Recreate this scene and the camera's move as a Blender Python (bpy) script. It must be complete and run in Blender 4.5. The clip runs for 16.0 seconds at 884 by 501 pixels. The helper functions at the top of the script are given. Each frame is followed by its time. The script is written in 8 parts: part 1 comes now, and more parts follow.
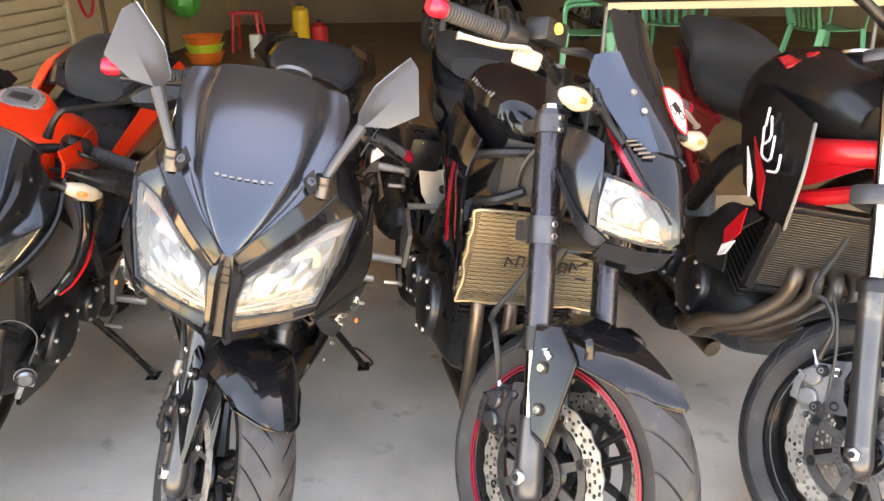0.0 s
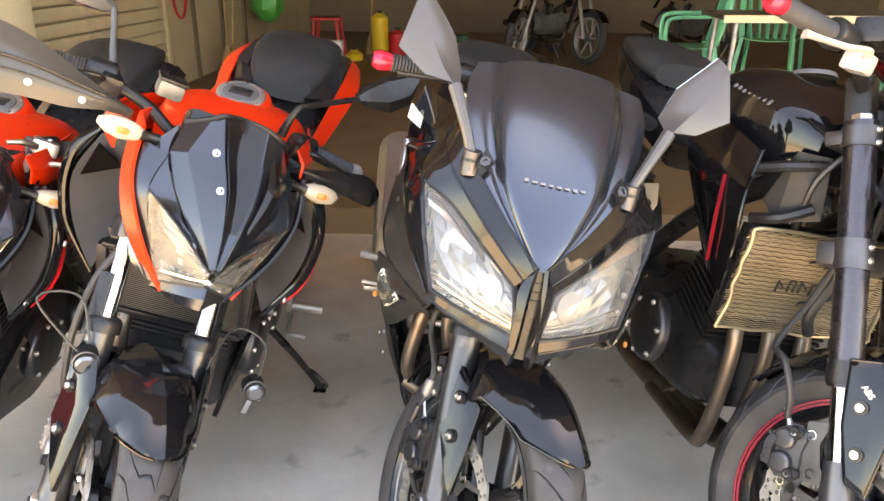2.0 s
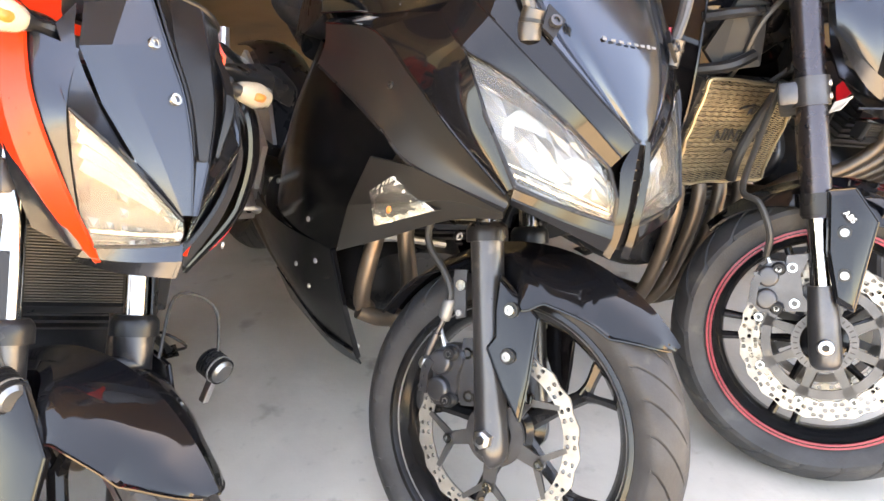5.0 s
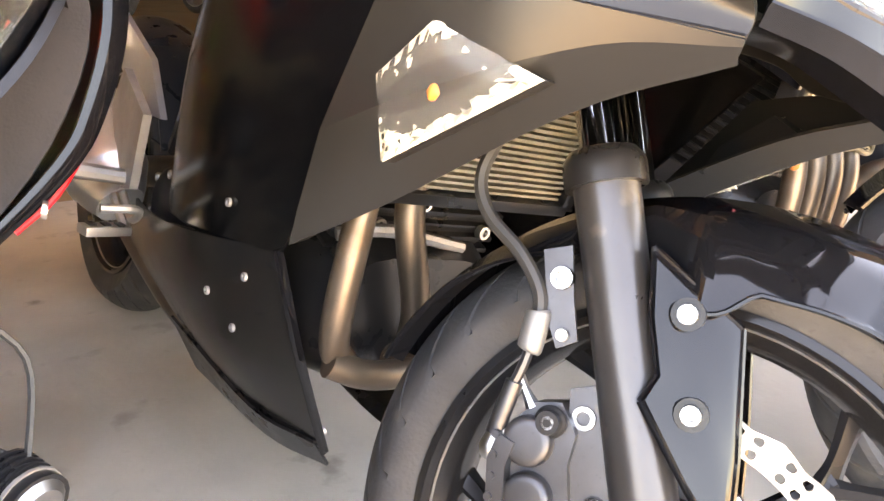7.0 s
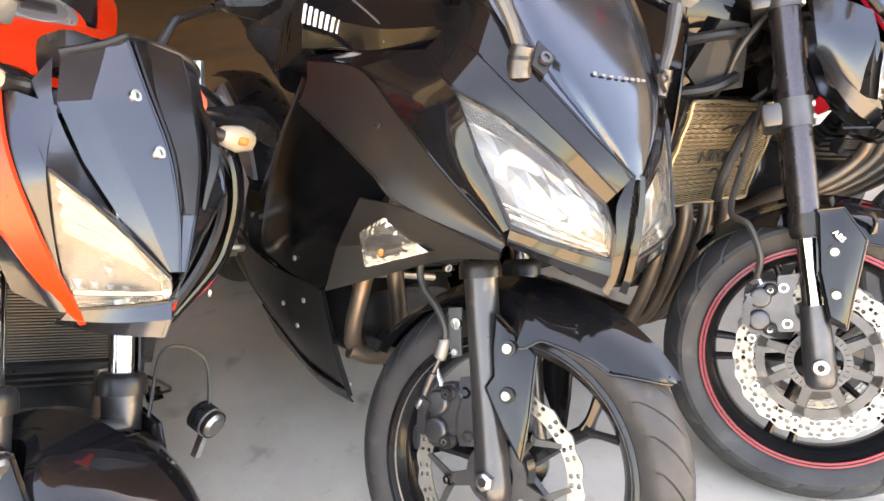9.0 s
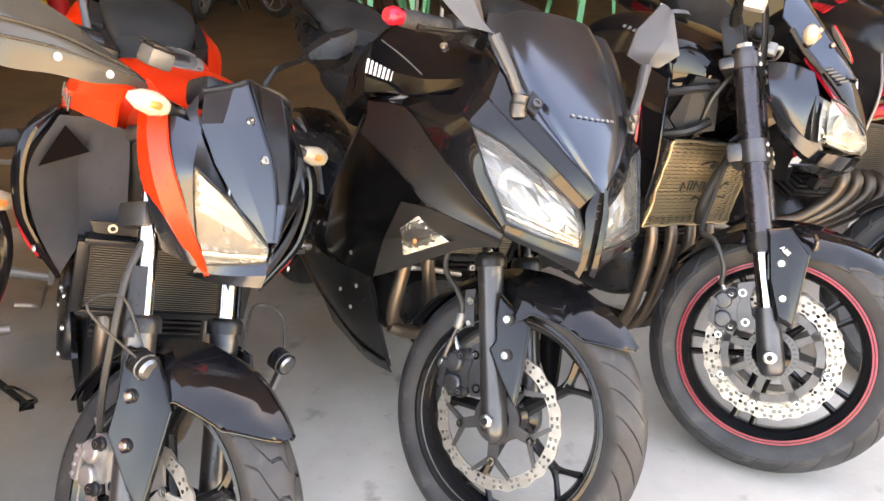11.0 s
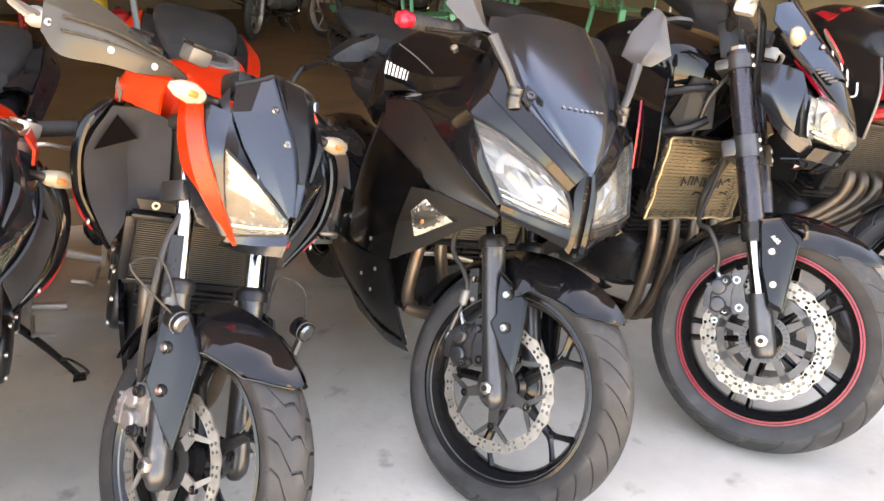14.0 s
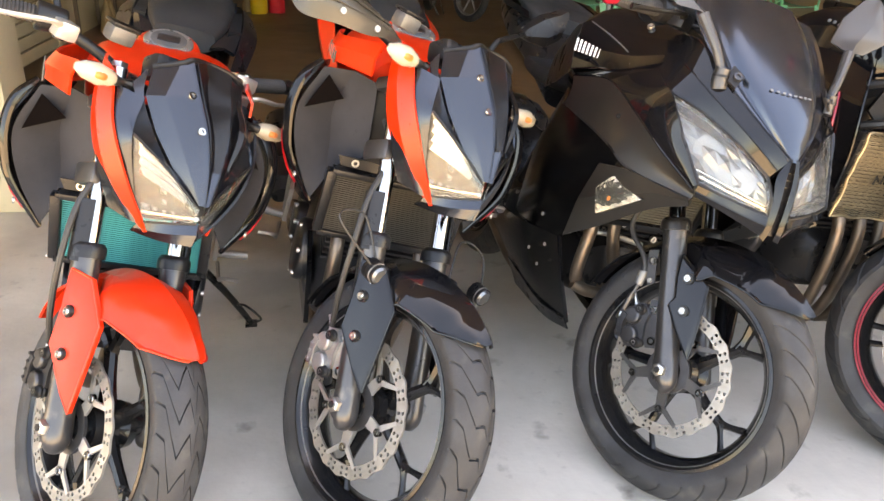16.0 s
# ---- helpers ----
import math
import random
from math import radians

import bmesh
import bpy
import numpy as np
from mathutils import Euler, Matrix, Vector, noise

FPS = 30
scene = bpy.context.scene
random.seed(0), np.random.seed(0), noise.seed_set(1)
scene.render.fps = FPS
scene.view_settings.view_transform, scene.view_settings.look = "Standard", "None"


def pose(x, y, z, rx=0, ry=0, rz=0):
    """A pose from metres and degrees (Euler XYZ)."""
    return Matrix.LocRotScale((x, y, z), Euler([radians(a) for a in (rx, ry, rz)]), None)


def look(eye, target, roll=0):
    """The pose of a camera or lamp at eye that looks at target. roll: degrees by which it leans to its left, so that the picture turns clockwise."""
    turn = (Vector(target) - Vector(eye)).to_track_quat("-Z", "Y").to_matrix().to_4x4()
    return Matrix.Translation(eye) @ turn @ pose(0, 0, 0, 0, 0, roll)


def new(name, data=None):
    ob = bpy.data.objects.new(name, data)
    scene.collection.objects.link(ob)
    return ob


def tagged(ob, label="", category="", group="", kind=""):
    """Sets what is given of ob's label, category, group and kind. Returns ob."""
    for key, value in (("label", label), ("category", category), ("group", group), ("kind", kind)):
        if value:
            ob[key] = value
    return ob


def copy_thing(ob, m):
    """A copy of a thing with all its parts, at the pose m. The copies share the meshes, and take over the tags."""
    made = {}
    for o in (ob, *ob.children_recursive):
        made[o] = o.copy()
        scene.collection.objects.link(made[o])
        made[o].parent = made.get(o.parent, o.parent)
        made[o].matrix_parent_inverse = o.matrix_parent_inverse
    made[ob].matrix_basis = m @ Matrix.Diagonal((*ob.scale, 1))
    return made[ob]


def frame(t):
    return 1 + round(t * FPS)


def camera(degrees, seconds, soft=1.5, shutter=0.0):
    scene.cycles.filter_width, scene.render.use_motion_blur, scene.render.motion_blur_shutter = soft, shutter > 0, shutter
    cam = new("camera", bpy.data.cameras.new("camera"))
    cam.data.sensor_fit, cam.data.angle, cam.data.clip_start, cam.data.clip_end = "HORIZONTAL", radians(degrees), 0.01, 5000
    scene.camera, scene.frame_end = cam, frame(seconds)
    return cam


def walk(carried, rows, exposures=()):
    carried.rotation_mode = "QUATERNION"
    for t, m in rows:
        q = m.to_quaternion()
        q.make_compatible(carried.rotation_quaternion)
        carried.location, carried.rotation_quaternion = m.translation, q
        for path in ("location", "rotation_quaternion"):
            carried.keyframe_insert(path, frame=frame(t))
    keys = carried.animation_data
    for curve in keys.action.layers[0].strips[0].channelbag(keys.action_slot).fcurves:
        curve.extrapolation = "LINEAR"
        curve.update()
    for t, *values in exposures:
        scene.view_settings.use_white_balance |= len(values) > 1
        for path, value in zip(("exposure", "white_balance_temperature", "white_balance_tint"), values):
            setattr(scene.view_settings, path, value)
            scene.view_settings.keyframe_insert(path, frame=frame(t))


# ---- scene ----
cam = camera(60.2, 16.0)
PATH = [
    (0, (0.005, -0.005, 1.291), (-0.016, 1.85, 0.544), -1.0),
    (0.5, (-0.084, 0.001, 1.275), (-0.2, 1.846, 0.513), -0.0),
    (1, (-0.199, 0.012, 1.275), (-0.368, 1.855, 0.517), 0.4),
    (1.5, (-0.344, 0.021, 1.279), (-0.518, 1.869, 0.533), 0.8),
    (2, (-0.473, 0.108, 1.253), (-0.578, 1.971, 0.534), 0.1),
    (2.5, (-0.687, 0.209, 1.26), (-0.648, 2.062, 0.51), -0.2),
    (3, (-0.852, 0.216, 1.277), (-0.688, 2.051, 0.498), -0.9),
    (3.5, (-1.005, 0.203, 1.282), (-0.659, 1.998, 0.47), -0.4),
    (4, (-1.056, 0.217, 1.263), (-0.536, 1.947, 0.404), 1.2),
    (4.5, (-1.061, 0.301, 1.228), (-0.401, 1.931, 0.274), 2.0),
    (7, (-0.944, 0.982, 0.743), (0.106, 2.53, 0.041), 2.2),
    (7.5, (-0.937, 0.982, 0.75), (0.09, 2.562, 0.08), 1.2),
    (8, (-0.933, 0.912, 0.81), (0.08, 2.48, 0.094), 1.3),
    (8.5, (-0.978, 0.711, 1.017), (0.0, 2.235, 0.175), 2.4),
    (9, (-1.057, 0.498, 1.168), (-0.214, 2.066, 0.26), 0.9),
    (11.5, (-1.197, 0.113, 1.261), (-0.459, 1.793, 0.466), 1.2),
    (12, (-1.218, 0.109, 1.253), (-0.471, 1.791, 0.469), 1.1),
    (12.5, (-1.219, 0.093, 1.259), (-0.478, 1.781, 0.482), 0.8),
    (13, (-1.193, 0.072, 1.255), (-0.459, 1.766, 0.487), 0.7),
    (13.5, (-1.149, -0.005, 1.239), (-0.455, 1.709, 0.475), 0.6),
    (14, (-1.16, -0.072, 1.243), (-0.53, 1.664, 0.475), 0.5),
    (14.5, (-1.212, -0.063, 1.225), (-0.666, 1.701, 0.456), 0.6),
    (15, (-1.232, -0.056, 1.224), (-0.767, 1.725, 0.442), 0.9),
    (15.5, (-1.249, -0.066, 1.222), (-0.854, 1.728, 0.431), 1.4),
    (16, (-1.323, -0.076, 1.212), (-0.975, 1.725, 0.415), 1.8),
]
walk(cam, [(t, look(eye, target, roll)) for t, eye, target, roll in PATH], [(0, 3.88, 10300, 17), (4.7, 3.9, 10300, 17), (6.8, 4.72, 11300, 22), (8.1, 4.46, 11200, 21), (9.0, 3.96, 10500, 18), (11.3, 3.8, 10400, 18), (14.5, 3.7, 10400, 18), (16, 3.54, 10300, 17)])

# ---- light ----
world = bpy.data.worlds.new("daylight")
scene.world = world
world.use_nodes = True
wn = world.node_tree.nodes
sky = wn.new("ShaderNodeTexSky")
sky.sky_type, sky.sun_disc = "NISHITA", False
sky.sun_elevation, sky.sun_rotation = radians(68), radians(20)
world.node_tree.links.new(sky.outputs[0], wn["Background"].inputs[0])
wn["Background"].inputs[1].default_value = 0.15
sun = new("sun", bpy.data.lights.new("sun", "SUN"))
sun.data.energy, sun.data.angle, sun.data.color = 5.0, radians(0.5), (1.0, 0.93, 0.82)
SUN_FROM = Vector((math.sin(radians(20)) * math.cos(radians(68)), math.cos(radians(20)) * math.cos(radians(68)), math.sin(radians(68))))
sun.matrix_world = look(SUN_FROM * 20, (0, 0, 0))


# ---- materials ----
def socket(node, *names):
    for n in names:
        if n in node.inputs:
            return node.inputs[n]


def material(name, color, rough=0.5, metal=0.0, vary=0.15, scale=8.0, bump=0.0, bump_scale=120.0, coat=0.0, spots=None, spot_scale=3.0, spot_at=0.6, trans=0.0, alpha=1.0, ior=1.45, rough_vary=0.1, random_piece=0.0, spec=0.5, stains=None):
    """Principled surface with variation at two scales, spots of dirt or wear, and fine relief."""
    m = bpy.data.materials.new(name)
    m.use_nodes = True
    nt = m.node_tree
    b = nt.nodes["Principled BSDF"]
    co = nt.nodes.new("ShaderNodeTexCoord")

    def noise_tex(s, detail=5.0):
        n = nt.nodes.new("ShaderNodeTexNoise")
        n.inputs["Scale"].default_value, n.inputs["Detail"].default_value = s, detail
        nt.links.new(co.outputs["Object"], n.inputs["Vector"])
        return n.outputs["Fac"]

    def mix(fac, a, c):
        n = nt.nodes.new("ShaderNodeMix")
        n.data_type = "RGBA"
        for s, v in ((n.inputs[0], fac), (n.inputs[6], a), (n.inputs[7], c)):
            if isinstance(v, (tuple, float)):
                s.default_value = v if isinstance(v, float) else (*v, 1)
            else:
                nt.links.new(v, s)
        return n.outputs[2]

    def ramp(v, lo, hi):
        n = nt.nodes.new("ShaderNodeMapRange")
        n.inputs["From Min"].default_value, n.inputs["From Max"].default_value = lo, hi
        nt.links.new(v, n.inputs["Value"])
        return n.outputs[0]

    dark = tuple(c * (1 - vary) for c in color)
    light = tuple(min(1, c * (1 + vary)) for c in color)
    col = mix(ramp(noise_tex(scale), 0.3, 0.7), dark, light)
    fine = noise_tex(scale * 14, 3.0)
    col = mix(ramp(fine, 0.62, 0.8), col, tuple(c * (1 - vary * 0.7) for c in color))
    if spots:
        col = mix(ramp(noise_tex(spot_scale, 8.0), spot_at, spot_at + 0.12), col, spots)
    if stains:
        col = mix(ramp(noise_tex(stains[1], 10.0), stains[2], stains[2] + 0.2), col, stains[0])
    if random_piece:
        info = nt.nodes.new("ShaderNodeObjectInfo")
        hsv = nt.nodes.new("ShaderNodeHueSaturation")
        nt.links.new(ramp_out(nt, info.outputs["Random"], 1 - random_piece, 1 + random_piece), hsv.inputs["Value"])
        nt.links.new(col, hsv.inputs["Color"])
        col = hsv.outputs[0]
    nt.links.new(col, b.inputs["Base Color"])
    r = nt.nodes.new("ShaderNodeMapRange")
    r.inputs["To Min"].default_value, r.inputs["To Max"].default_value = max(0.02, rough * (1 - rough_vary * 2)), min(1, rough * (1 + rough_vary * 2))
    nt.links.new(noise_tex(scale * 3), r.inputs["Value"])
    nt.links.new(r.outputs[0], b.inputs["Roughness"])
    b.inputs["Metallic"].default_value, b.inputs["IOR"].default_value = metal, ior
    b.inputs["Specular IOR Level"].default_value = spec
    b.inputs["Coat Weight"].default_value, b.inputs["Coat Roughness"].default_value = coat, 0.04
    b.inputs["Transmission Weight"].default_value, b.inputs["Alpha"].default_value = trans, alpha
    if bump:
        bp = nt.nodes.new("ShaderNodeBump")
        bp.inputs["Strength"].default_value, bp.inputs["Distance"].default_value = bump, 0.002
        nt.links.new(noise_tex(bump_scale), bp.inputs["Height"])
        nt.links.new(bp.outputs[0], b.inputs["Normal"])
    return m


def ramp_out(nt, v, lo, hi):
    n = nt.nodes.new("ShaderNodeMapRange")
    n.inputs["To Min"].default_value, n.inputs["To Max"].default_value = lo, hi
    nt.links.new(v, n.inputs["Value"])
    return n.outputs[0]


CONCRETE = material("concrete", (0.51, 0.47, 0.415), 0.62, vary=0.2, scale=2.4, bump=0.7, bump_scale=40, spots=(0.2, 0.175, 0.15), spot_scale=7.0, spot_at=0.63, stains=((0.31, 0.275, 0.235), 1.1, 0.47))
OUTSIDE = material("sunlit_ground", (0.52, 0.42, 0.29), 0.9, vary=0.2, scale=0.5, bump=0.5, bump_scale=25)
PLASTER = material("plaster", (0.46, 0.37, 0.24), 0.85, vary=0.12, scale=1.2, bump=0.2)
BLACK_GLOSS = material("gloss_black_paint", (0.005, 0.005, 0.006), 0.07, vary=0.2, spec=0.4, coat=0.06, rough_vary=0.3)
BLACK_SATIN = material("satin_black_plastic", (0.011, 0.011, 0.012), 0.3, bump=0.08, bump_scale=500, rough_vary=0.25, spec=0.35)
BLACK_MATT = material("matt_black_plastic", (0.016, 0.016, 0.017), 0.44, bump=0.15, bump_scale=400, vary=0.25, rough_vary=0.2, spec=0.22)
GREY_MATT = material("grey_metallic_paint", (0.042, 0.047, 0.057), 0.2, 0.8, vary=0.08, coat=0.12)
SCREEN = material("smoked_screen", (0.053, 0.063, 0.08), 0.17, 0.8, vary=0.04, coat=0.1, rough_vary=0.1)
ORANGE = material("red_orange_paint", (0.62, 0.026, 0.007), 0.3, vary=0.06, coat=0.08, spec=0.35)
RED = material("red_paint", (0.36, 0.008, 0.014), 0.3, vary=0.1, coat=0.15)
RUBBER = material("tyre_rubber", (0.033, 0.033, 0.035), 0.55, vary=0.3, scale=15, bump=0.3, bump_scale=220, spots=(0.07, 0.066, 0.06), spot_scale=16, spot_at=0.6, spec=0.35)
RIM_BLACK = material("black_wheel_paint", (0.01, 0.01, 0.011), 0.18, coat=0.1, spec=0.35)
STEEL = material("brushed_steel", (0.46, 0.45, 0.435), 0.3, 1.0, vary=0.12, scale=20, spots=(0.3, 0.27, 0.22), spot_scale=18, spot_at=0.62)
DISC_STEEL = material("worn_disc_steel", (0.28, 0.265, 0.245), 0.42, 0.6, vary=0.25, scale=25, spots=(0.28, 0.25, 0.21), spot_scale=20, spot_at=0.6)
CHROME = material("chrome", (0.44, 0.435, 0.425), 0.12, 1.0, vary=0.08)
DARK_METAL = material("dark_anodised_metal", (0.07, 0.07, 0.075), 0.38, 0.8, vary=0.25, scale=18, spots=(0.14, 0.12, 0.1), spot_scale=22, spot_at=0.62)
CAST = material("grey_cast_metal", (0.16, 0.16, 0.16), 0.5, 0.6, vary=0.2, scale=18, bump=0.3)
HEADER = material("tanned_exhaust_pipe", (0.145, 0.112, 0.088), 0.42, 0.75, vary=0.3, scale=9, spots=(0.14, 0.09, 0.06), spot_scale=12, spot_at=0.58)
AMBER = material("amber_bulb", (0.5, 0.145, 0.035), 0.4, vary=0.3, scale=60)
LENS = material("cream_lens", (0.5, 0.44, 0.35), 0.1, vary=0.1, coat=0.4, trans=0.4, bump=0.6, bump_scale=160)
SEAT = material("seat_vinyl", (0.022, 0.022, 0.023), 0.55, vary=0.2, bump=0.5, bump_scale=700, spec=0.25)
HOSE = material("black_hose", (0.02, 0.02, 0.02), 0.5)

TUBE = material("dark_fork_tube", (0.058, 0.053, 0.060), 0.27, 0.85, vary=0.1)
SLIDER = material("fork_slider_paint", (0.07, 0.068, 0.07), 0.3, 0.7, vary=0.15, spots=(0.16, 0.14, 0.12), spot_scale=16, spot_at=0.62)
MIRROR = material("mirror_glass", (0.85, 0.86, 0.88), 0.03, 1.0, vary=0.02)
STEEL_DULL = material("dull_grey_alloy", (0.38, 0.37, 0.36), 0.5, 0.85, vary=0.2, scale=14)
MIRROR_GREY = material("grey_mirror_shell", (0.045, 0.045, 0.047), 0.3, vary=0.1, coat=0.08)
GLASS = material("clear_lens", (0.95, 0.94, 0.9), 0.03, trans=0.97, vary=0.02, ior=1.3)
REFLECTOR = material("lamp_reflector", (0.19, 0.195, 0.2), 0.34, 0.9, vary=0.2, scale=25)
GOLD_MESH = material("gold_radiator_guard", (0.32, 0.262, 0.175), 0.42, 0.75, vary=0.2, scale=14)
TEAL = material("teal_radiator_core", (0.02, 0.32, 0.33), 0.5, 0.1, vary=0.2, scale=20)
FIN_DARK = material("dark_cooler_core", (0.075, 0.066, 0.056), 0.5, 0.3, vary=0.2)
FIN_TAN = material("dusty_cooler_core", (0.33, 0.29, 0.22), 0.5, 0.6, vary=0.2)
WHITE_MARK = material("white_decal", (0.75, 0.75, 0.75), 0.45)
GREY_MARK = material("grey_decal", (0.12, 0.125, 0.135), 0.4)
RED_ANOD = material("red_anodised_metal", (0.7, 0.03, 0.06), 0.22, 0.6, vary=0.1)
SMOKED = material("smoked_hand_guard", (0.045, 0.042, 0.037), 0.24, vary=0.15, coat=0.1, spec=0.35)
PINK_RED = material("red_rim_tape", (0.24, 0.012, 0.028), 0.35, vary=0.2)
SILVER = material("silver_paint", (0.42, 0.41, 0.39), 0.32, 0.5, vary=0.1)
GREY_SCOOP = material("grey_scoop_plastic", (0.034, 0.034, 0.038), 0.4, vary=0.25, bump=0.2, bump_scale=400, spec=0.07)
WHITE_RED = material("sticker_white", (0.8, 0.78, 0.74), 0.4, vary=0.05)
AMBER_GLASS = material("amber_sight_glass", (0.7, 0.45, 0.1), 0.1)
BLACK_PAINT = material("satin_black_paint", (0.007, 0.007, 0.008), 0.24, vary=0.15, spec=0.35)
BROWN_FLOOR = material("brown_floor", (0.17, 0.105, 0.055), 0.45, vary=0.2, scale=1.5, bump=0.1, spots=(0.1, 0.065, 0.04), spot_scale=1.2, spot_at=0.55)
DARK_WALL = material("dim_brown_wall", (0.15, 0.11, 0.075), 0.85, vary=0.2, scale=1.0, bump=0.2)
CREAM = material("cream_paint", (0.66, 0.55, 0.36), 0.7, vary=0.1, scale=2.0, bump=0.15, spots=(0.45, 0.36, 0.22), spot_scale=2.5, spot_at=0.62)
GREEN_PLASTIC = material("mint_plastic", (0.12, 0.5, 0.3), 0.4, vary=0.08)
GREEN_BAG = material("green_film", (0.04, 0.3, 0.06), 0.35, vary=0.2, bump=0.6, bump_scale=20)
ORANGE_PLASTIC = material("orange_plastic", (0.75, 0.16, 0.03), 0.4, vary=0.08)
LIME_PLASTIC = material("lime_plastic", (0.4, 0.55, 0.05), 0.4, vary=0.08)
RED_PLASTIC = material("red_plastic", (0.5, 0.02, 0.03), 0.4, vary=0.1)
YELLOW_PLASTIC = material("yellow_plastic", (0.6, 0.38, 0.03), 0.4, vary=0.1)
PALE_PLASTIC = material("pale_plastic", (0.6, 0.6, 0.55), 0.4, vary=0.08)
PINK = material("pink_cloth", (0.8, 0.15, 0.25), 0.6)
WOOD = material("pale_wood", (0.35, 0.22, 0.1), 0.6, vary=0.25, scale=12)
FLY = material("smoked_gloss_screen", (0.010, 0.011, 0.014), 0.08, 0.12, vary=0.05, spec=0.5)
DARK_RED = material("candy_red_paint", (0.22, 0.004, 0.014), 0.22, 0.45, vary=0.1, coat=0.5)
ALLOY = material("bare_alloy", (0.5, 0.5, 0.5), 0.36, 0.9, vary=0.12, scale=10)
CARRIER = material("grey_disc_carrier", (0.06, 0.06, 0.062), 0.4, 0.5, vary=0.15, scale=12)
SIGNAL_BACK = material("signal_reflector", (0.72, 0.68, 0.6), 0.3, 0.4, vary=0.3, scale=40)
POD = material("satin_panel", (0.015, 0.0145, 0.014), 0.3, vary=0.08, spec=0.42, rough_vary=0.1)
DEEP_BLACK = material("deep_black_plastic", (0.004, 0.004, 0.0045), 0.16, vary=0.2, spec=0.16, rough_vary=0.3)
# Flat black that paints the shade inside an opening.
OPENING_SHADE = material("painted_opening_shade", (0.005, 0.004, 0.004), 0.9, spec=0.0)


# ---- mesh helpers ----
def V(*a):
    return Vector(a)


def part(name, bm, mat, parent, label="", m=None, smooth=True, angle=35):
    """Links a bmesh as one mesh object under a thing or a part."""
    if m is not None:
        bm.transform(m)
    me = bpy.data.meshes.new(name)
    bmesh.ops.recalc_face_normals(bm, faces=bm.faces)
    lim = radians(angle)
    for e in bm.edges:
        e.smooth = len(e.link_faces) == 2 and e.calc_face_angle(0) < lim
    for f in bm.faces:
        f.smooth = smooth
    bm.to_mesh(me)
    bm.free()
    me.materials.append(mat)
    ob = new(name, me)
    if parent is not None:
        ob.parent = parent
    if label:
        ob["label"] = label
    return ob


def thing(name, m, label, category, group="", kind=""):
    ob = new(name)
    ob.empty_display_size = 0.1
    ob.matrix_world = m
    return tagged(ob, label, category, group, kind)


def join(*bms):
    """All bmeshes in the first one."""
    out = bms[0]
    for b in bms[1:]:
        me = bpy.data.meshes.new("tmp")
        b.to_mesh(me)
        b.free()
        out.from_mesh(me)
        bpy.data.meshes.remove(me)
    return out


def bm_flip(bm):
    b2 = bm.copy()
    b2.transform(Matrix.Diagonal((1, -1, 1, 1)))
    bmesh.ops.reverse_faces(b2, faces=b2.faces)
    bm.free()
    return b2


def spline(pts, n):
    """n points on a smooth line through pts."""
    pts = [Vector(p) for p in pts]
    if len(pts) == 2:
        return [pts[0].lerp(pts[1], i / (n - 1)) for i in range(n)]
    ext = [2 * pts[0] - pts[1], *pts, 2 * pts[-1] - pts[-2]]
    out, segs = [], len(pts) - 1
    for i in range(n):
        u = i / (n - 1) * segs
        k = min(int(u), segs - 1)
        t = u - k
        a, b, c, d = ext[k:k + 4]
        out.append(0.5 * (2 * b + (c - a) * t + (2 * a - 5 * b + 4 * c - d) * t * t + (3 * b - 3 * c + d - a) * t ** 3))
    return out


def rings(bm, loops, closed=True, caps=True):
    """Skins loops of points of equal count."""
    vs = [[bm.verts.new(p) for p in l] for l in loops]
    n = len(vs[0])
    for a, b in zip(vs, vs[1:]):
        for i in range(n if closed else n - 1):
            j = (i + 1) % n
            try:
                bm.faces.new((a[i], a[j], b[j], b[i]))
            except ValueError:
                pass
    if caps and closed:
        bm.faces.new(list(reversed(vs[0])))
        bm.faces.new(vs[-1])
    return bm


def tube(pts, r, n=24, seg=10, bm=None, caps=True, flat=1.0):
    """A round bar along a smooth line; r is one radius or one for each point."""
    bm = bm or bmesh.new()
    line = spline(pts, n) if len(pts) > 2 else [Vector(p) for p in pts]
    if isinstance(r, (list, tuple)):
        rr = [v.x for v in spline([V(x, 0, 0) for x in r], len(line))]
    else:
        rr = [r] * len(line)
    loops, up = [], None
    for i, p in enumerate(line):
        d = (line[min(i + 1, len(line) - 1)] - line[max(i - 1, 0)]).normalized()
        if up is None:
            up = d.orthogonal().normalized()
        up = (up - d * up.dot(d)).normalized()
        side = d.cross(up)
        loops.append([p + rr[i] * (math.cos(a) * up + flat * math.sin(a) * side) for a in (2 * math.pi * k / seg for k in range(seg))])
    return rings(bm, loops, True, caps)


def lathe(profile, seg=48, bm=None, closed=False):
    """Turns (radius, height) pairs about the y axis."""
    bm = bm or bmesh.new()
    loops = []
    for k in range(seg):
        a = 2 * math.pi * k / seg
        loops.append([V(r * math.cos(a), h, r * math.sin(a)) for r, h in profile])
    loops.append(loops[0])
    vs = [[bm.verts.new(p) for p in l] for l in loops[:-1]]
    vs.append(vs[0])
    n = len(profile)
    for a, b in zip(vs, vs[1:]):
        for i in range(n if closed else n - 1):
            j = (i + 1) % n
            f = [a[i], a[j], b[j], b[i]]
            if profile[i][0] < 1e-6:
                f = [a[j], b[j], b[i]]
            elif profile[j][0] < 1e-6:
                f = [a[i], a[j], b[i]]
            bm.faces.new(f)
    bmesh.ops.remove_doubles(bm, verts=bm.verts, dist=1e-6)
    return bm


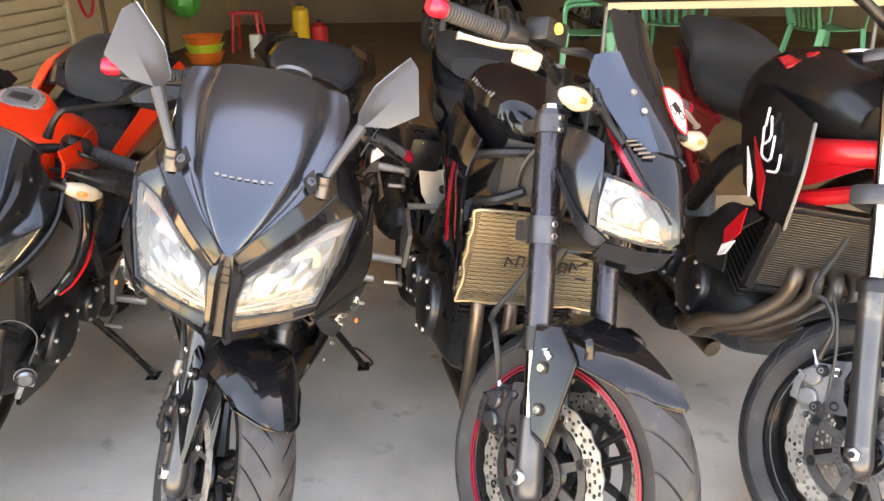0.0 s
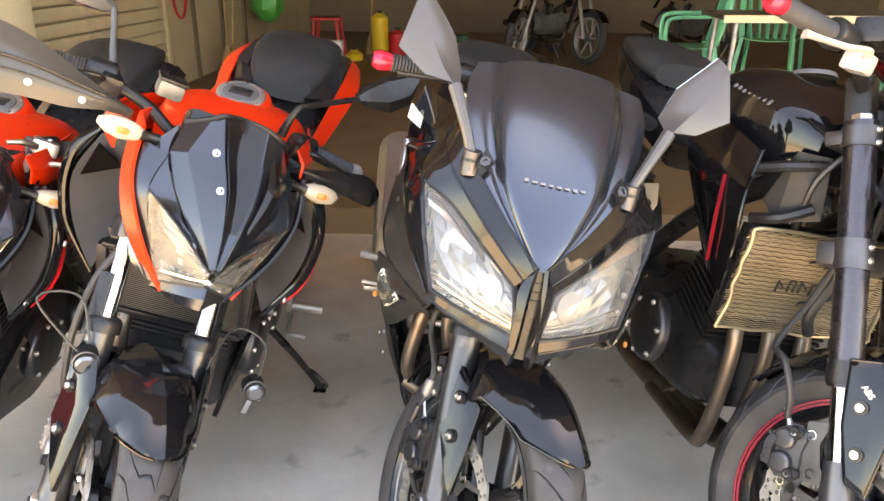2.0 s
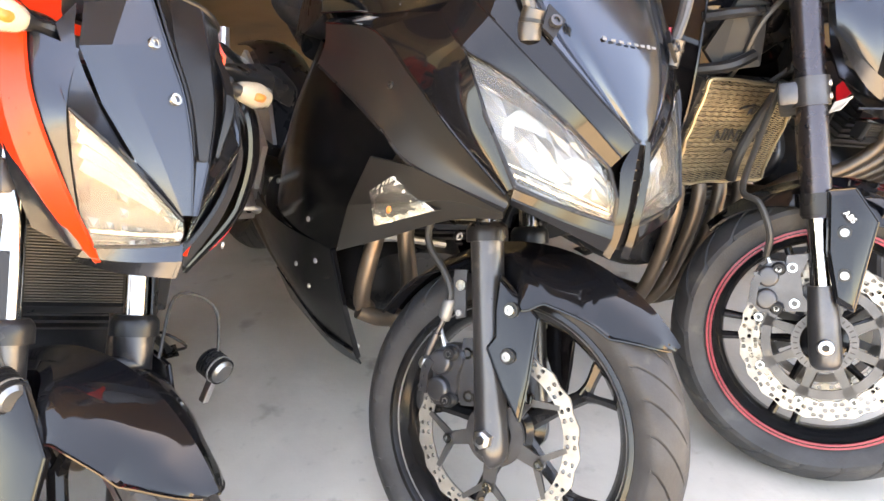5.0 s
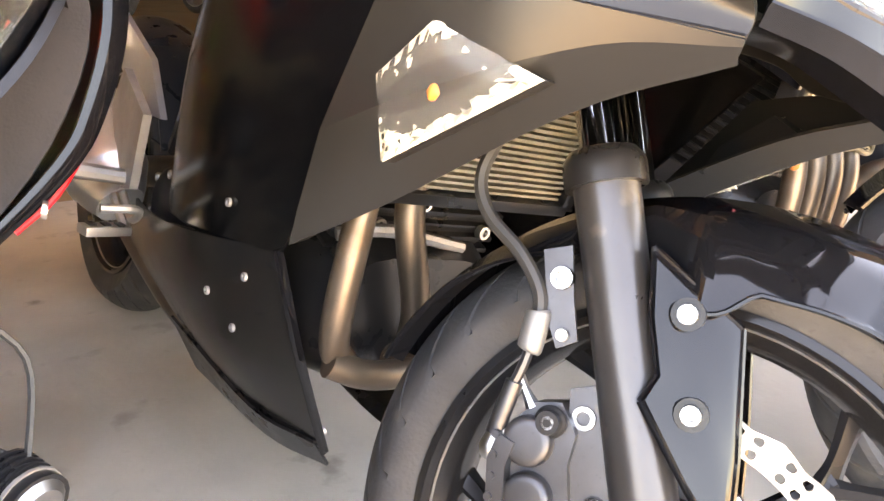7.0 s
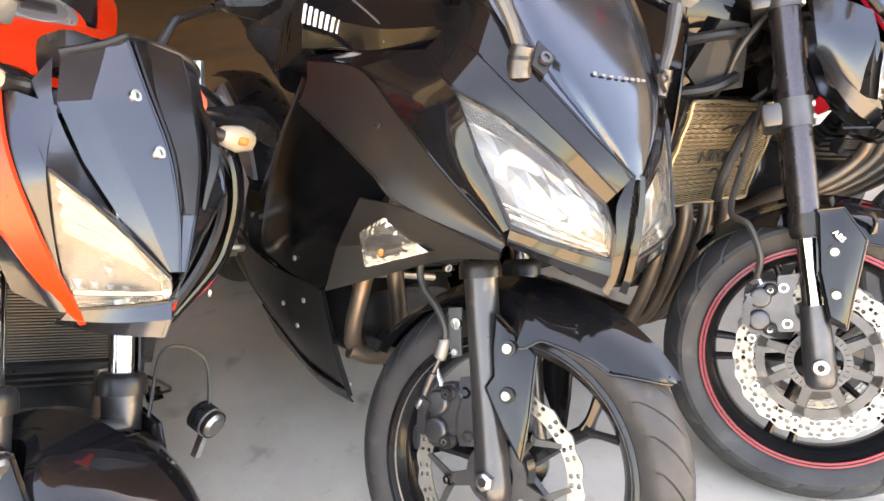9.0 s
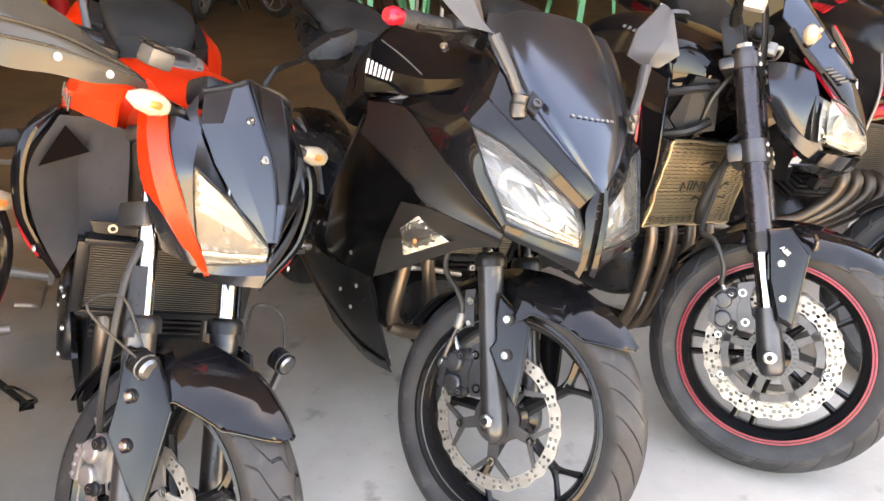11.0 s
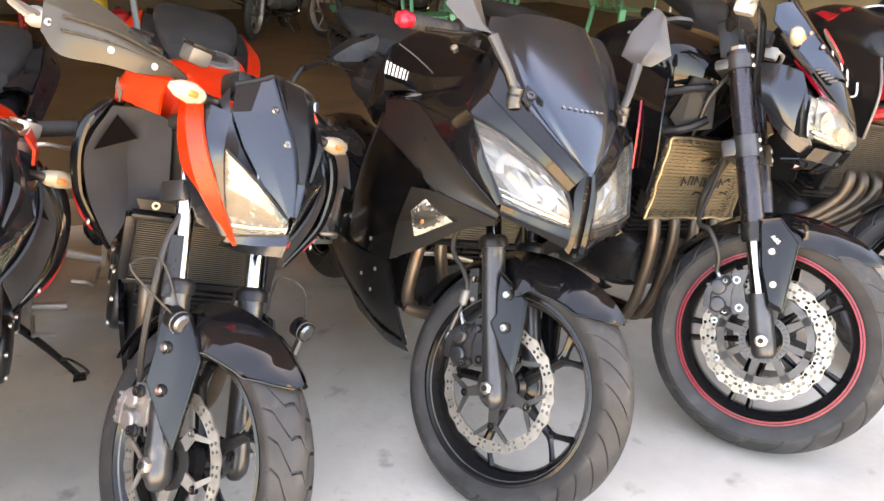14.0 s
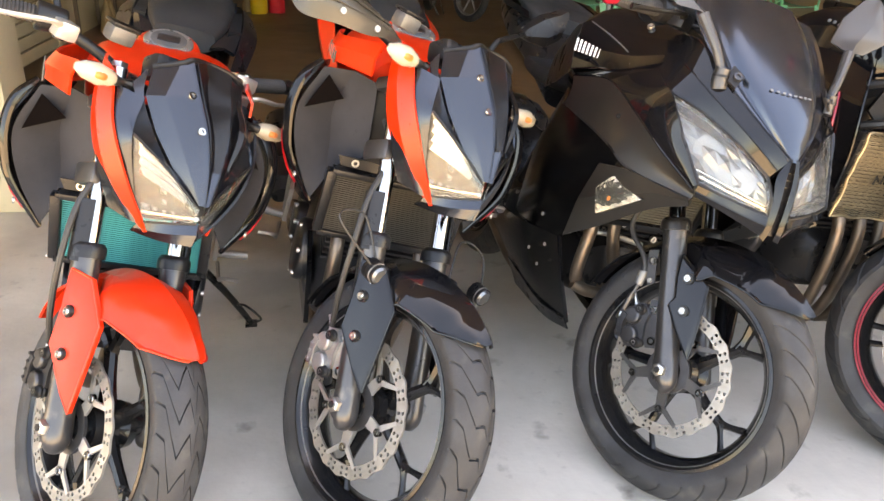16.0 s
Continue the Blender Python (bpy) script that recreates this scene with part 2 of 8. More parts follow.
def block(size, at=(0, 0, 0), bevel=0.006, rot=(0, 0, 0), seg=2, taper=None):
    bm = bmesh.new()
    bmesh.ops.create_cube(bm, size=1)
    for v in bm.verts:
        v.co = V(*(c * s for c, s in zip(v.co, size)))
        if taper and v.co.z > 0:
            v.co.x *= taper[0]
            v.co.y *= taper[1]
    if bevel:
        bmesh.ops.bevel(bm, geom=bm.edges[:], offset=bevel, segments=seg, affect="EDGES", profile=0.6)
    bm.transform(pose(*at, *rot))
    return bm


def sheet(rows, thick=0.004, nu=4, nv=4, soft_u=True, soft_v=True):
    """A curved panel through rows of points, with thickness. nu, nv: steps between the points; soft_*: smooth or folded that way."""
    def line(pts, n, soft):
        if soft:
            return spline(pts, (len(pts) - 1) * n + 1)
        out = []
        for a, b in zip(pts, pts[1:]):
            out += [Vector(a).lerp(Vector(b), i / n) for i in range(n)]
        return out + [Vector(pts[-1])]
    across = [line(r, nv, soft_v) for r in rows]
    cols = [line([r[i] for r in across], nu, soft_u) for i in range(len(across[0]))]
    grid = [[c[j] for c in cols] for j in range(len(cols[0]))]
    bm = bmesh.new()
    rings(bm, grid, closed=False, caps=False)
    bmesh.ops.remove_doubles(bm, verts=bm.verts, dist=1e-5)
    bmesh.ops.recalc_face_normals(bm, faces=bm.faces)
    if thick:
        bmesh.ops.solidify(bm, geom=bm.faces[:], thickness=thick)
    return bm


def slab(outline, normal, thick, bevel=0.0, soft=0):
    """A plate from a flat outline; soft rounds the outline with that many steps a side."""
    pts = [Vector(p) for p in outline]
    if soft:
        ring = pts + pts[:3]
        ring = spline([pts[-1]] + ring, (len(pts) + 3) * soft + 1)[soft:soft + len(pts) * soft]
        pts = ring
    n = Vector(normal).normalized() * thick / 2
    bm = bmesh.new()
    rings(bm, [[p - n for p in pts], [p + n for p in pts]])
    if bevel:
        bmesh.ops.bevel(bm, geom=[e for e in bm.edges if len(e.link_faces) == 2 and e.calc_face_angle(0) > 1], offset=bevel, segments=2, affect="EDGES")
    return bm


def loft(sections, n=20, nu=4, power=2.4, caps=True):
    """A body from sections (centre, half width y, up half height, down half height) along x, as soft ovals."""
    loops = []
    cs = spline([s[0] for s in sections], (len(sections) - 1) * nu + 1)
    dims = spline([s[1:4] for s in sections], (len(sections) - 1) * nu + 1)
    for c, d in zip(cs, dims):
        l = []
        for k in range(n):
            a = 2 * math.pi * k / n
            ca, sa = math.cos(a), math.sin(a)
            y = math.copysign(abs(ca) ** (2 / power), ca) * d.x
            z = math.copysign(abs(sa) ** (2 / power), sa) * (d.y if sa > 0 else d.z)
            l.append(c + V(0, y, z))
        loops.append(l)
    bm = bmesh.new()
    return rings(bm, loops, True, caps)


def bolt(at, direction, r=0.008, h=0.006):
    """A hexagon-socket bolt head."""
    bm = lathe([(0, -h), (r * 0.5, -h), (r * 0.5, 0.3 * h - h * 0.4), (r * 0.55, 0), (r * 0.92, 0), (r, -h * 0.25), (r, -h)][1:], 12)
    bm2 = lathe([(0, -h * 0.5), (r * 0.52, -h * 0.5)], 6)
    bm = join(bm, bm2)
    bm.transform(Matrix.Translation(at) @ Vector(direction).to_track_quat("Y", "Z").to_matrix().to_4x4())
    return bm


def facets(rows, nu, nv, depth, seed=1):
    """A reflector of small hollow tiles over a patch of points (rows of three), each tile four flat faces."""
    rnd = random.Random(seed)
    across = [spline(r, nv + 1) for r in rows]
    cols = [spline([r[i] for r in across], nu + 1) for i in range(nv + 1)]
    n = (cols[nv][0] - cols[0][0]).cross(cols[0][nu] - cols[0][0]).normalized()
    bm = bmesh.new()
    vs = [[bm.verts.new(p) for p in c] for c in cols]
    for i in range(nv):
        for j in range(nu):
            q = (vs[i][j], vs[i + 1][j], vs[i + 1][j + 1], vs[i][j + 1])
            w = [rnd.uniform(0.6, 1.4) for k in q]
            c = bm.verts.new(sum((v.co * x for v, x in zip(q, w)), V(0, 0, 0)) / sum(w) + n * depth * rnd.uniform(-1, 1))
            for k in range(4):
                bm.faces.new((q[k], q[(k + 1) % 4], c))
    return bm


def edge_of(rows, k):
    """A smooth line down column k of a patch."""
    return [Vector(r[k]) for r in rows]


# ---- motorcycle pieces; a machine's own frame: x ahead, y to its left, z up, ground under the front axle ----
def tyre_mesh(R, W, grooves=34, skew=0.2, first=0.25, zig=0.0):
    """Tyre about the y axis, with grooves cut into the tread along slanted lines."""
    half = [(0.218, 0.36), (0.226, 0.40), (0.240, 0.455), (0.256, 0.497)]
    prof = []
    for r, w in half:
        prof.append((r / 0.3 * R if r > 0.22 else 0.2175, -w * W))
    for k in range(13):
        a = -1 + 2 * k / 12
        prof.append((R - (R * 0.115) * abs(a) ** 2.1, a * 0.5 * W * (1 - 0.04 * abs(a))))
    for r, w in reversed(half):
        prof.append((r / 0.3 * R if r > 0.22 else 0.2175, w * W))
    prof += [(0.212, 0.30 * W), (0.212, -0.30 * W)]
    steps = (0.0, 0.015, 0.095, 0.11, 0.5, 0.75)
    loops = []
    for g in range(grooves):
        for si, s in enumerate(steps):
            l = []
            for i, (r, h) in enumerate(prof):
                v = abs(h) / (0.5 * W)
                sh = skew * (v ** 1.2) + (zig * math.sin(v * 9) if zig else 0)
                side = 0.5 if h > 0 else 0.0
                a = 2 * math.pi * (g + s + side) / grooves + sh
                cut = si in (1, 2) and 4 <= i <= 16 and first < v < 0.97
                rr = r - (0.007 if cut else 0)
                l.append(V(rr * math.cos(a), h, rr * math.sin(a)))
            loops.append(l)
    bm = bmesh.new()
    vs = [[bm.verts.new(p) for p in l] for l in loops]
    n = len(prof)
    for a, b in zip(vs, vs[1:] + vs[:1]):
        for i in range(n):
            j = (i + 1) % n
            bm.faces.new((a[i], a[j], b[j], b[i]))
    return bm


def disc_mesh(R, inner, holes=36, petals=18, thick=0.0045, rows=2, hole=0.0036, stagger=True):
    """A brake disc with a wavy edge and drilled holes."""
    bm = bmesh.new()
    da = 2 * math.pi / holes
    for side in (-1, 1):
        y = side * thick / 2
        for row in range(rows):
            r0, r1 = inner + (R - inner) * row / rows, inner + (R - inner) * (row + 1) / rows
            for k in range(holes):
                a0 = k * da
                def P(u, v):
                    a = a0 + u * da
                    r = r0 + (r1 - r0) * v
                    wave = 0.0024 * math.tanh(3 * math.cos(a * petals)) * R / 0.145
                    if row == rows - 1:
                        r += wave * v
                    if row == 0:
                        r -= wave * (1 - v) * (0.8 if rows > 2 else 0.0)
                    return V(r * math.cos(a), y, r * math.sin(a))
                ring = [P(0, 0), P(0.5, 0), P(1, 0), P(1, 0.5), P(1, 1), P(0.5, 1), P(0, 1), P(0, 0.5)]
                cu = (0.32 if (k + row) % 2 else 0.68) if stagger else (0.36 if k % 2 else 0.64)
                c = P(cu, 0.5)
                cut = [c + (p - c).normalized() * hole for p in ring]
                vr, vh = [bm.verts.new(p) for p in ring], [bm.verts.new(p) for p in cut]
                for q in range(8):
                    p = (q + 1) % 8
                    bm.faces.new((vr[q], vr[p], vh[p], vh[q]))
    bmesh.ops.remove_doubles(bm, verts=bm.verts, dist=1e-5)
    edges = [e for e in bm.edges if len(e.link_faces) == 1]
    lo = {}
    for v in bm.verts:
        lo[(round(v.co.x, 4), round(v.co.z, 4), v.co.y > 0)] = v
    for e in edges:
        a, b = e.verts
        if a.co.y > 0:
            c = lo.get((round(a.co.x, 4), round(a.co.z, 4), False))
            d = lo.get((round(b.co.x, 4), round(b.co.z, 4), False))
            if c and d:
                try:
                    bm.faces.new((a, b, d, c))
                except ValueError:
                    pass
    return bm


WHEEL_MESHES = {}


def shared(key, make):
    """Mesh data made once and used by several machines."""
    if key not in WHEEL_MESHES:
        WHEEL_MESHES[key] = make()
    return WHEEL_MESHES[key]


def sub(name, key, make, mat, parent, at, label="", angle=35):
    """A part with shared mesh data at the pose at, in its parent's frame."""
    def build():
        ob = part(name, make(), mat, None, angle=angle)
        me = ob.data
        bpy.data.objects.remove(ob)
        return me
    me = shared((name, key, mat.name), build)
    ob = new(name, me)
    ob.parent = parent
    ob.matrix_local = at
    if label:
        ob["label"] = label
    return ob


def wheel(bike, name, at, R, W, style, stripe=None, discs=(), disc_r=0.145, rim_w=None, rim_mat=None, groove=(34, 0.2, 0.25, 0.0), ring=False, open_carrier=False):
    """A cast wheel with its tyre, rim, hub, spokes and brake discs; at: pose of its centre, axle along y."""
    rim_w = rim_w or W * 0.72
    rim_mat = rim_mat or RIM_BLACK
    w = thing(name, at, "", "")
    w.parent = bike
    w.matrix_local = at
    one = Matrix()
    sub("tyre", (R, W, groove), lambda: tyre_mesh(R, W, *groove), RUBBER, w, one, "worn black road tyre with slanted grooves", angle=28)
    h = rim_w / 2
    prof = [(0.221, -h), (0.2235, -h - 0.003), (0.223, -h - 0.008), (0.216, -h - 0.009), (0.211, -h - 0.002), (0.2, -h + 0.012), (0.192, -h * 0.4),
            (0.192, h * 0.4), (0.2, h - 0.012), (0.211, h + 0.002), (0.216, h + 0.009), (0.223, h + 0.008), (0.2235, h + 0.003), (0.221, h), (0.204, 0)]
    sub("rim", (rim_w,), lambda: lathe(prof, 72, closed=True), rim_mat, w, one)
    for s in (-1, 1):
        # On untaped rims the edge highlight is put into this ring's paler material.
        sub("rim_lip", (rim_w, s), lambda: lathe([(0.2085, s * (h - 0.001)), (0.2105, s * (h + 0.001)), (0.2095, s * (h + 0.0025))], 72, closed=True), STEEL_DULL if not stripe else rim_mat, w, one, "thin ring for the highlight along the rim edge")
    if stripe:
        for s in (-1, 1):
            for inner in (0.2112, 0.2178):
                sub("rim_stripe", (rim_w, s, inner), lambda: lathe([(inner, s * (h + 0.0045)), (inner, s * (h + 0.0098)), (inner + 0.0042, s * (h + 0.0099)), (inner + 0.0042, s * (h + 0.0045))], 72, closed=True), stripe, w, one, "thin red pinstripe tape")
    hw = 0.05
    sub("hub", (style,), lambda: lathe([(0.012, -hw - 0.02), (0.024, -hw - 0.02), (0.026, -hw), (0.045, -hw + 0.006), (0.05, -hw * 0.5), (0.036, -0.012), (0.036, 0.012), (0.05, hw * 0.5), (0.045, hw - 0.006), (0.026, hw), (0.024, hw + 0.02), (0.012, hw + 0.02)], 32, closed=True), rim_mat, w, one)
    count = {"y5": 5, "y6": 6, "five": 5}[style]

    def spoke():
        bm = bmesh.new()
        if style == "five":
            for s in (-1, 1):
                tube([(0.035, 0, s * 0.012), (0.11, 0, s * 0.017), (0.197, 0, s * 0.024)], [0.009, 0.0055, 0.007], 10, 8, bm, flat=1.5)
        else:
            tube([(0.035, 0, 0), (0.09, 0, 0), (0.152, 0, 0)], [0.017, 0.012, 0.011], 8, 8, bm, flat=1.2)
            for s in (-1, 1):
                tube([(0.143, 0, s * 0.002), (0.163, 0, s * 0.016), (0.198, 0, s * (0.044 if style == "y5" else 0.036))], [0.009, 0.0062, 0.0085], 10, 6, bm, flat=1.7)
        return bm
    for k in range(count):
        sub("spoke", style, spoke, rim_mat, w, pose(0, 0, 0, 0, 360 / count * k + 20, 0))
    for s in discs:
        y = s * (0.068 if W < 0.118 else 0.072)
        d = sub("brake_disc", (disc_r,), lambda: disc_mesh(disc_r, disc_r - 0.037, 44, 22, rows=3, hole=0.0047) if ring else disc_mesh(disc_r, disc_r - 0.025, 40, 20, rows=2, hole=0.0040, stagger=False), DISC_STEEL, w, Matrix.Translation((0, y, 0)), "drilled steel brake disc with a wavy edge", angle=30)

        n = 8 if ring else 5
        hubring = sub("disc_carrier", (disc_r, ring), lambda: lathe([(0.030, -0.003), (0.052, -0.003), (0.052, 0.003), (0.030, 0.003)] if not ring else [(disc_r - 0.058, -0.003), (disc_r - 0.04, -0.003), (disc_r - 0.04, 0.003), (disc_r - 0.058, 0.003)], 40, closed=True), DARK_METAL, w, Matrix.Translation((0, y, 0)))
        x = disc_r - (0.028 if ring else 0.022)

        def arm():
            if ring:
                out = [V(r * math.cos(radians(d)), 0, r * math.sin(radians(d))) for r, d in ((0.05, -12), (disc_r - 0.062, -5), (disc_r - 0.04, -6), (x + 0.006, 0), (disc_r - 0.04, 6), (disc_r - 0.062, 5), (0.05, 12))]
                return slab(out, (0, 1, 0), 0.006, 0.001)
            if open_carrier:
                def bar(r0, d0, r1, d1, w0, w1):
                    p, q = V(r0 * math.cos(radians(d0)), 0, r0 * math.sin(radians(d0))), V(r1 * math.cos(radians(d1)), 0, r1 * math.sin(radians(d1)))
                    n = (q - p).cross(V(0, 1, 0)).normalized()
                    return slab([p - n * w0, q - n * w1, q + n * w1, p + n * w0], (0, 1, 0), 0.005, 0.0008)
                return join(bar(0.045, 0, 0.094, 0, 0.013, 0.010), bar(0.082, -2, disc_r - 0.02, -21, 0.006, 0.004), bar(0.082, 2, disc_r - 0.02, 21, 0.006, 0.004))
            out = [V(r * math.cos(radians(d)), 0, r * math.sin(radians(d))) for r, d in ((0.046, -36), (0.082, -35.5), (disc_r - 0.026, -29), (disc_r - 0.024, -8), (disc_r - 0.012, 0), (disc_r - 0.024, 8), (disc_r - 0.026, 29), (0.082, 35.5), (0.046, 36))]
            return slab(out, (0, 1, 0), 0.006, 0.001)
        for k in range(n):
            a = 360 / n * k
            sub("carrier_arm", (disc_r, ring, open_carrier), arm, STEEL_DULL if open_carrier == "bare" else CARRIER, w, Matrix.Translation((0, y, 0)) @ pose(0, 0, 0, 0, a, 0))
            sub("disc_bolt", (disc_r, s), lambda: bolt((x if ring else 0.088, s * 0.007, 0), (0, s, 0), 0.009, 0.009), CHROME, w, Matrix.Translation((0, y, 0)) @ pose(0, 0, 0, 0, a, 0))
        if ring:
            sub("sensor_ring", "abs", lambda: lathe([(0.044, -0.002), (0.06, -0.002), (0.06, 0.002), (0.044, 0.002)], 40, closed=True), DARK_METAL, w, Matrix.Translation((0, y + s * 0.008, 0)))
            for k in range(30):
                sub("sensor_tooth", "abs", lambda: block((0.008, 0.002, 0.0022), (0.052, 0, 0), 0), BLACK_MATT, w, Matrix.Translation((0, y + s * 0.0095, 0)) @ pose(0, 0, 0, 0, 12 * k, 0))
    sub("valve", "v", lambda: tube([(0.192, 0, 0), (0.178, 0.012, 0), (0.166, 0.02, 0)], 0.004, 8, 8), HOSE, w, pose(0, 0, 0, 0, 100, 0))
    return w


class Machine:
    """A parked motorcycle: its empty, and the frame of its steered front."""

    def __init__(self, label, wheel_at, heading, lean, steer, R, rake, W, wheelbase=1.41, offset=0.035):
        r = radians(rake)
        self.R, self.W, self.rake, self.wheelbase = R, W, rake, wheelbase
        self.up, self.fwd = V(-math.sin(r), 0, math.cos(r)), V(math.cos(r), 0, math.sin(r))
        self.axle = V(0, 0, R)
        c = self.axle - self.fwd * offset
        self.S = Matrix.Translation(c) @ Matrix.Rotation(radians(steer), 4, self.up) @ Matrix.Translation(-c)
        turn = pose(0, 0, 0, 0, 0, heading) @ pose(0, 0, 0, -lean)
        tilt = math.asin((turn @ self.S).to_3x3().col[1].z)
        centre = V(*wheel_at, (R - W / 2) * math.cos(tilt) + W / 2)
        m = Matrix.Translation(centre - turn @ (self.S @ self.axle)) @ turn
        self.ob = thing("motorcycle", m, label, "motorcycle", "row of parked motorcycles")
        self.lean = lean

    def leg(self, along, y=0.0, ahead=0.0):
        """A point beside the fork, before it is steered."""
        return self.axle + self.up * along + self.fwd * ahead + V(0, y, 0)

    def legs(self, pts, y):
        return [self.leg(al, y, ah) for ah, al in pts]

    def add(self, name, bm, mat, parent=None, label="", steered=False, **k):
        return part(name, bm, mat, parent or self.ob, label, self.S if steered else None, **k)


def fork(b, y, seal, top, upside_down=False, shield=False):
    """Two fork legs with sliders, bright tubes and collars, and the yokes."""
    for s in (-1, 1):
        if upside_down:
            leg = b.add("fork_leg", tube([b.leg(seal, s * y), b.leg(seal + 0.02, s * y), b.leg(top, s * y)], 0.0285, 12, 20), TUBE, label="dark anodised upper fork tube", steered=True)
            b.add("collar", tube([b.leg(seal - 0.012, s * y), b.leg(seal + 0.03, s * y)], 0.031, 2, 20), BLACK_SATIN, leg, steered=True)
            b.add("inner_tube", tube([b.leg(0.05, s * y), b.leg(seal, s * y)], 0.0205, 2, 20), CHROME, leg, "polished steel fork tube", steered=True)
            b.add("fork_foot", tube([b.leg(-0.045, s * y), b.leg(-0.03, s * y), b.leg(0.03, s * y), b.leg(0.09, s * y), b.leg(0.115, s * y)], [0.021, 0.029, 0.029, 0.026, 0.025], 16, 18), DARK_METAL, leg, "cast fork foot", steered=True)
            b.add("cap", tube([b.leg(top, s * y), b.leg(top + 0.012, s * y)], 0.019, 2, 6), STEEL, leg, steered=True)
        else:
            leg = b.add("fork_leg", tube([b.leg(-0.03, s * y, -0.006), b.leg(-0.02, s * y), b.leg(0.05, s * y), b.leg(seal * 0.7, s * y), b.leg(seal, s * y)], [0.02, 0.028, 0.0265, 0.0265, 0.0275], 24, 20), SLIDER, label="dark painted fork slider", steered=True)
            b.add("collar", tube([b.leg(seal - 0.012, s * y), b.leg(seal + 0.008, s * y), b.leg(seal + 0.018, s * y)], [0.034, 0.034, 0.028], 8, 20), BLACK_SATIN, leg, steered=True)
            b.add("inner_tube", tube([b.leg(seal, s * y), b.leg(top, s * y)], 0.0185, 2, 20), CHROME, leg, "polished steel fork tube", steered=True)
            if shield:
                b.add("guard", sheet([[b.leg(seal + d, s * (y + 0.012), 0.022), b.leg(seal + d, s * (y + 0.034), 0.004), b.leg(seal + d, s * (y + 0.028), -0.02)] for d in (-0.02, 0.05, 0.10)], 0.003), BLACK_SATIN, leg, "black plastic tube guard", steered=True)
            b.add("cap", tube([b.leg(top, s * y), b.leg(top + 0.012, s * y)], 0.016, 2, 6), STEEL, leg, steered=True)
    for al, t in ((top - 0.03, 0.03), (seal + (0.22 if upside_down else 0.19), 0.045)):
        bm = block((0.075, 2 * y + 0.05, t), (0, 0, 0), 0.01)
        bm.transform(Matrix.Translation(b.leg(al, 0, -0.02)) @ pose(0, 0, 0, 0, -b.rake, 0))
        b.add("yoke", bm, DARK_METAL, steered=True)
        if upside_down:
            for s in (-1, 1):
                clamp = b.add("yoke_clamp", tube([b.leg(al - t * 0.6, s * y), b.leg(al + t * 0.6, s * y)], 0.034, 2, 22), DARK_METAL, steered=True)
                for d in (-0.012, 0.012):
                    b.add("bolt", bolt(b.leg(al + d, s * (y + 0.006), 0.036), b.fwd, 0.007, 0.01), STEEL, clamp, steered=True)
    for s in (-1, 1):
        ax = b.add("axle_nut", tube([b.leg(0, s * (y - 0.02)), b.leg(0, s * (y + 0.03)), b.leg(0, s * (y + 0.037))], [0.016, 0.016, 0.013], 6, 6 if not upside_down else 20), STEEL, steered=True)
        b.add("socket", tube([b.leg(0, s * (y + 0.036)), b.leg(0, s * (y + 0.0395))], 0.0075, 2, 6), BLACK_MATT, ax, steered=True)


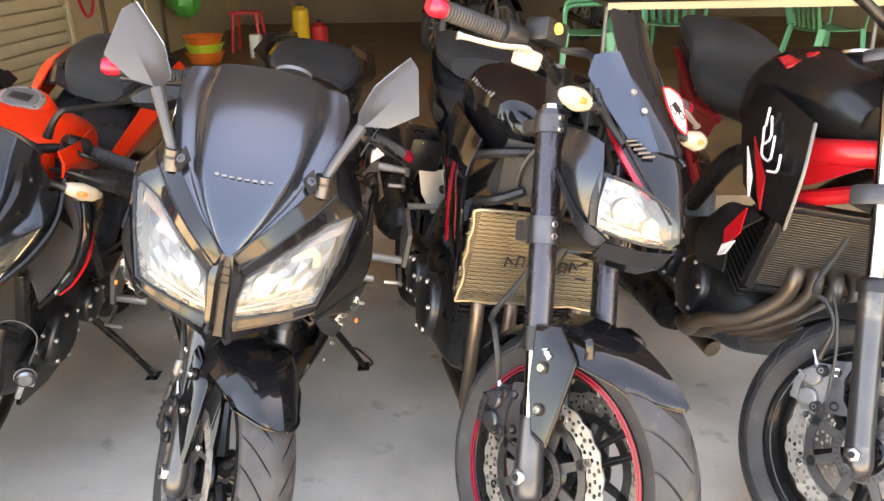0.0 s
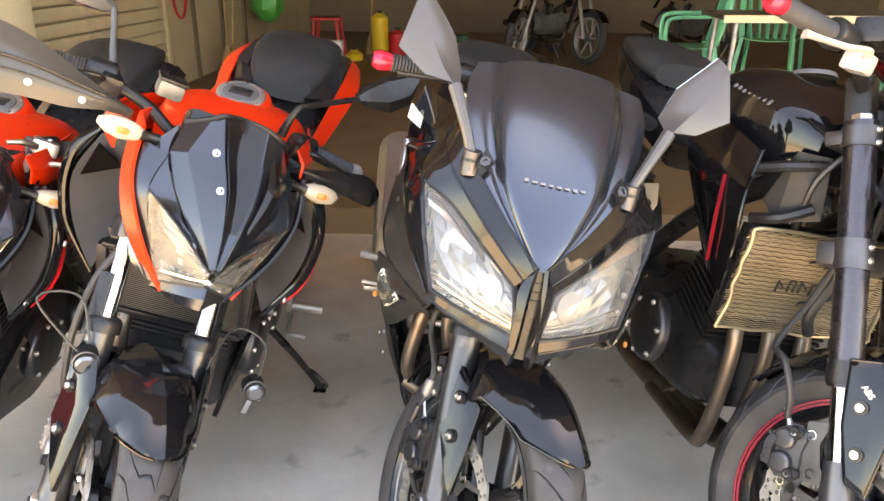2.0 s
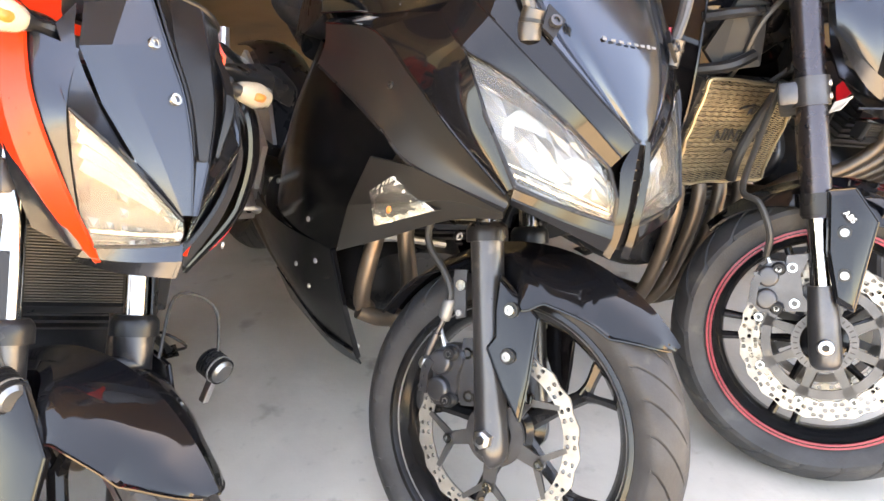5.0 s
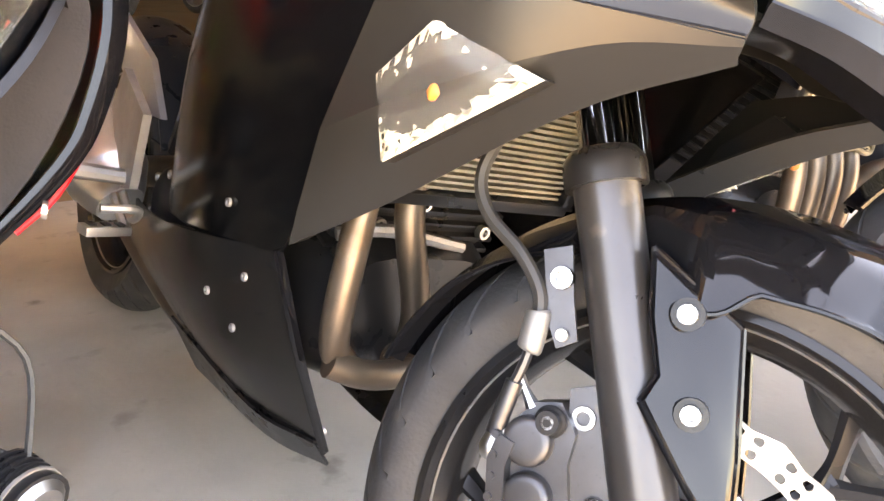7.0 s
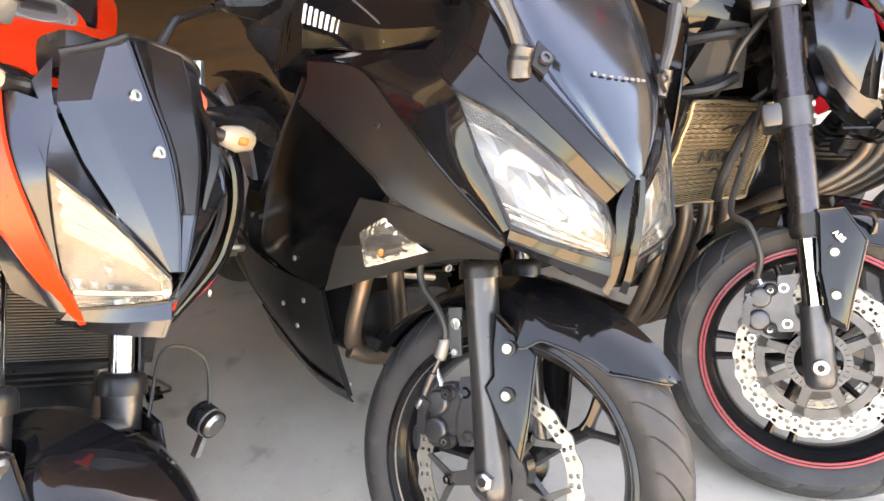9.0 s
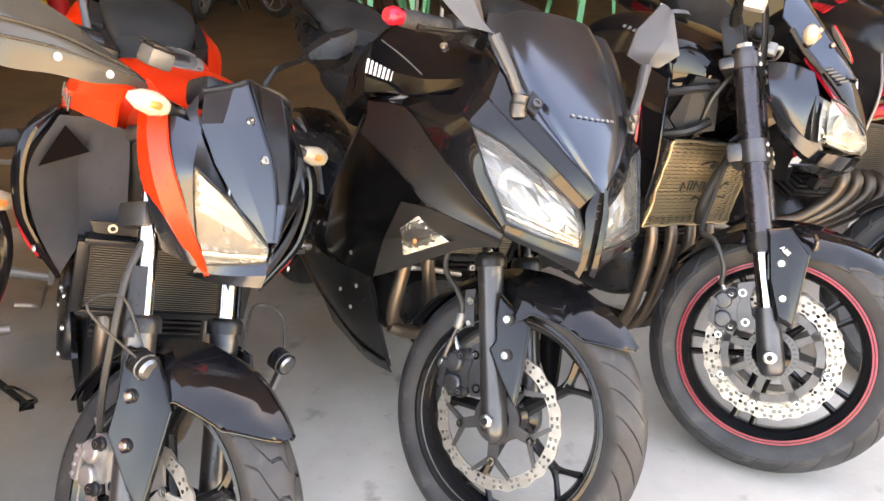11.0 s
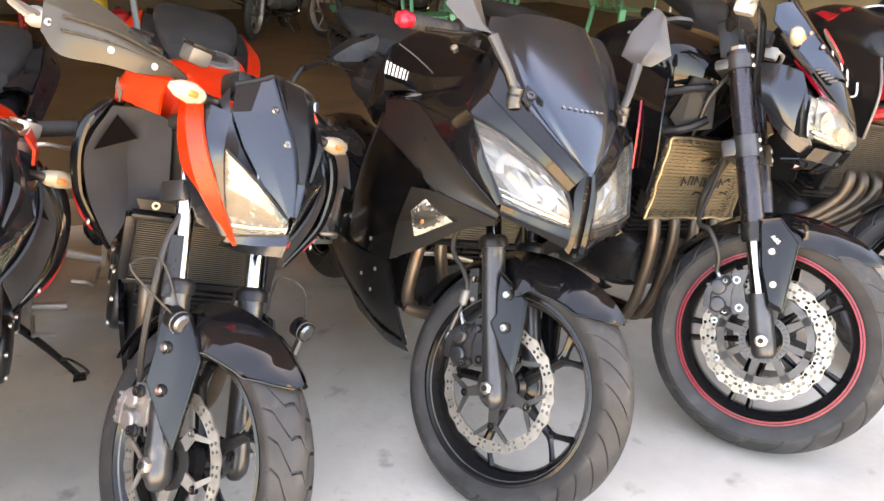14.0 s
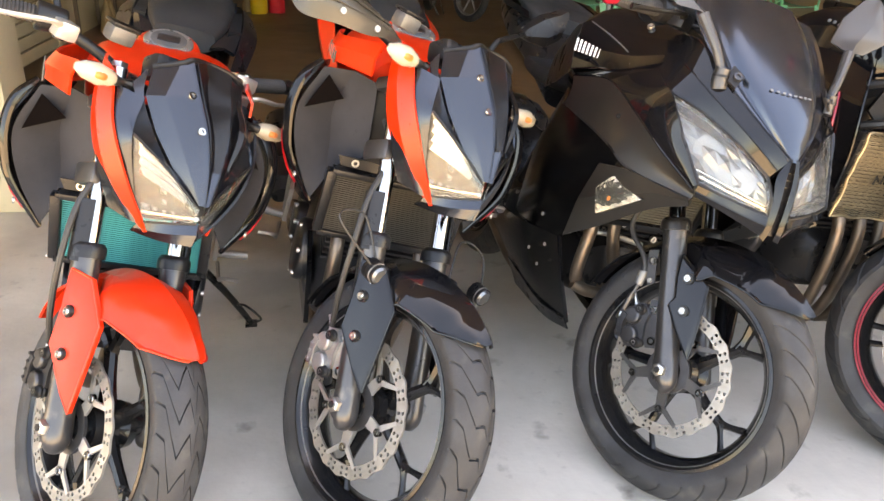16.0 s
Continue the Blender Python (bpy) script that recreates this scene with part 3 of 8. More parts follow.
def caliper(b, y, s, along=0.095, back=-0.075, tint=None):
    """A sliding brake caliper behind the fork leg: body with round piston housings, bridge, pins in rubber boots, bracket and bolts."""
    tint = tint or DARK_METAL

    def p(al, ah, out=0.0):
        return b.leg(along + al, s * (y + out), back + ah)

    body = b.add("brake_caliper", slab([p(0.05, 0.022), p(0.052, 0.0), p(0.034, -0.026), p(0.006, -0.040), p(-0.028, -0.042), p(-0.05, -0.026), p(-0.05, 0.0), p(-0.026, 0.018), p(0.0, 0.02), p(0.024, 0.03)], (0, 1, 0), 0.03, 0.005), tint, label="brake caliper with round piston housings", steered=True)
    for al, ah in ((0.022, -0.008), (-0.022, -0.014)):
        b.add("piston_housing", tube([p(al, ah, 0.008), p(al, ah, 0.022), p(al, ah, 0.027), p(al, ah, 0.028), p(al, ah, 0.026)], [0.0205, 0.0205, 0.018, 0.012, 0.011], 14, 22), tint, body, "round piston housing", steered=True)
    b.add("caliper_bridge", slab([p(0.03, -0.028), p(0.012, -0.04), p(-0.026, -0.046), p(-0.03, -0.032), p(0.004, -0.026), p(0.022, -0.016)], (0, 1, 0), 0.062, 0.004), tint, body, steered=True)
    for k in range(4):
        b.add("caliper_rib", tube([p(0.03 - 0.016 * k, -0.03 - 0.004 * k, 0.004), p(0.03 - 0.016 * k, -0.03 - 0.004 * k, 0.034)], 0.0035, 2, 8), tint, body, steered=True)
    for al, ah in ((0.036, 0.012), (-0.04, 0.004)):
        boot = [p(al, ah, d) for d in (0.0, 0.008, 0.012, 0.016, 0.02, 0.024, 0.03)]
        b.add("pin_boot", tube(boot, [0.011, 0.011, 0.0135, 0.0105, 0.0135, 0.0105, 0.0095], 21, 16), BLACK_MATT, body, "black rubber pin boot", steered=True)
        b.add("bolt", bolt(p(al, ah, 0.03), (0, s, 0), 0.006, 0.006), STEEL, body, steered=True)
    b.add("bracket", slab([p(0.062, 0.07), p(0.06, 0.028), p(0.03, 0.022), p(-0.03, 0.014), p(-0.05, 0.02), p(-0.05, 0.07), p(-0.018, 0.052), p(0.022, 0.05)], (0, 1, 0), 0.012, 0.003), STEEL_DULL if tint is STEEL_DULL else DARK_METAL, body, steered=True)
    for al in (0.036, -0.034):
        b.add("bolt", bolt(p(al, 0.036, 0.009), (0, s, 0), 0.0105, 0.011), CHROME, body, steered=True)
    b.add("bleed_nipple", tube([p(0.048, -0.004, 0.01), p(0.062, -0.008, 0.012), p(0.078, -0.012, 0.014)], [0.0065, 0.004, 0.0045], 8, 8), STEEL, body, steered=True)
    b.add("pad_clip", slab([p(0.04, -0.012), p(0.03, -0.03), p(0.022, -0.028), p(0.03, -0.008)], (0, 1, 0), 0.05, 0.001), STEEL_DULL, body, steered=True)


def hose(b, pts, r=0.0055, name="brake_hose", mat=None, steered=True):
    return b.add(name, tube(pts, r, 40, 8), mat or HOSE, steered=steered)


# mudguard side lines by angle round the wheel: fold and lip, both from the tyre's radius
FOLD = ((50, -0.024), (62, -0.036), (74, -0.041), (90, -0.036), (98, -0.029), (104, -0.021), (110, -0.003), (118, -0.006), (126, -0.006), (139, 0.002), (170, 0.012))
LIP = ((50, -0.030), (62, -0.040), (74, -0.045), (86, -0.054), (92, -0.057), (95, -0.072), (98, -0.08), (108, -0.078), (117, -0.05), (122, -0.030), (131, -0.016), (139, -0.005), (148, 0.004), (170, 0.010))


def along_line(line, x):
    for (x0, y0), (x1, y1) in zip(line, line[1:]):
        if x <= x1:
            return y0 + (y1 - y0) * max(0.0, (x - x0) / (x1 - x0))
    return line[-1][1]


def fender(b, mat, tip=58, rear=165, hw=0.066, gap=0.016, label="", crease=0.006, round_tip=2.0):
    """A front mudguard hugging the tyre: rounded crown, a sharp fold, and a bevelled lip that dips beside the fork."""
    rows, n = [], 60
    for i in range(n + 1):
        u = i / n
        deg = tip + (rear - tip) * u ** 1.1
        a = radians(deg)
        t = min(1.0, (u + 0.004) / 0.3)
        w = hw * (1 - (1 - t) ** round_tip) ** (1 / round_tip) * (1 - 0.35 * max(0, (u - 0.6) / 0.4))
        w *= 1 + 0.3 * max(0.0, min(1.0, (deg - 72) / 26, (108 - deg) / 6)) - 0.2 * max(0.0, 1 - abs(deg - 115) / 7)
        top = b.R + gap + 0.004 * max(0, 1 - u / 0.25)
        k = min(1.0, 0.15 + u / 0.16)
        fold = top + (b.R + along_line(FOLD, deg) - top) * k
        lip = top + (b.R + along_line(LIP, deg) - top) * k
        row = []
        for f, r in ((1.0, lip), (0.9, fold), (0.74, top + (fold - top) * 0.5), (0.5, top - 0.011 * k), (0.2, top - 0.002 + crease * 0.3), (0.0, top + crease)):
            row.append((f * w, r))
        row = [(-y, r) for y, r in row] + [(y, r) for y, r in row[-2::-1]]
        rows.append([b.axle + V(r * math.cos(a), y, r * math.sin(a)) for y, r in row])
    g = b.add("front_mudguard", sheet(rows, 0.0035, 1, 1), mat, label=label, steered=True, angle=30)
    for k in (0, 10):
        b.add("edge", tube([r[k] for r in rows], 0.0022, 70, 6), mat, g, steered=True)
    return g


def plate(b, mat, pts, y, name="fork_cover", label="", bolts=(), thick=0.012):
    """Matching cover plates on both fork legs, with their bolts."""
    for s in (-1, 1):
        c = Vector((sum(p[0] for p in pts), sum(p[1] for p in pts))) / len(pts)
        ring = [b.leg(p[1], s * (y - 0.3 * (p[0] - c.x)), p[0]) for p in pts]
        mid = [b.leg(c.y + (p[1] - c.y) * 0.9, s * (y + thick * 0.55 - 0.3 * (p[0] - c.x)), c.x + (p[0] - c.x) * 0.84) for p in pts]
        top = [b.leg(c.y + (p[1] - c.y) * 0.5, s * (y + thick * (0.5 + 0.1 * (i % 3)) - 0.1 * (p[0] - c.x)), c.x + (p[0] - c.x) * 0.3) for i, p in enumerate(pts)]
        back = [b.leg(p[1], s * (y - 0.008 - 0.3 * (p[0] - c.x)), p[0]) for p in pts]
        bm = bmesh.new()
        rings(bm, [back, ring, mid, top] if s > 0 else [top, mid, ring, back])
        p = b.add(name, bm, mat, label=label, steered=True, angle=30)
        bm = bmesh.new()
        for a, c in zip(ring, ring[1:] + ring[:1]):
            tube([a, c], 0.0024, 2, 6, bm)
        b.add("edge", bm, mat, p, steered=True)
        for ah, al in bolts:
            seat = b.add("bolt_seat", tube([b.leg(al, s * (y + thick * 0.4), ah), b.leg(al, s * (y + thick + 0.001), ah)], 0.0125, 2, 16), BLACK_SATIN, p, steered=True)
            b.add("bolt", bolt(b.leg(al, s * (y + thick + 0.006), ah), (0, s, 0), 0.008, 0.007), STEEL, p, steered=True)


def indicator(b, at, out, size=0.045, steered=True, stalk=0.05, clear=False):
    """A turn signal on its stalk: housing, lens and bulb. out: the way the stalk points."""
    at, d = Vector(at), Vector(out).normalized()
    st = b.add("turn_signal", tube([at, at + d * stalk * 0.5, at + d * stalk], [0.011, 0.008, 0.012], 8, 10), BLACK_SATIN, label="turn signal with a cream lens", steered=steered)
    c = at + d * (stalk + size * 0.75)
    f = Vector((1, 0, 0.05)).normalized()
    upv = d.cross(f).normalized()
    if upv.z < 0:
        upv = -upv
    loops = []
    for u, w, h, bulge in ((-1, 0.22, 0.35, 0), (-0.6, 0.42, 0.75, 0), (0, 0.5, 1, 0), (0.6, 0.4, 0.8, -0.12), (1.0, 0.1, 0.3, -0.3)):
        l = []
        for k in range(10):
            a = 2 * math.pi * k / 10
            l.append(c + d * (u * size) + f * (math.cos(a) * w * size * 0.8 + bulge * size * 0.6) + upv * (math.sin(a) * h * size * 0.5))
        loops.append(l)
    b.add("lens", rings(bmesh.new(), loops), LENS, st, steered=steered, angle=70)
    b.add("bulb", loft([(c + f * size * 0.28 - V(0.012, 0, 0), 0.001, 0.001, 0.001), (c + f * size * 0.29, 0.014, 0.008, 0.008), (c + f * size * 0.28 + V(0.008, 0, 0), 0.001, 0.001, 0.001)], 10), AMBER, st, "amber bulb", steered=steered)


def radiator(b, x, z0, z1, hw, tilt, core, frame_mat, fins=34, label="", cols=0, fins_up=False):
    """A cooler with frame, tanks and fins that stand one by one."""
    h = z1 - z0
    m = Matrix.Translation((x, 0, (z0 + z1) / 2)) @ pose(0, 0, 0, 0, tilt, 0)
    fr = join(block((0.03, 0.022, h), (0, -hw, 0), 0.004), block((0.03, 0.022, h), (0, hw, 0), 0.004), block((0.03, 2 * hw, 0.014), (0, 0, h / 2), 0.003), block((0.03, 2 * hw, 0.014), (0, 0, -h / 2), 0.003))
    fr.transform(m)
    rad = b.add("radiator", fr, frame_mat, label=label)
    bm = block((0.012, 2 * hw - 0.02, h - 0.012), (-0.012, 0, 0), 0)
    bm.transform(m)
    b.add("core", bm, core, rad)
    base = None
    for i in range(fins):
        z = -h / 2 + h * (i + 0.5) / fins
        if base is None:
            bm = block((0.010, 2 * hw - 0.024, h / fins * 0.42), (0, 0, 0), 0)
            f = b.add("fin", bm, core, rad, smooth=False)
            base = f
        else:
            f = new("fin", base.data)
            f.parent = rad
        f.matrix_local = m @ Matrix.Translation((0, 0, z))
    return rad, m


def swing_and_rear(b, R=0.3, W=0.14, disc=True, tint=None, tread=(34, 0.25, 0.2, 0.0)):
    wb = b.wheelbase
    wheel(b.ob, "rear_wheel", Matrix.Translation((-wb, 0, R)), R, W, "y5", discs=(-1,) if disc else (), disc_r=0.11, groove=tread)
    for s in (-1, 1):
        b.add("swingarm", tube([(-0.86, s * 0.09, 0.42), (-1.1, s * 0.115, 0.37), (-wb + 0.02, s * 0.12, R)], [0.03, 0.026, 0.02], 14, 12), tint or DARK_METAL)
        b.add("axle_nut", tube([(-wb, s * 0.12, R), (-wb, s * 0.15, R)], 0.015, 2, 6), STEEL)
    b.add("chain", tube([(-0.8, 0.075, 0.44), (-1.1, 0.08, 0.40), (-wb, 0.085, R + 0.075)], 0.007, 10, 6), CAST)
    b.add("rear_hugger", sheet([[V(-wb, 0, R) + V((R + 0.03) * math.cos(a), y, (R + 0.03 - 0.02 * (abs(y) / 0.07) ** 2) * math.sin(a)) for y in (-0.075, -0.04, 0, 0.04, 0.075)] for a in [radians(x) for x in (20, 50, 85, 110)]], 0.003), BLACK_SATIN)


def side_stand(b, foot_x=-0.88, spread=0.325):
    """The prop on the left, down on the floor; the machine leans on it."""
    rise = math.tan(radians(b.lean))
    foot = V(foot_x, spread, spread * rise + 0.010)
    top = V(foot_x + 0.05, 0.12, 0.30)
    st = b.add("side_stand", tube([top, top.lerp(foot, 0.5) + V(0, 0.008, 0), foot], [0.013, 0.011, 0.009], 12, 10), BLACK_SATIN, label="black steel side stand, folded out")
    b.add("stand_foot", block((0.055, 0.04, 0.008), foot - V(0, 0, 0.005), 0.003, (b.lean, 0, 0)), BLACK_SATIN, st)
    b.add("stand_lever", tube([top.lerp(foot, 0.7), top.lerp(foot, 0.7) + V(0.035, 0.03, 0.02), foot + V(0.065, 0.02, 0.055), foot + V(0.03, 0.005, 0.02)], 0.004, 16, 8), BLACK_SATIN, st)


def engine(b, hw=0.15, x=-0.52, headers=2, pipe=None, tint=None, z0=0.27):
    """Crankcase, cylinder with ribs, side covers with bolts, and the exhaust pipes."""
    t = tint or CAST
    case = b.add("engine", loft([(V(x + 0.20, 0, z0 + 0.10), hw * 0.75, 0.07, 0.07), (V(x + 0.12, 0, z0 + 0.10), hw * 0.95, 0.10, 0.10), (V(x - 0.12, 0, z0 + 0.12), hw, 0.12, 0.12), (V(x - 0.28, 0, z0 + 0.14), hw * 0.8, 0.10, 0.10)], 24, 4, 4), t)
    m = Matrix.Translation((x + 0.10, 0, z0 + 0.25)) @ pose(0, 0, 0, 0, 20, 0)
    cyl = block((0.15, 2 * hw * 0.78, 0.21), (0, 0, 0.015), 0.006)
    cyl.transform(m)
    body = b.add("cylinder", cyl, t, case)
    rib = None
    for k in range(11):
        if rib is None:
            rib = b.add("cooling_rib", block((0.17, 2 * hw * 0.86, 0.007), (0, 0, 0), 0.002), t, body)
            ob = rib
        else:
            ob = new("cooling_rib", rib.data)
            ob.parent = body
        ob.matrix_local = m @ Matrix.Translation((0, 0, -0.07 + 0.017 * k))
    for s in (-1, 1):
        for cx, r in ((x - 0.02, 0.085), (x - 0.22, 0.06)):
            c = V(cx, s * hw, z0 + 0.11)
            cov = b.add("engine_cover", tube([c - V(0, s * 0.01, 0), c + V(0, s * 0.016, 0), c + V(0, s * 0.026, 0)], [r, r * 0.97, r * 0.75], 8, 28), DARK_METAL, case)
            for k in range(6):
                a = k * math.pi / 3 + 0.3
                b.add("bolt", bolt(c + V(math.cos(a) * r * 0.86, s * 0.026, math.sin(a) * r * 0.86), (0, s, 0), 0.007, 0.008), STEEL, cov)
    for k in range(headers):
        y = (k - (headers - 1) / 2) * (2 * hw * 0.72 / max(1, headers - 1))
        b.add("exhaust_pipe", tube([(x + 0.17, y, z0 + 0.27), (x + 0.235, y, z0 + 0.24), (x + 0.245, y * 0.95, z0 + 0.12), (x + 0.21, y * 0.8, z0 - 0.04), (x + 0.12, y * 0.55, z0 - 0.10), (x - 0.12, y * 0.3 - 0.03, z0 - 0.11)], 0.0165, 30, 12), pipe or HEADER)
    b.add("exhaust_pipe", tube([(x - 0.08, -0.03, z0 - 0.11), (x - 0.3, -0.08, z0 - 0.08), (x - 0.5, -0.15, z0 + 0.06)], 0.027, 16, 14), pipe or HEADER)


def muffler(b, a, c, r=0.05, shield=None, tint=None, label="black oval muffler"):
    a, c = Vector(a), Vector(c)
    mu = b.add("muffler", tube([a, a.lerp(c, 0.08), a.lerp(c, 0.2), a.lerp(c, 0.9), c], [r * 0.55, r * 0.85, r, r * 1.05, r * 0.9], 24, 18, flat=0.8), tint or BLACK_SATIN, label=label)
    b.add("end_cap", tube([c, c.lerp(a, -0.04)], [r * 0.86, r * 0.5], 2, 18, flat=0.8), STEEL, mu)
    if shield:
        s = V(0, -r * 0.85, 0.01)
        b.add("heat_shield", sheet([[a.lerp(c, u) + V(0, -r * 0.85 * math.cos(q), r * 1.08 * math.sin(q)) for q in (-0.7, 0, 0.7)] for u in (0.2, 0.5, 0.85)], 0.004), shield, mu, "brushed metal heat shield")


def footpeg(b, x, z, hw=0.17):
    for s in (-1, 1):
        hanger = b.add("peg_hanger", slab([(x + 0.05, s * hw, z + 0.1), (x + 0.03, s * hw, z - 0.01), (x - 0.02, s * hw, z - 0.02), (x - 0.1, s * hw, z + 0.09), (x - 0.06, s * hw, z + 0.15)], (0, 1, 0), 0.012, 0.003), STEEL_DULL, label="grey cast peg hanger")
        b.add("footpeg", tube([(x, s * hw, z), (x - 0.005, s * (hw + 0.095), z + 0.006)], [0.012, 0.0135], 2, 10), STEEL_DULL, hanger)
        b.add("pedal", tube([(x + 0.02, s * (hw + 0.01), z - 0.02), (x + 0.1, s * (hw + 0.02), z - 0.035), (x + 0.15, s * (hw + 0.03), z - 0.01), (x + 0.15, s * (hw + 0.075), z - 0.01)], 0.006, 14, 8), STEEL_DULL, hanger)


def grip(b, a, c, cap=None, guard=None, lever=None, lever_mat=None, r=0.0165, drop=0.0):
    """A handlebar grip from a (inner) to c (outer end), with ribs, an end cap and a lever ahead of it."""
    a, c = Vector(a), Vector(c)
    d = (c - a).normalized()
    g = b.add("grip", tube([a.lerp(c, u / 40) for u in range(41)], [r + (0.0016 if k % 2 else -0.0012) for k in range(41)], 41, 14), RUBBER, label="ribbed black rubber grip", steered=True)
    b.add("switch_box", loft_between(a - d * 0.05, a + d * 0.005, 0.024, 0.028), BLACK_SATIN, g, steered=True)
    b.add("bar_end", tube([c, c + d * 0.022, c + d * 0.034], [r, r + 0.003, r * 0.8], 6, 16), cap or BLACK_SATIN, g, steered=True, label="anodised bar end")
    if lever:
        k = b.fwd
        dn = b.up * -drop
        p0 = a - d * 0.03 + k * 0.035 + dn * 0.8
        lv = b.add("lever", tube([p0, p0 + d * 0.03 + k * 0.025, a.lerp(c, 0.45) + k * 0.058 + dn, c + k * 0.045 - d * 0.015 + dn, c + k * 0.04 + dn], [0.009, 0.0075, 0.0065, 0.0065, 0.010], 24, 10, flat=0.7), lever_mat or BLACK_SATIN, g, label="curved brake or clutch lever", steered=True)
        b.add("lever_perch", block((0.045, 0.04, 0.035), p0 - d * 0.008 - k * 0.012, 0.008), lever_mat or BLACK_SATIN, g, steered=True)


def loft_between(a, c, r0, r1):
    return tube([a, a.lerp(c, 0.12), a.lerp(c, 0.88), c], [r0 * 0.85, r0, r1, r1 * 0.85], 12, 12)


def mirror_on_stem(b, base, elbow, head, size, glass_back=None, steered=True, knob=True):
    """A rear-view mirror: threaded base, stem, angular housing and glass behind."""
    base, elbow, head = Vector(base), Vector(elbow), Vector(head)
    d = (head - elbow).normalized()
    st = b.add("mirror", tube([base, base.lerp(elbow, 0.5), elbow, elbow + d * 0.02], [0.0075, 0.0065, 0.0065, 0.01], 18, 10), glass_back or BLACK_SATIN, label="rear-view mirror on a bent stem", steered=steered)
    if knob:
        b.add("mount", tube([base - V(0, 0, 0.015), base + V(0, 0, 0.012)], 0.012, 2, 12), BLACK_SATIN, st, steered=steered)
    f = V(1, 0, 0.15).normalized()
    f = (f - d * f.dot(d)).normalized()
    w = d.cross(f).normalized()
    L, H, D = size
    loops = []
    for u, h, o, dep in ((0.0, 0.18, 0, 0.25), (0.12, 0.5, 0.02, 0.6), (0.45, 1.0, 0.08, 1.0), (0.8, 0.9, 0.02, 0.9), (1.0, 0.35, -0.25, 0.3)):
        c = elbow + d * (u * L) + w * (o * H)
        loops.append([c + w * H * 0.5 * h - f * D * 0.5, c + w * H * 0.48 * h + f * D * 0.1 * dep, c + w * H * 0.12 * h + f * D * 0.55 * dep, c - w * H * 0.42 * h + f * D * 0.2 * dep, c - w * H * 0.5 * h - f * D * 0.5])
    b.add("housing", rings(bmesh.new(), loops), glass_back or BLACK_SATIN, st, steered=steered, angle=20)
    b.add("mirror_glass", rings(bmesh.new(), [[p - f * 0.001 for p in (l[0], l[4])] for l in loops], closed=False, caps=False), MIRROR, st, steered=steered)
    return st


def bars(b, pts, r, mat, name="mark", label="", steered=False, parent=None):
    """Strokes for writing that is drawn as plain shapes, each a part."""
    for q in pts:
        b.add(name, tube([Vector(v) for v in q], r, 8 if len(q) > 2 else 2, 5), mat, parent, label, steered)


# ---- the black fully faired machine ----
N = Machine("glossy black faired sport motorcycle with a smoked screen", (-0.486, 1.295), -86.5, 12.7, 26.8, 0.293, 27, 0.11)
wheel(N.ob, "front_wheel", N.S @ Matrix.Translation(N.axle), N.R, N.W, "y5", discs=(-1,), disc_r=0.145, groove=(30, 0.33, 0.18, 0.0), open_carrier="dark")
swing_and_rear(N, 0.305, 0.14)
fork(N, 0.082, 0.325, 0.62)
caliper(N, 0.077, -1)
hose(N, [N.leg(0.43, -0.08, -0.03), N.leg(0.395, -0.095, -0.055), N.leg(0.367, -0.10, -0.080), N.leg(0.336, -0.10, -0.100), N.leg(0.303, -0.10, -0.096), N.leg(0.267, -0.10, -0.072), N.leg(0.233, -0.10, -0.060), N.leg(0.204, -0.10, -0.066)], 0.0062)
hose(N, [N.leg(0.21, -0.10, -0.064), N.leg(0.18, -0.10, -0.078), N.leg(0.157, -0.10, -0.093), N.leg(0.135, -0.10, -0.105), N.leg(0.119, -0.098, -0.112)], 0.0045, "lower_brake_hose", DARK_METAL)
hose_clip = N.add("hose_bracket", slab(N.legs([(-0.053, 0.268), (-0.029, 0.268), (-0.033, 0.225), (-0.034, 0.192), (-0.052, 0.188), (-0.056, 0.21)], -0.096), (0, 1, 0), 0.004, 0.001), DARK_METAL, steered=True)
N.add("bolt", bolt(N.leg(0.243, -0.103, -0.040), (0, -1, 0), 0.010, 0.008), CHROME, hose_clip, steered=True)
N.add("bolt", bolt(N.leg(0.198, -0.103, -0.045), (0, -1, 0), 0.0055, 0.004), STEEL_DULL, hose_clip, steered=True)
N.add("hose_sleeve", tube([N.leg(0.188, -0.10, -0.074), N.leg(0.192, -0.10, -0.072), N.leg(0.216, -0.10, -0.063), N.leg(0.219, -0.10, -0.062)], [0.0085, 0.0105, 0.0105, 0.0085], 12, 14), CAST, hose_clip, steered=True)
N.add("hose_sleeve", tube([N.leg(0.165, -0.10, -0.088), N.leg(0.125, -0.099, -0.110)], 0.0075, 2, 12), DARK_METAL, hose_clip, steered=True)
N.add("banjo_union", tube([N.leg(0.128, -0.098, -0.108), N.leg(0.112, -0.096, -0.116), N.leg(0.108, -0.094, -0.118)], [0.006, 0.010, 0.006], 12, 12), STEEL, hose_clip, steered=True)
fender(N, BLACK_GLOSS, tip=54, rear=167, hw=0.078, label="gloss black pointed front mudguard")
plate(N, BLACK_GLOSS, [(0.034, 0.258), (0.063, 0.222), (0.088, 0.190), (0.071, 0.094), (0.056, 0.03), (0.034, 0.078), (0.010, 0.144), (0.025, 0.162), (0.026, 0.21)], 0.098, label="gloss black fork cover plate", bolts=((0.053, 0.204), (0.046, 0.132)))

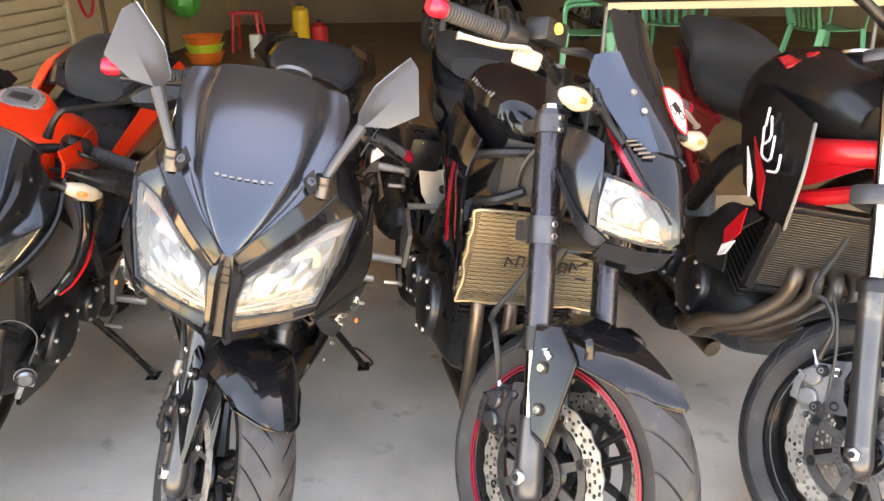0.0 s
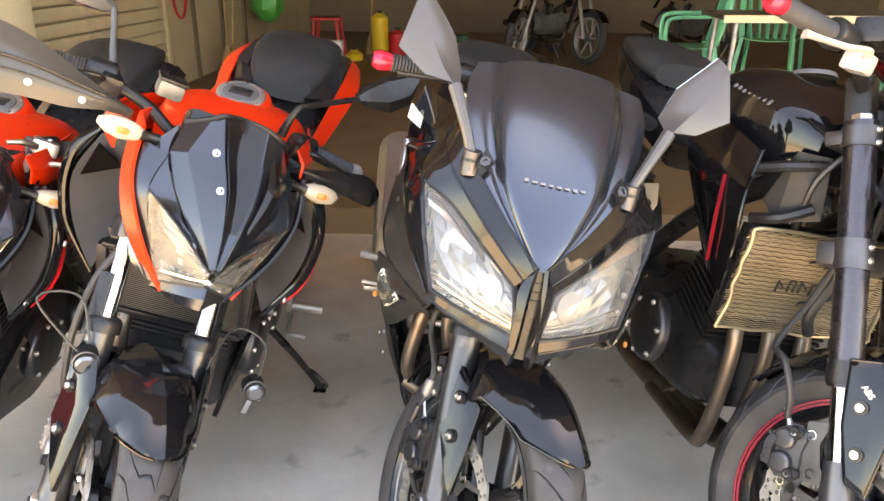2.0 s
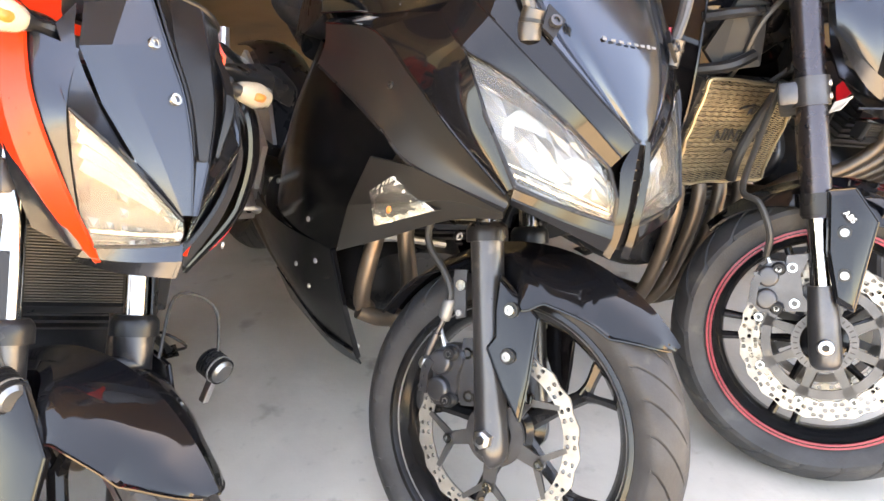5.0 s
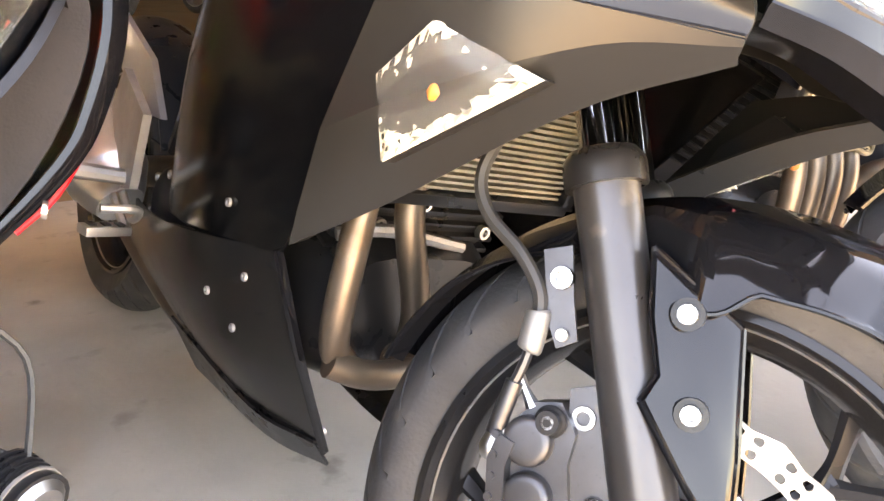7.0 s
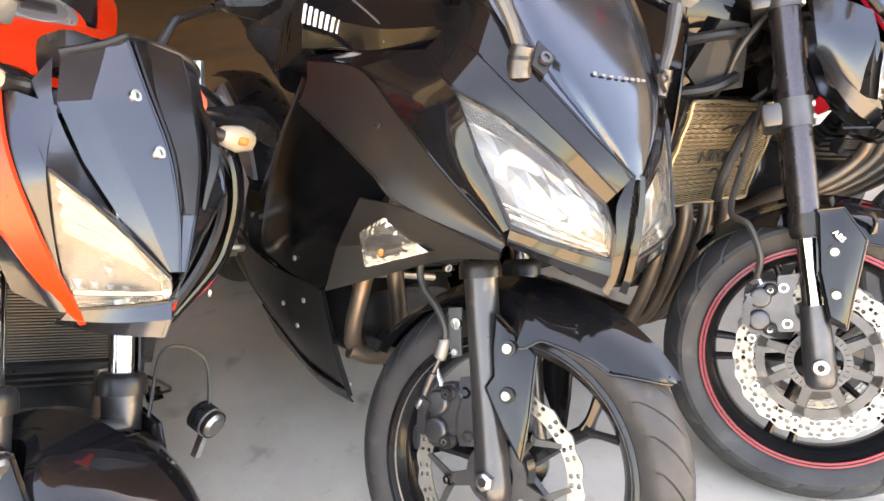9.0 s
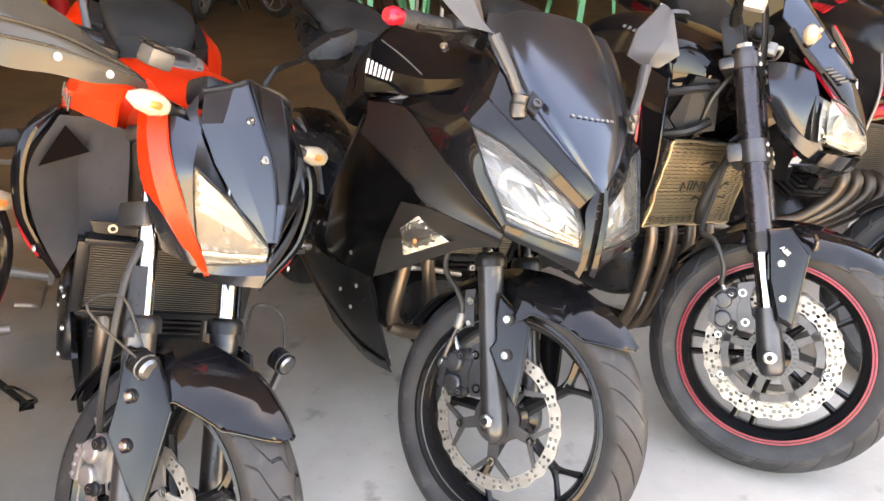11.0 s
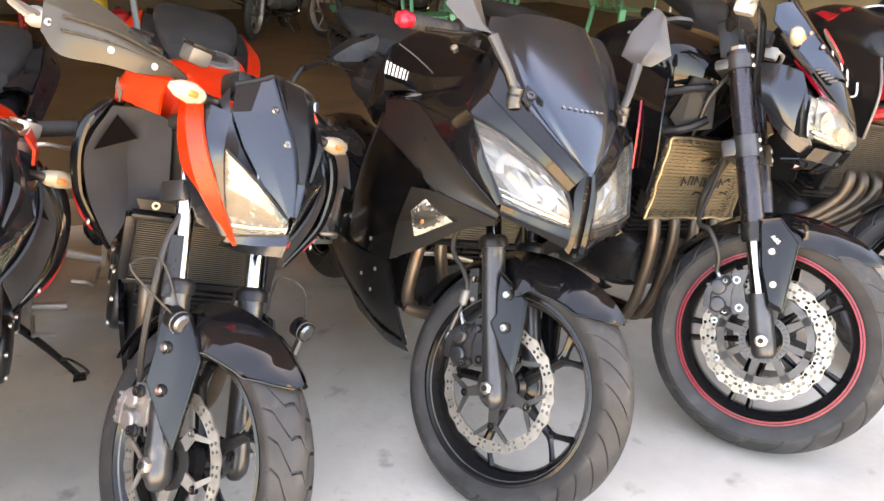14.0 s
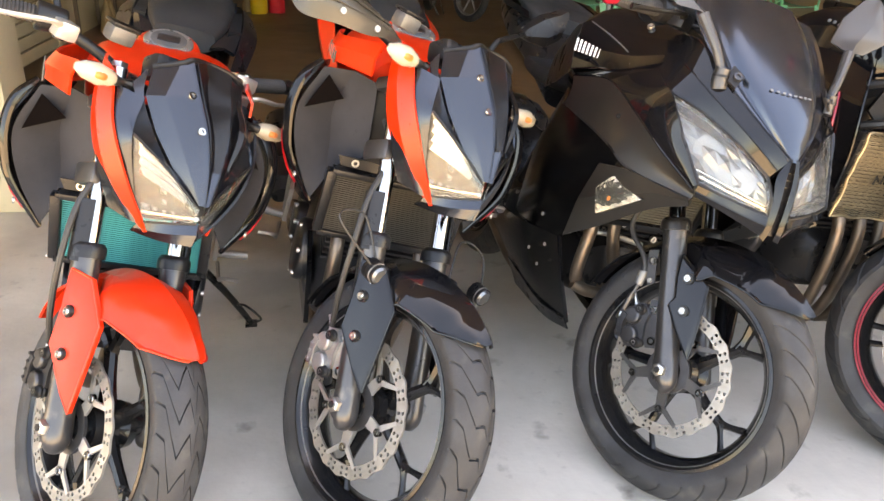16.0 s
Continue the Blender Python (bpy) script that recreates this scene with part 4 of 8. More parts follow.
# screen
rows = []
for cx, cz, hw, ex, ez in ((0.088, 0.822, 0.012, 0.087, 0.824), (0.064, 0.868, 0.068, 0.034, 0.878), (0.016, 0.93, 0.122, -0.035, 0.935), (-0.055, 1.0, 0.152, -0.105, 0.992), (-0.125, 1.062, 0.162, -0.165, 1.043), (-0.185, 1.106, 0.15, -0.2, 1.08)):
    row = []
    for f in (-1, -0.86, -0.72, -0.58, -0.3, 0, 0.3, 0.58, 0.72, 0.86, 1):
        k = abs(f) ** 2.2
        dent = 0.017 * max(0, 1 - abs(abs(f) - 0.76) / 0.14) * min(1, hw / 0.12)
        row.append(V(cx + (ex - cx) * k - dent, f * hw, cz + (ez - cz) * k - dent * 0.6))
    rows.append(row)
screen = N.add("windscreen", sheet(rows, 0.004, 5, 3), SCREEN, label="dark smoked windscreen", angle=60)
for k in range(8):
    y = -0.047 + 0.0134 * k
    N.add("maker_mark", block((0.0015, 0.0085 if k % 3 else 0.007, 0.006 if k in (0, 6) else 0.004), (0.0108 - 2.8 * y * y, y, 0.9405), 0.0008, (0, -38, 0)), GREY_MARK, screen)

# lamps, nose and the panels round them; right-hand shapes
def lens_rows(inset=0.0, shrink=0.0):
    r = [[(0.101, -0.022, 0.712), (0.094, -0.025, 0.748), (0.070, -0.033, 0.781)],
         [(0.084, -0.071, 0.719), (0.069, -0.080, 0.775), (0.031, -0.092, 0.825)],
         [(0.065, -0.116, 0.727), (0.033, -0.131, 0.795), (-0.032, -0.150, 0.863)],
         [(0.042, -0.158, 0.737), (-0.020, -0.186, 0.81), (-0.082, -0.206, 0.885)]]
    c = V(0.03, -0.10, 0.79)
    return [[(Vector(p) - c) * (1 - shrink) + c - V(inset, -inset * 0.6, inset * 0.3) for p in q] for q in r]


def seam(line, r=0.0018):
    """A thin rounded panel edge."""
    return tube(line, r, max(2, 8 * (len(line) - 1)), 6)


for side in (-1, 1):
    def flip(bm):
        return bm_flip(bm) if side > 0 else bm
    lamp = N.add("headlight", flip(sheet(lens_rows(0.038, 0.0), 0.02, 3, 3)), BLACK_SATIN, label="large slanted twin headlight with a clear lens")
    N.add("reflector", flip(facets(lens_rows(0.022, 0.05), 6, 5, 0.009, 2)), REFLECTOR, lamp, smooth=False)
    for at, r in (((0.055, -0.072, 0.758), 0.027), ((-0.002, -0.132, 0.80), 0.030)):
        at = Vector(at)
        d = V(0.8, -0.5, 0.25).normalized()
        N.add("bulb_bowl", flip(tube([at - d * 0.03, at - d * 0.008, at - d * 0.006, at - d * 0.022, at - d * 0.028], [r * 0.8, r, r * 0.95, r * 0.6, r * 0.25], 24, 26)), REFLECTOR, lamp, "round lamp bowl")
        N.add("bulb", flip(tube([at - d * 0.026, at - d * 0.01, at - d * 0.006], [0.006, 0.006, 0.003], 6, 14)), GLASS, lamp)
    rim = lens_rows(0.008, 0.05)
    for f, w in ((0.12, 0.007), (0.3, 0.0035)):
        N.add("reflector_step", flip(tube([Vector(q[0]).lerp(Vector(q[1]), f) for q in rim], w, 18, 8, flat=0.45)), CHROME, lamp)
    N.add("reflector_step", flip(sheet([[Vector(q[1]).lerp(Vector(q[2]), 0.55), Vector(q[1]).lerp(Vector(q[2]), 0.9) - V(0.012, 0, 0)] for q in rim[1:]], 0.002, 4, 2)), CHROME, lamp)
    bez = lens_rows(-0.002, -0.012)
    ring = [r[0] for r in bez] + [bez[3][1]] + [r[2] for r in reversed(bez)] + [bez[0][1], bez[0][0]]
    bm = bmesh.new()
    for a, c in zip(ring, ring[1:]):
        tube([a, c], 0.0036, 2, 8, bm)
    N.add("lamp_rim", flip(bm), BLACK_SATIN, lamp, "black lamp surround")
    lens = N.add("lens", flip(sheet(lens_rows(-0.002, 0.0), 0.002, 4, 4)), GLASS, lamp, "clear plastic lens")
    lens.visible_shadow = False
    low = [r[0] for r in lens_rows(-0.004, -0.02)]
    N.add("chin", flip(sheet([[low[0], (0.112, -0.026, 0.694), (0.106, -0.024, 0.670), (0.07, -0.02, 0.668)], [low[1], (0.090, -0.078, 0.703), (0.083, -0.072, 0.686), (0.05, -0.065, 0.684)], [low[2], (0.070, -0.124, 0.713), (0.062, -0.118, 0.70), (0.03, -0.105, 0.698)], [low[3], (0.044, -0.160, 0.720), (0.036, -0.152, 0.708), (0.0, -0.135, 0.704)]], 0.004, 4, 2, True, False)), BLACK_GLOSS, label="gloss black chin below the lamps", angle=18)
    N.add("chin_lip", flip(seam([(0.112, -0.026, 0.694), (0.090, -0.078, 0.703), (0.070, -0.124, 0.713), (0.044, -0.160, 0.720)])), BLACK_GLOSS)
    low = [r[2] for r in lens_rows(-0.003, -0.025)] + [V(-0.176, -0.200, 0.920)]
    fold = [V(0.080, -0.024, 0.800), V(0.042, -0.082, 0.846), V(-0.018, -0.136, 0.892), V(-0.085, -0.176, 0.934), V(-0.165, -0.178, 0.955)]
    high = [V(0.088, -0.008, 0.826), V(0.036, -0.066, 0.874), V(-0.035, -0.122, 0.932), V(-0.105, -0.155, 0.988), V(-0.165, -0.16, 1.0)]
    brow = N.add("brow", flip(sheet([list(q) for q in zip(low, fold, high)], 0.004, 4, 3, True, False)), BLACK_GLOSS, label="gloss black panel between lamp and screen", angle=12)
    for line in (low, fold, high):
        N.add("edge", flip(seam(line)), BLACK_GLOSS, brow)
    # ridge beside the recess of the nose, and the lip that closes it below
    N.add("nose_ridge", flip(sheet([[(0.086, -0.004, 0.828), (0.090, -0.010, 0.826), (0.085, -0.016, 0.815)], [(0.096, -0.008, 0.785), (0.102, -0.014, 0.785), (0.090, -0.028, 0.785)], [(0.104, -0.008, 0.735), (0.112, -0.014, 0.735), (0.103, -0.024, 0.738)], [(0.108, -0.008, 0.690), (0.115, -0.015, 0.690), (0.108, -0.025, 0.694)], [(0.104, -0.010, 0.664), (0.112, -0.018, 0.662), (0.105, -0.026, 0.668)]], 0.003, 5, 2, True, False)), BLACK_GLOSS, label="gloss black ridge beside the nose recess", angle=14)
    # side: a gloss strip behind the lamp, then a broad satin plane below its crease
    outer = [r for r in lens_rows(-0.004, -0.025)[3]] + [V(-0.176, -0.201, 0.918)]
    crease = [V(0.034, -0.163, 0.722), V(-0.058, -0.207, 0.775), V(-0.158, -0.230, 0.823), V(-0.300, -0.236, 0.862)]
    strip = N.add("side_fairing", flip(sheet([list(q) for q in zip(outer, [a.lerp(c, 0.5) + V(0, -0.004, 0) for a, c in zip(outer, crease)], crease)], 0.004, 5, 3, True, True)), BLACK_GLOSS, label="gloss black side fairing behind the lamp", angle=14)
    N.add("edge", flip(seam(crease + [V(-0.475, -0.243, 0.838)], 0.0022)), BLACK_GLOSS, strip)
    under = [V(0.034, -0.158, 0.700), V(-0.108, -0.229, 0.708), V(-0.180, -0.252, 0.736), V(-0.300, -0.253, 0.752), V(-0.475, -0.246, 0.765)]
    upper = crease + [V(-0.475, -0.243, 0.838)]
    flank = N.add("fairing_flank", flip(sheet([[c, c.lerp(u, 0.5) + V(0, 0.006, 0), u] for c, u in zip(upper, under)], 0.004, 5, 4, True, True)), POD, label="satin black plane below the crease of the side fairing")
    N.add("edge", flip(seam(under, 0.0026)), BLACK_SATIN, flank)
    N.add("fairing_top", flip(sheet([[V(-0.176, -0.201, 0.918), V(-0.24, -0.222, 0.89), V(-0.300, -0.236, 0.862)], [V(-0.322, -0.216, 0.886), V(-0.34, -0.228, 0.872), V(-0.36, -0.238, 0.856)], [V(-0.475, -0.238, 0.846), V(-0.476, -0.24, 0.842), V(-0.477, -0.243, 0.838)]], 0.004, 4, 3)), BLACK_GLOSS, label="gloss black rear corner of the side fairing")
    N.add("panel_clip", flip(bolt((-0.205, -0.241, 0.80), (0.1, -1, 0.3), 0.006, 0.004)), BLACK_MATT)
    N.add("signal_pod", flip(sheet([[(-0.192, -0.252, 0.692), (-0.262, -0.238, 0.585), (-0.345, -0.205, 0.466), (-0.350, -0.185, 0.470)], [(-0.112, -0.228, 0.706), (-0.140, -0.228, 0.640), (-0.250, -0.176, 0.532), (-0.265, -0.155, 0.545)], [(-0.035, -0.194, 0.704), (-0.042, -0.192, 0.684), (-0.078, -0.165, 0.642), (-0.10, -0.14, 0.650)], [(0.036, -0.160, 0.700), (0.035, -0.159, 0.697), (0.030, -0.154, 0.690), (0.0, -0.13, 0.692)]], 0.004, 5, 3, True, False)), POD, label="satin black lower panel that carries the turn signal", angle=16)
    pts = [V(-0.194, -0.240, 0.640), V(-0.142, -0.238, 0.683), V(-0.070, -0.198, 0.660), V(-0.206, -0.213, 0.576)]
    pts = [q + V(0.003, -0.003, -0.004) for q in pts]
    mid = sum(pts, V(0, 0, 0)) / 4 + V(0.002, -0.006, 0)
    sig = N.add("turn_signal", flip(rings(bmesh.new(), [[p + V(-0.006, 0.022, 0) for p in pts], [p + V(-0.001, 0.003, 0) for p in pts], [p.lerp(mid, 0.06) + V(-0.001, 0.003, 0) for p in pts], [p.lerp(mid, 0.12) + V(-0.006, 0.014, 0) for p in pts]])), BLACK_MATT, label="flush diamond-shaped turn signal with a clear lens and amber bulb", angle=15)
    N.add("reflector", flip(facets([[pts[0], pts[0].lerp(pts[3], 0.5), pts[3]], [pts[1].lerp(pts[0], 0.1), mid + V(-0.006, 0.014, 0), pts[3].lerp(pts[2], 0.4)], [pts[1], pts[1].lerp(pts[2], 0.5), pts[2]]], 17, 9, 0.009, 8)), SIGNAL_BACK, sig, smooth=False)
    for k, (dx, dz, r) in enumerate(((-0.012, 0.012, 0.010), (0.028, -0.002, 0.006))):
        c = mid + V(dx, -0.004 - dx * 0.35, dz)
        N.add("bulb", flip(loft([(c + V(-r, 0, 0), 0.001, 0.001, 0.001), (c, r * 0.6, r, r), (c + V(r, 0, 0), 0.001, 0.001, 0.001)], 12)), AMBER, sig, "amber bulb")
    lens = N.add("lens", flip(rings(bmesh.new(), [[p + V(0.002, -0.003, 0) for p in pts], [p.lerp(mid, 0.4) + V(0.003, -0.008, 0) for p in pts]])), GLASS, sig, "clear plastic lens", angle=15)
    lens.visible_shadow = False
    N.add("inner_panel", flip(sheet([[(-0.17, -0.222, 0.715), (-0.28, -0.212, 0.575), (-0.388, -0.188, 0.440)], [(-0.33, -0.235, 0.775), (-0.45, -0.232, 0.59), (-0.53, -0.205, 0.415)], [(-0.47, -0.236, 0.80), (-0.585, -0.226, 0.61), (-0.66, -0.2, 0.405)], [(-0.53, -0.222, 0.80), (-0.655, -0.208, 0.61), (-0.715, -0.186, 0.40)], [(-0.55, -0.18, 0.80), (-0.675, -0.172, 0.61), (-0.73, -0.155, 0.40)]], 0.004, 5, 5)), DEEP_BLACK, label="gloss black middle fairing")
    N.add("belly_pan", flip(sheet([[(-0.390, -0.188, 0.442), (-0.384, -0.142, 0.32), (-0.384, -0.088, 0.200)], [(-0.56, -0.212, 0.412), (-0.55, -0.178, 0.295), (-0.54, -0.10, 0.165)], [(-0.74, -0.203, 0.385), (-0.74, -0.180, 0.29), (-0.74, -0.10, 0.17)], [(-0.97, -0.165, 0.37), (-0.97, -0.15, 0.28), (-0.95, -0.08, 0.2)]], 0.004, 6, 4)), BLACK_PAINT, label="black belly fairing")
    N.add("keel_panel", flip(sheet([[(-0.398, -0.094, 0.208), (-0.40, -0.07, 0.175)], [(-0.52, -0.122, 0.20), (-0.53, -0.085, 0.150)], [(-0.74, -0.150, 0.235), (-0.74, -0.10, 0.15)]], 0.004, 5, 3)), BLACK_SATIN, label="satin black keel of the belly fairing")
    N.add("belly_bolt", flip(bolt((-0.395, -0.097, 0.222), (0.3, -0.9, -0.3), 0.008, 0.006)), STEEL)
    for u in ((-0.43, -0.2, 0.40), (-0.47, -0.212, 0.47), (-0.50, -0.208, 0.36), (-0.46, -0.19, 0.33)):
        N.add("panel_clip", flip(bolt(Vector(u) + V(0, -0.004, 0), (0.1, -1, 0), 0.005, 0.003)), STEEL_DULL)
    N.add("tank_shroud", flip(sheet([[(-0.500, -0.243, 0.850), (-0.515, -0.243, 0.90), (-0.548, -0.225, 0.962), (-0.52, -0.195, 0.995)], [(-0.40, -0.222, 0.874), (-0.41, -0.218, 0.915), (-0.43, -0.196, 0.968), (-0.425, -0.165, 1.0)], [(-0.30, -0.205, 0.892), (-0.305, -0.196, 0.925), (-0.325, -0.165, 0.972), (-0.345, -0.135, 0.998)], [(-0.150, -0.152, 0.955), (-0.16, -0.148, 0.964), (-0.19, -0.132, 0.985), (-0.205, -0.11, 0.998)]], 0.005, 5, 3, True, False)), BLACK_GLOSS, label="gloss black panel between screen and tank", angle=14)
    N.add("shroud_groove", flip(tube([(-0.49, -0.23, 0.972), (-0.40, -0.212, 0.952), (-0.32, -0.194, 0.925), (-0.298, -0.2, 0.905)], 0.0016, 14, 5)), GREY_MARK)
    N.add("shroud_lip", flip(seam([(-0.500, -0.245, 0.850), (-0.40, -0.224, 0.874), (-0.30, -0.207, 0.892), (-0.15, -0.154, 0.955)])), BLACK_GLOSS)
    N.add("shroud_flank", flip(sheet([[(-0.502, -0.243, 0.850), (-0.517, -0.243, 0.90), (-0.55, -0.225, 0.962)], [(-0.62, -0.222, 0.80), (-0.64, -0.218, 0.88), (-0.66, -0.19, 0.945)], [(-0.78, -0.180, 0.76), (-0.80, -0.165, 0.85), (-0.83, -0.13, 0.9)]], 0.005, 4, 4)), BLACK_SATIN, label="black tank flank")
    N.add("belly_lip", flip(tube([(-0.391, -0.192, 0.442), (-0.385, -0.146, 0.32), (-0.385, -0.092, 0.200)], 0.004, 12, 6)), BLACK_GLOSS)
    N.add("screw", flip(bolt((-0.352, -0.150, 0.998), (0.2, -0.6, 0.7), 0.009, 0.006)), STEEL)
    # mirror
    base, elbow, head = V(-0.045, -0.136, 0.945), V(-0.10, -0.187, 1.045), V(-0.19, -0.262, 1.17)
    mr = N.add("mirror", flip(tube([base, base.lerp(elbow, 0.45) + V(0.006, 0.002, 0.0), elbow], [0.0085, 0.0095, 0.012], 14, 10)), MIRROR_GREY, label="grey angular rear-view mirror on a tapered stem")
    N.add("mount", flip(tube([base + V(0.004, 0.002, -0.03), base + V(0, 0, -0.012), base + V(0, 0, 0.012)], [0.016, 0.0165, 0.0155], 6, 16)), DARK_METAL, mr)
    N.add("mount_ring", flip(tube([base + V(0.001, 0, -0.008), base + V(0, 0, -0.003)], 0.0178, 2, 18)), BLACK_SATIN, mr)
    N.add("mount_plate", flip(slab([(-0.03, -0.128, 0.935), (-0.012, -0.118, 0.925), (-0.02, -0.10, 0.95), (-0.045, -0.115, 0.965)], (0.7, -0.3, 0.6), 0.006, 0.001)), BLACK_SATIN, mr)
    N.add("bolt", flip(bolt((-0.018, -0.116, 0.95), (0.75, -0.25, 0.6), 0.009, 0.007)), DARK_METAL, mr)
    tip, hi, lo = V(-0.215, -0.285, 1.205), V(-0.235, -0.205, 1.14), V(-0.125, -0.272, 1.10)
    loops = [[elbow + V(-0.004, 0.008, 0.004), elbow + V(0.008, 0, 0), elbow + V(0, -0.008, 0.004), elbow + V(-0.012, 0, 0)],
             [V(-0.155, -0.178, 1.060), V(-0.116, -0.210, 1.066), V(-0.118, -0.240, 1.050), V(-0.152, -0.215, 1.058)],
             [V(-0.172, -0.200, 1.115), V(-0.128, -0.246, 1.116), V(-0.124, -0.292, 1.084), V(-0.165, -0.250, 1.106)],
             [V(-0.184, -0.258, 1.180), V(-0.170, -0.264, 1.176), V(-0.160, -0.276, 1.164), V(-0.178, -0.264, 1.172)]]
    N.add("housing", flip(rings(bmesh.new(), loops)), MIRROR_GREY, mr, angle=50)
    N.add("mirror_glass", flip(rings(bmesh.new(), [[l[3] + V(-0.003, 0, 0), l[0] + V(-0.003, 0, 0)] for l in loops[1:]], closed=False, caps=False)), MIRROR, mr)

for side in (-1, 1):
    def on_panel(u, h):
        """A point on the panel beside the tank: u along it, h up it."""
        return V(-0.498 + 0.115 * u, side * (0.2445 - 0.043 * u), 0.884 + 0.008 * u + 0.05 * h) + V(-0.022 * h, -side * 0.002 * h, 0) + V(0.004, side * 0.005, 0.001)
    bars(N, [[on_panel(0.11 * k + 0.05, 0.8 - 0.05 * k), on_panel(0.11 * k, 0.2 - 0.02 * k)] for k in range(8)], 0.0034, WHITE_MARK, "model_mark", "white slanting model mark drawn as plain bars")

recess = N.add("nose_recess", sheet([[(0.080, -0.010, 0.822), (0.080, 0.010, 0.822)], [(0.088, -0.016, 0.775), (0.088, 0.016, 0.775)], [(0.096, -0.016, 0.72), (0.096, 0.016, 0.72)], [(0.100, -0.014, 0.672), (0.100, 0.014, 0.672)]], 0.004, 4, 2), BLACK_SATIN, label="dark recess in the nose between the lamps")
for k in range(3):
    N.add("recess_rib", block((0.004, 0.014, 0.003), (0.0855 + 0.0025 * k, 0, 0.80 - 0.014 * k), 0.001), BLACK_GLOSS, recess)

# cooler, engine, seat and tail
radiator(N, -0.315, 0.52, 0.74, 0.15, 14, FIN_TAN, BLACK_SATIN, 30, "dusty finned cooler behind the fork")
engine(N, 0.14, -0.58, 0, tint=BLACK_SATIN)
for y, low in ((-0.10, -0.128), (-0.04, -0.03)):
    N.add("exhaust_pipe", tube([(-0.45, y * 0.8, 0.60), (-0.37, y - 0.015, 0.57), (-0.345, y - 0.03, 0.50), (-0.34, low - 0.01, 0.40), (-0.35, low, 0.35), (-0.37, low * 0.8, 0.325), (-0.5, -0.06, 0.29)], 0.0165, 30, 14), HEADER, label="tan heat-stained exhaust pipe")
N.add("exhaust_pipe", tube([(-0.345, -0.135, 0.335), (-0.335, -0.09, 0.322), (-0.335, -0.03, 0.322), (-0.36, 0.02, 0.325)], 0.0165, 16, 14), HEADER, label="tan heat-stained cross pipe")
for k in range(5):
    N.add("engine_bolt", bolt((-0.395 - 0.01 * (k % 2), -0.11 + 0.05 * k, 0.44 + 0.03 * (k % 3)), (1, 0, 0), 0.009, 0.01), STEEL)
N.add("oil_line", tube([(-0.40, -0.12, 0.46), (-0.385, -0.06, 0.47), (-0.40, 0.06, 0.45)], 0.008, 12, 8), STEEL_DULL)
N.add("fuel_tank", loft([(V(-0.5, 0, 0.87), 0.10, 0.06, 0.06), (V(-0.56, 0, 0.89), 0.15, 0.11, 0.12), (V(-0.68, 0, 0.90), 0.165, 0.125, 0.14), (V(-0.84, 0, 0.86), 0.12, 0.09, 0.1), (V(-0.92, 0, 0.82), 0.07, 0.03, 0.04)], 28, 5, 2.6), BLACK_GLOSS, label="gloss black fuel tank")
N.add("tank_cap", tube([(-0.62, 0, 1.022), (-0.625, 0, 1.03)], 0.045, 2, 24), CAST)
N.add("dashboard", block((0.10, 0.2, 0.03), (-0.17, 0, 0.985), 0.01, (0, -35, 0)), BLACK_MATT)
N.add("seat", loft([(V(-0.84, 0, 0.80), 0.09, 0.03, 0.05), (V(-0.96, 0, 0.785), 0.14, 0.035, 0.05), (V(-1.12, 0, 0.80), 0.13, 0.04, 0.05), (V(-1.17, 0, 0.84), 0.1, 0.03, 0.05)], 24, 5, 2.8), SEAT, label="black vinyl rider's seat")
N.add("pillion_seat", loft([(V(-1.12, 0, 0.92), 0.10, 0.025, 0.03), (V(-1.22, 0, 0.945), 0.145, 0.04, 0.03), (V(-1.42, 0, 0.985), 0.125, 0.03, 0.03), (V(-1.5, 0, 0.97), 0.05, 0.015, 0.02)], 24, 5, 2.8), SEAT, label="black vinyl pillion seat")
N.add("tail", loft([(V(-0.95, 0, 0.74), 0.10, 0.05, 0.06), (V(-1.12, 0, 0.84), 0.14, 0.06, 0.07), (V(-1.3, 0, 0.90), 0.165, 0.045, 0.06), (V(-1.52, 0, 0.955), 0.12, 0.03, 0.04), (V(-1.62, 0, 0.965), 0.04, 0.012, 0.015)], 24, 5, 3.5), BLACK_SATIN, label="black tail section")
for s in (-1, 1):
    N.add("grab_rail", slab([(-1.16, s * 0.14, 0.93), (-1.26, s * 0.2, 0.955), (-1.44, s * 0.185, 0.995), (-1.56, s * 0.10, 1.0), (-1.52, s * 0.10, 1.0), (-1.42, s * 0.155, 0.992), (-1.28, s * 0.165, 0.962)], (0, s * 0.3, 1), 0.022, 0.004), BLACK_GLOSS, label="angular black grab rail")
    N.add("frame_rail", tube([(-0.40, s * 0.12, 0.80), (-0.65, s * 0.16, 0.66), (-0.85, s * 0.13, 0.46)], 0.02, 10, 10), BLACK_SATIN)
muffler(N, (-0.86, -0.205, 0.365), (-1.36, -0.26, 0.63), 0.066, ALLOY, ALLOY, "bare alloy muffler")
N.add("peg_hanger", slab([(-0.84, -0.165, 0.50), (-0.92, -0.175, 0.50), (-1.12, -0.185, 0.62), (-1.10, -0.18, 0.66), (-0.9, -0.17, 0.58)], (0, 1, 0), 0.010, 0.002), ALLOY, label="bare alloy footrest hanger")
footpeg(N, -0.84, 0.41, 0.205)
pedal = N.add("brake_pedal", tube([(-0.90, -0.215, 0.40), (-0.84, -0.218, 0.375), (-0.80, -0.212, 0.345)], 0.0075, 12, 8), STEEL_DULL)
N.add("pedal_pad", block((0.03, 0.065, 0.014), (-0.79, -0.243, 0.345), 0.003, (0, 0, 12)), ALLOY, pedal)
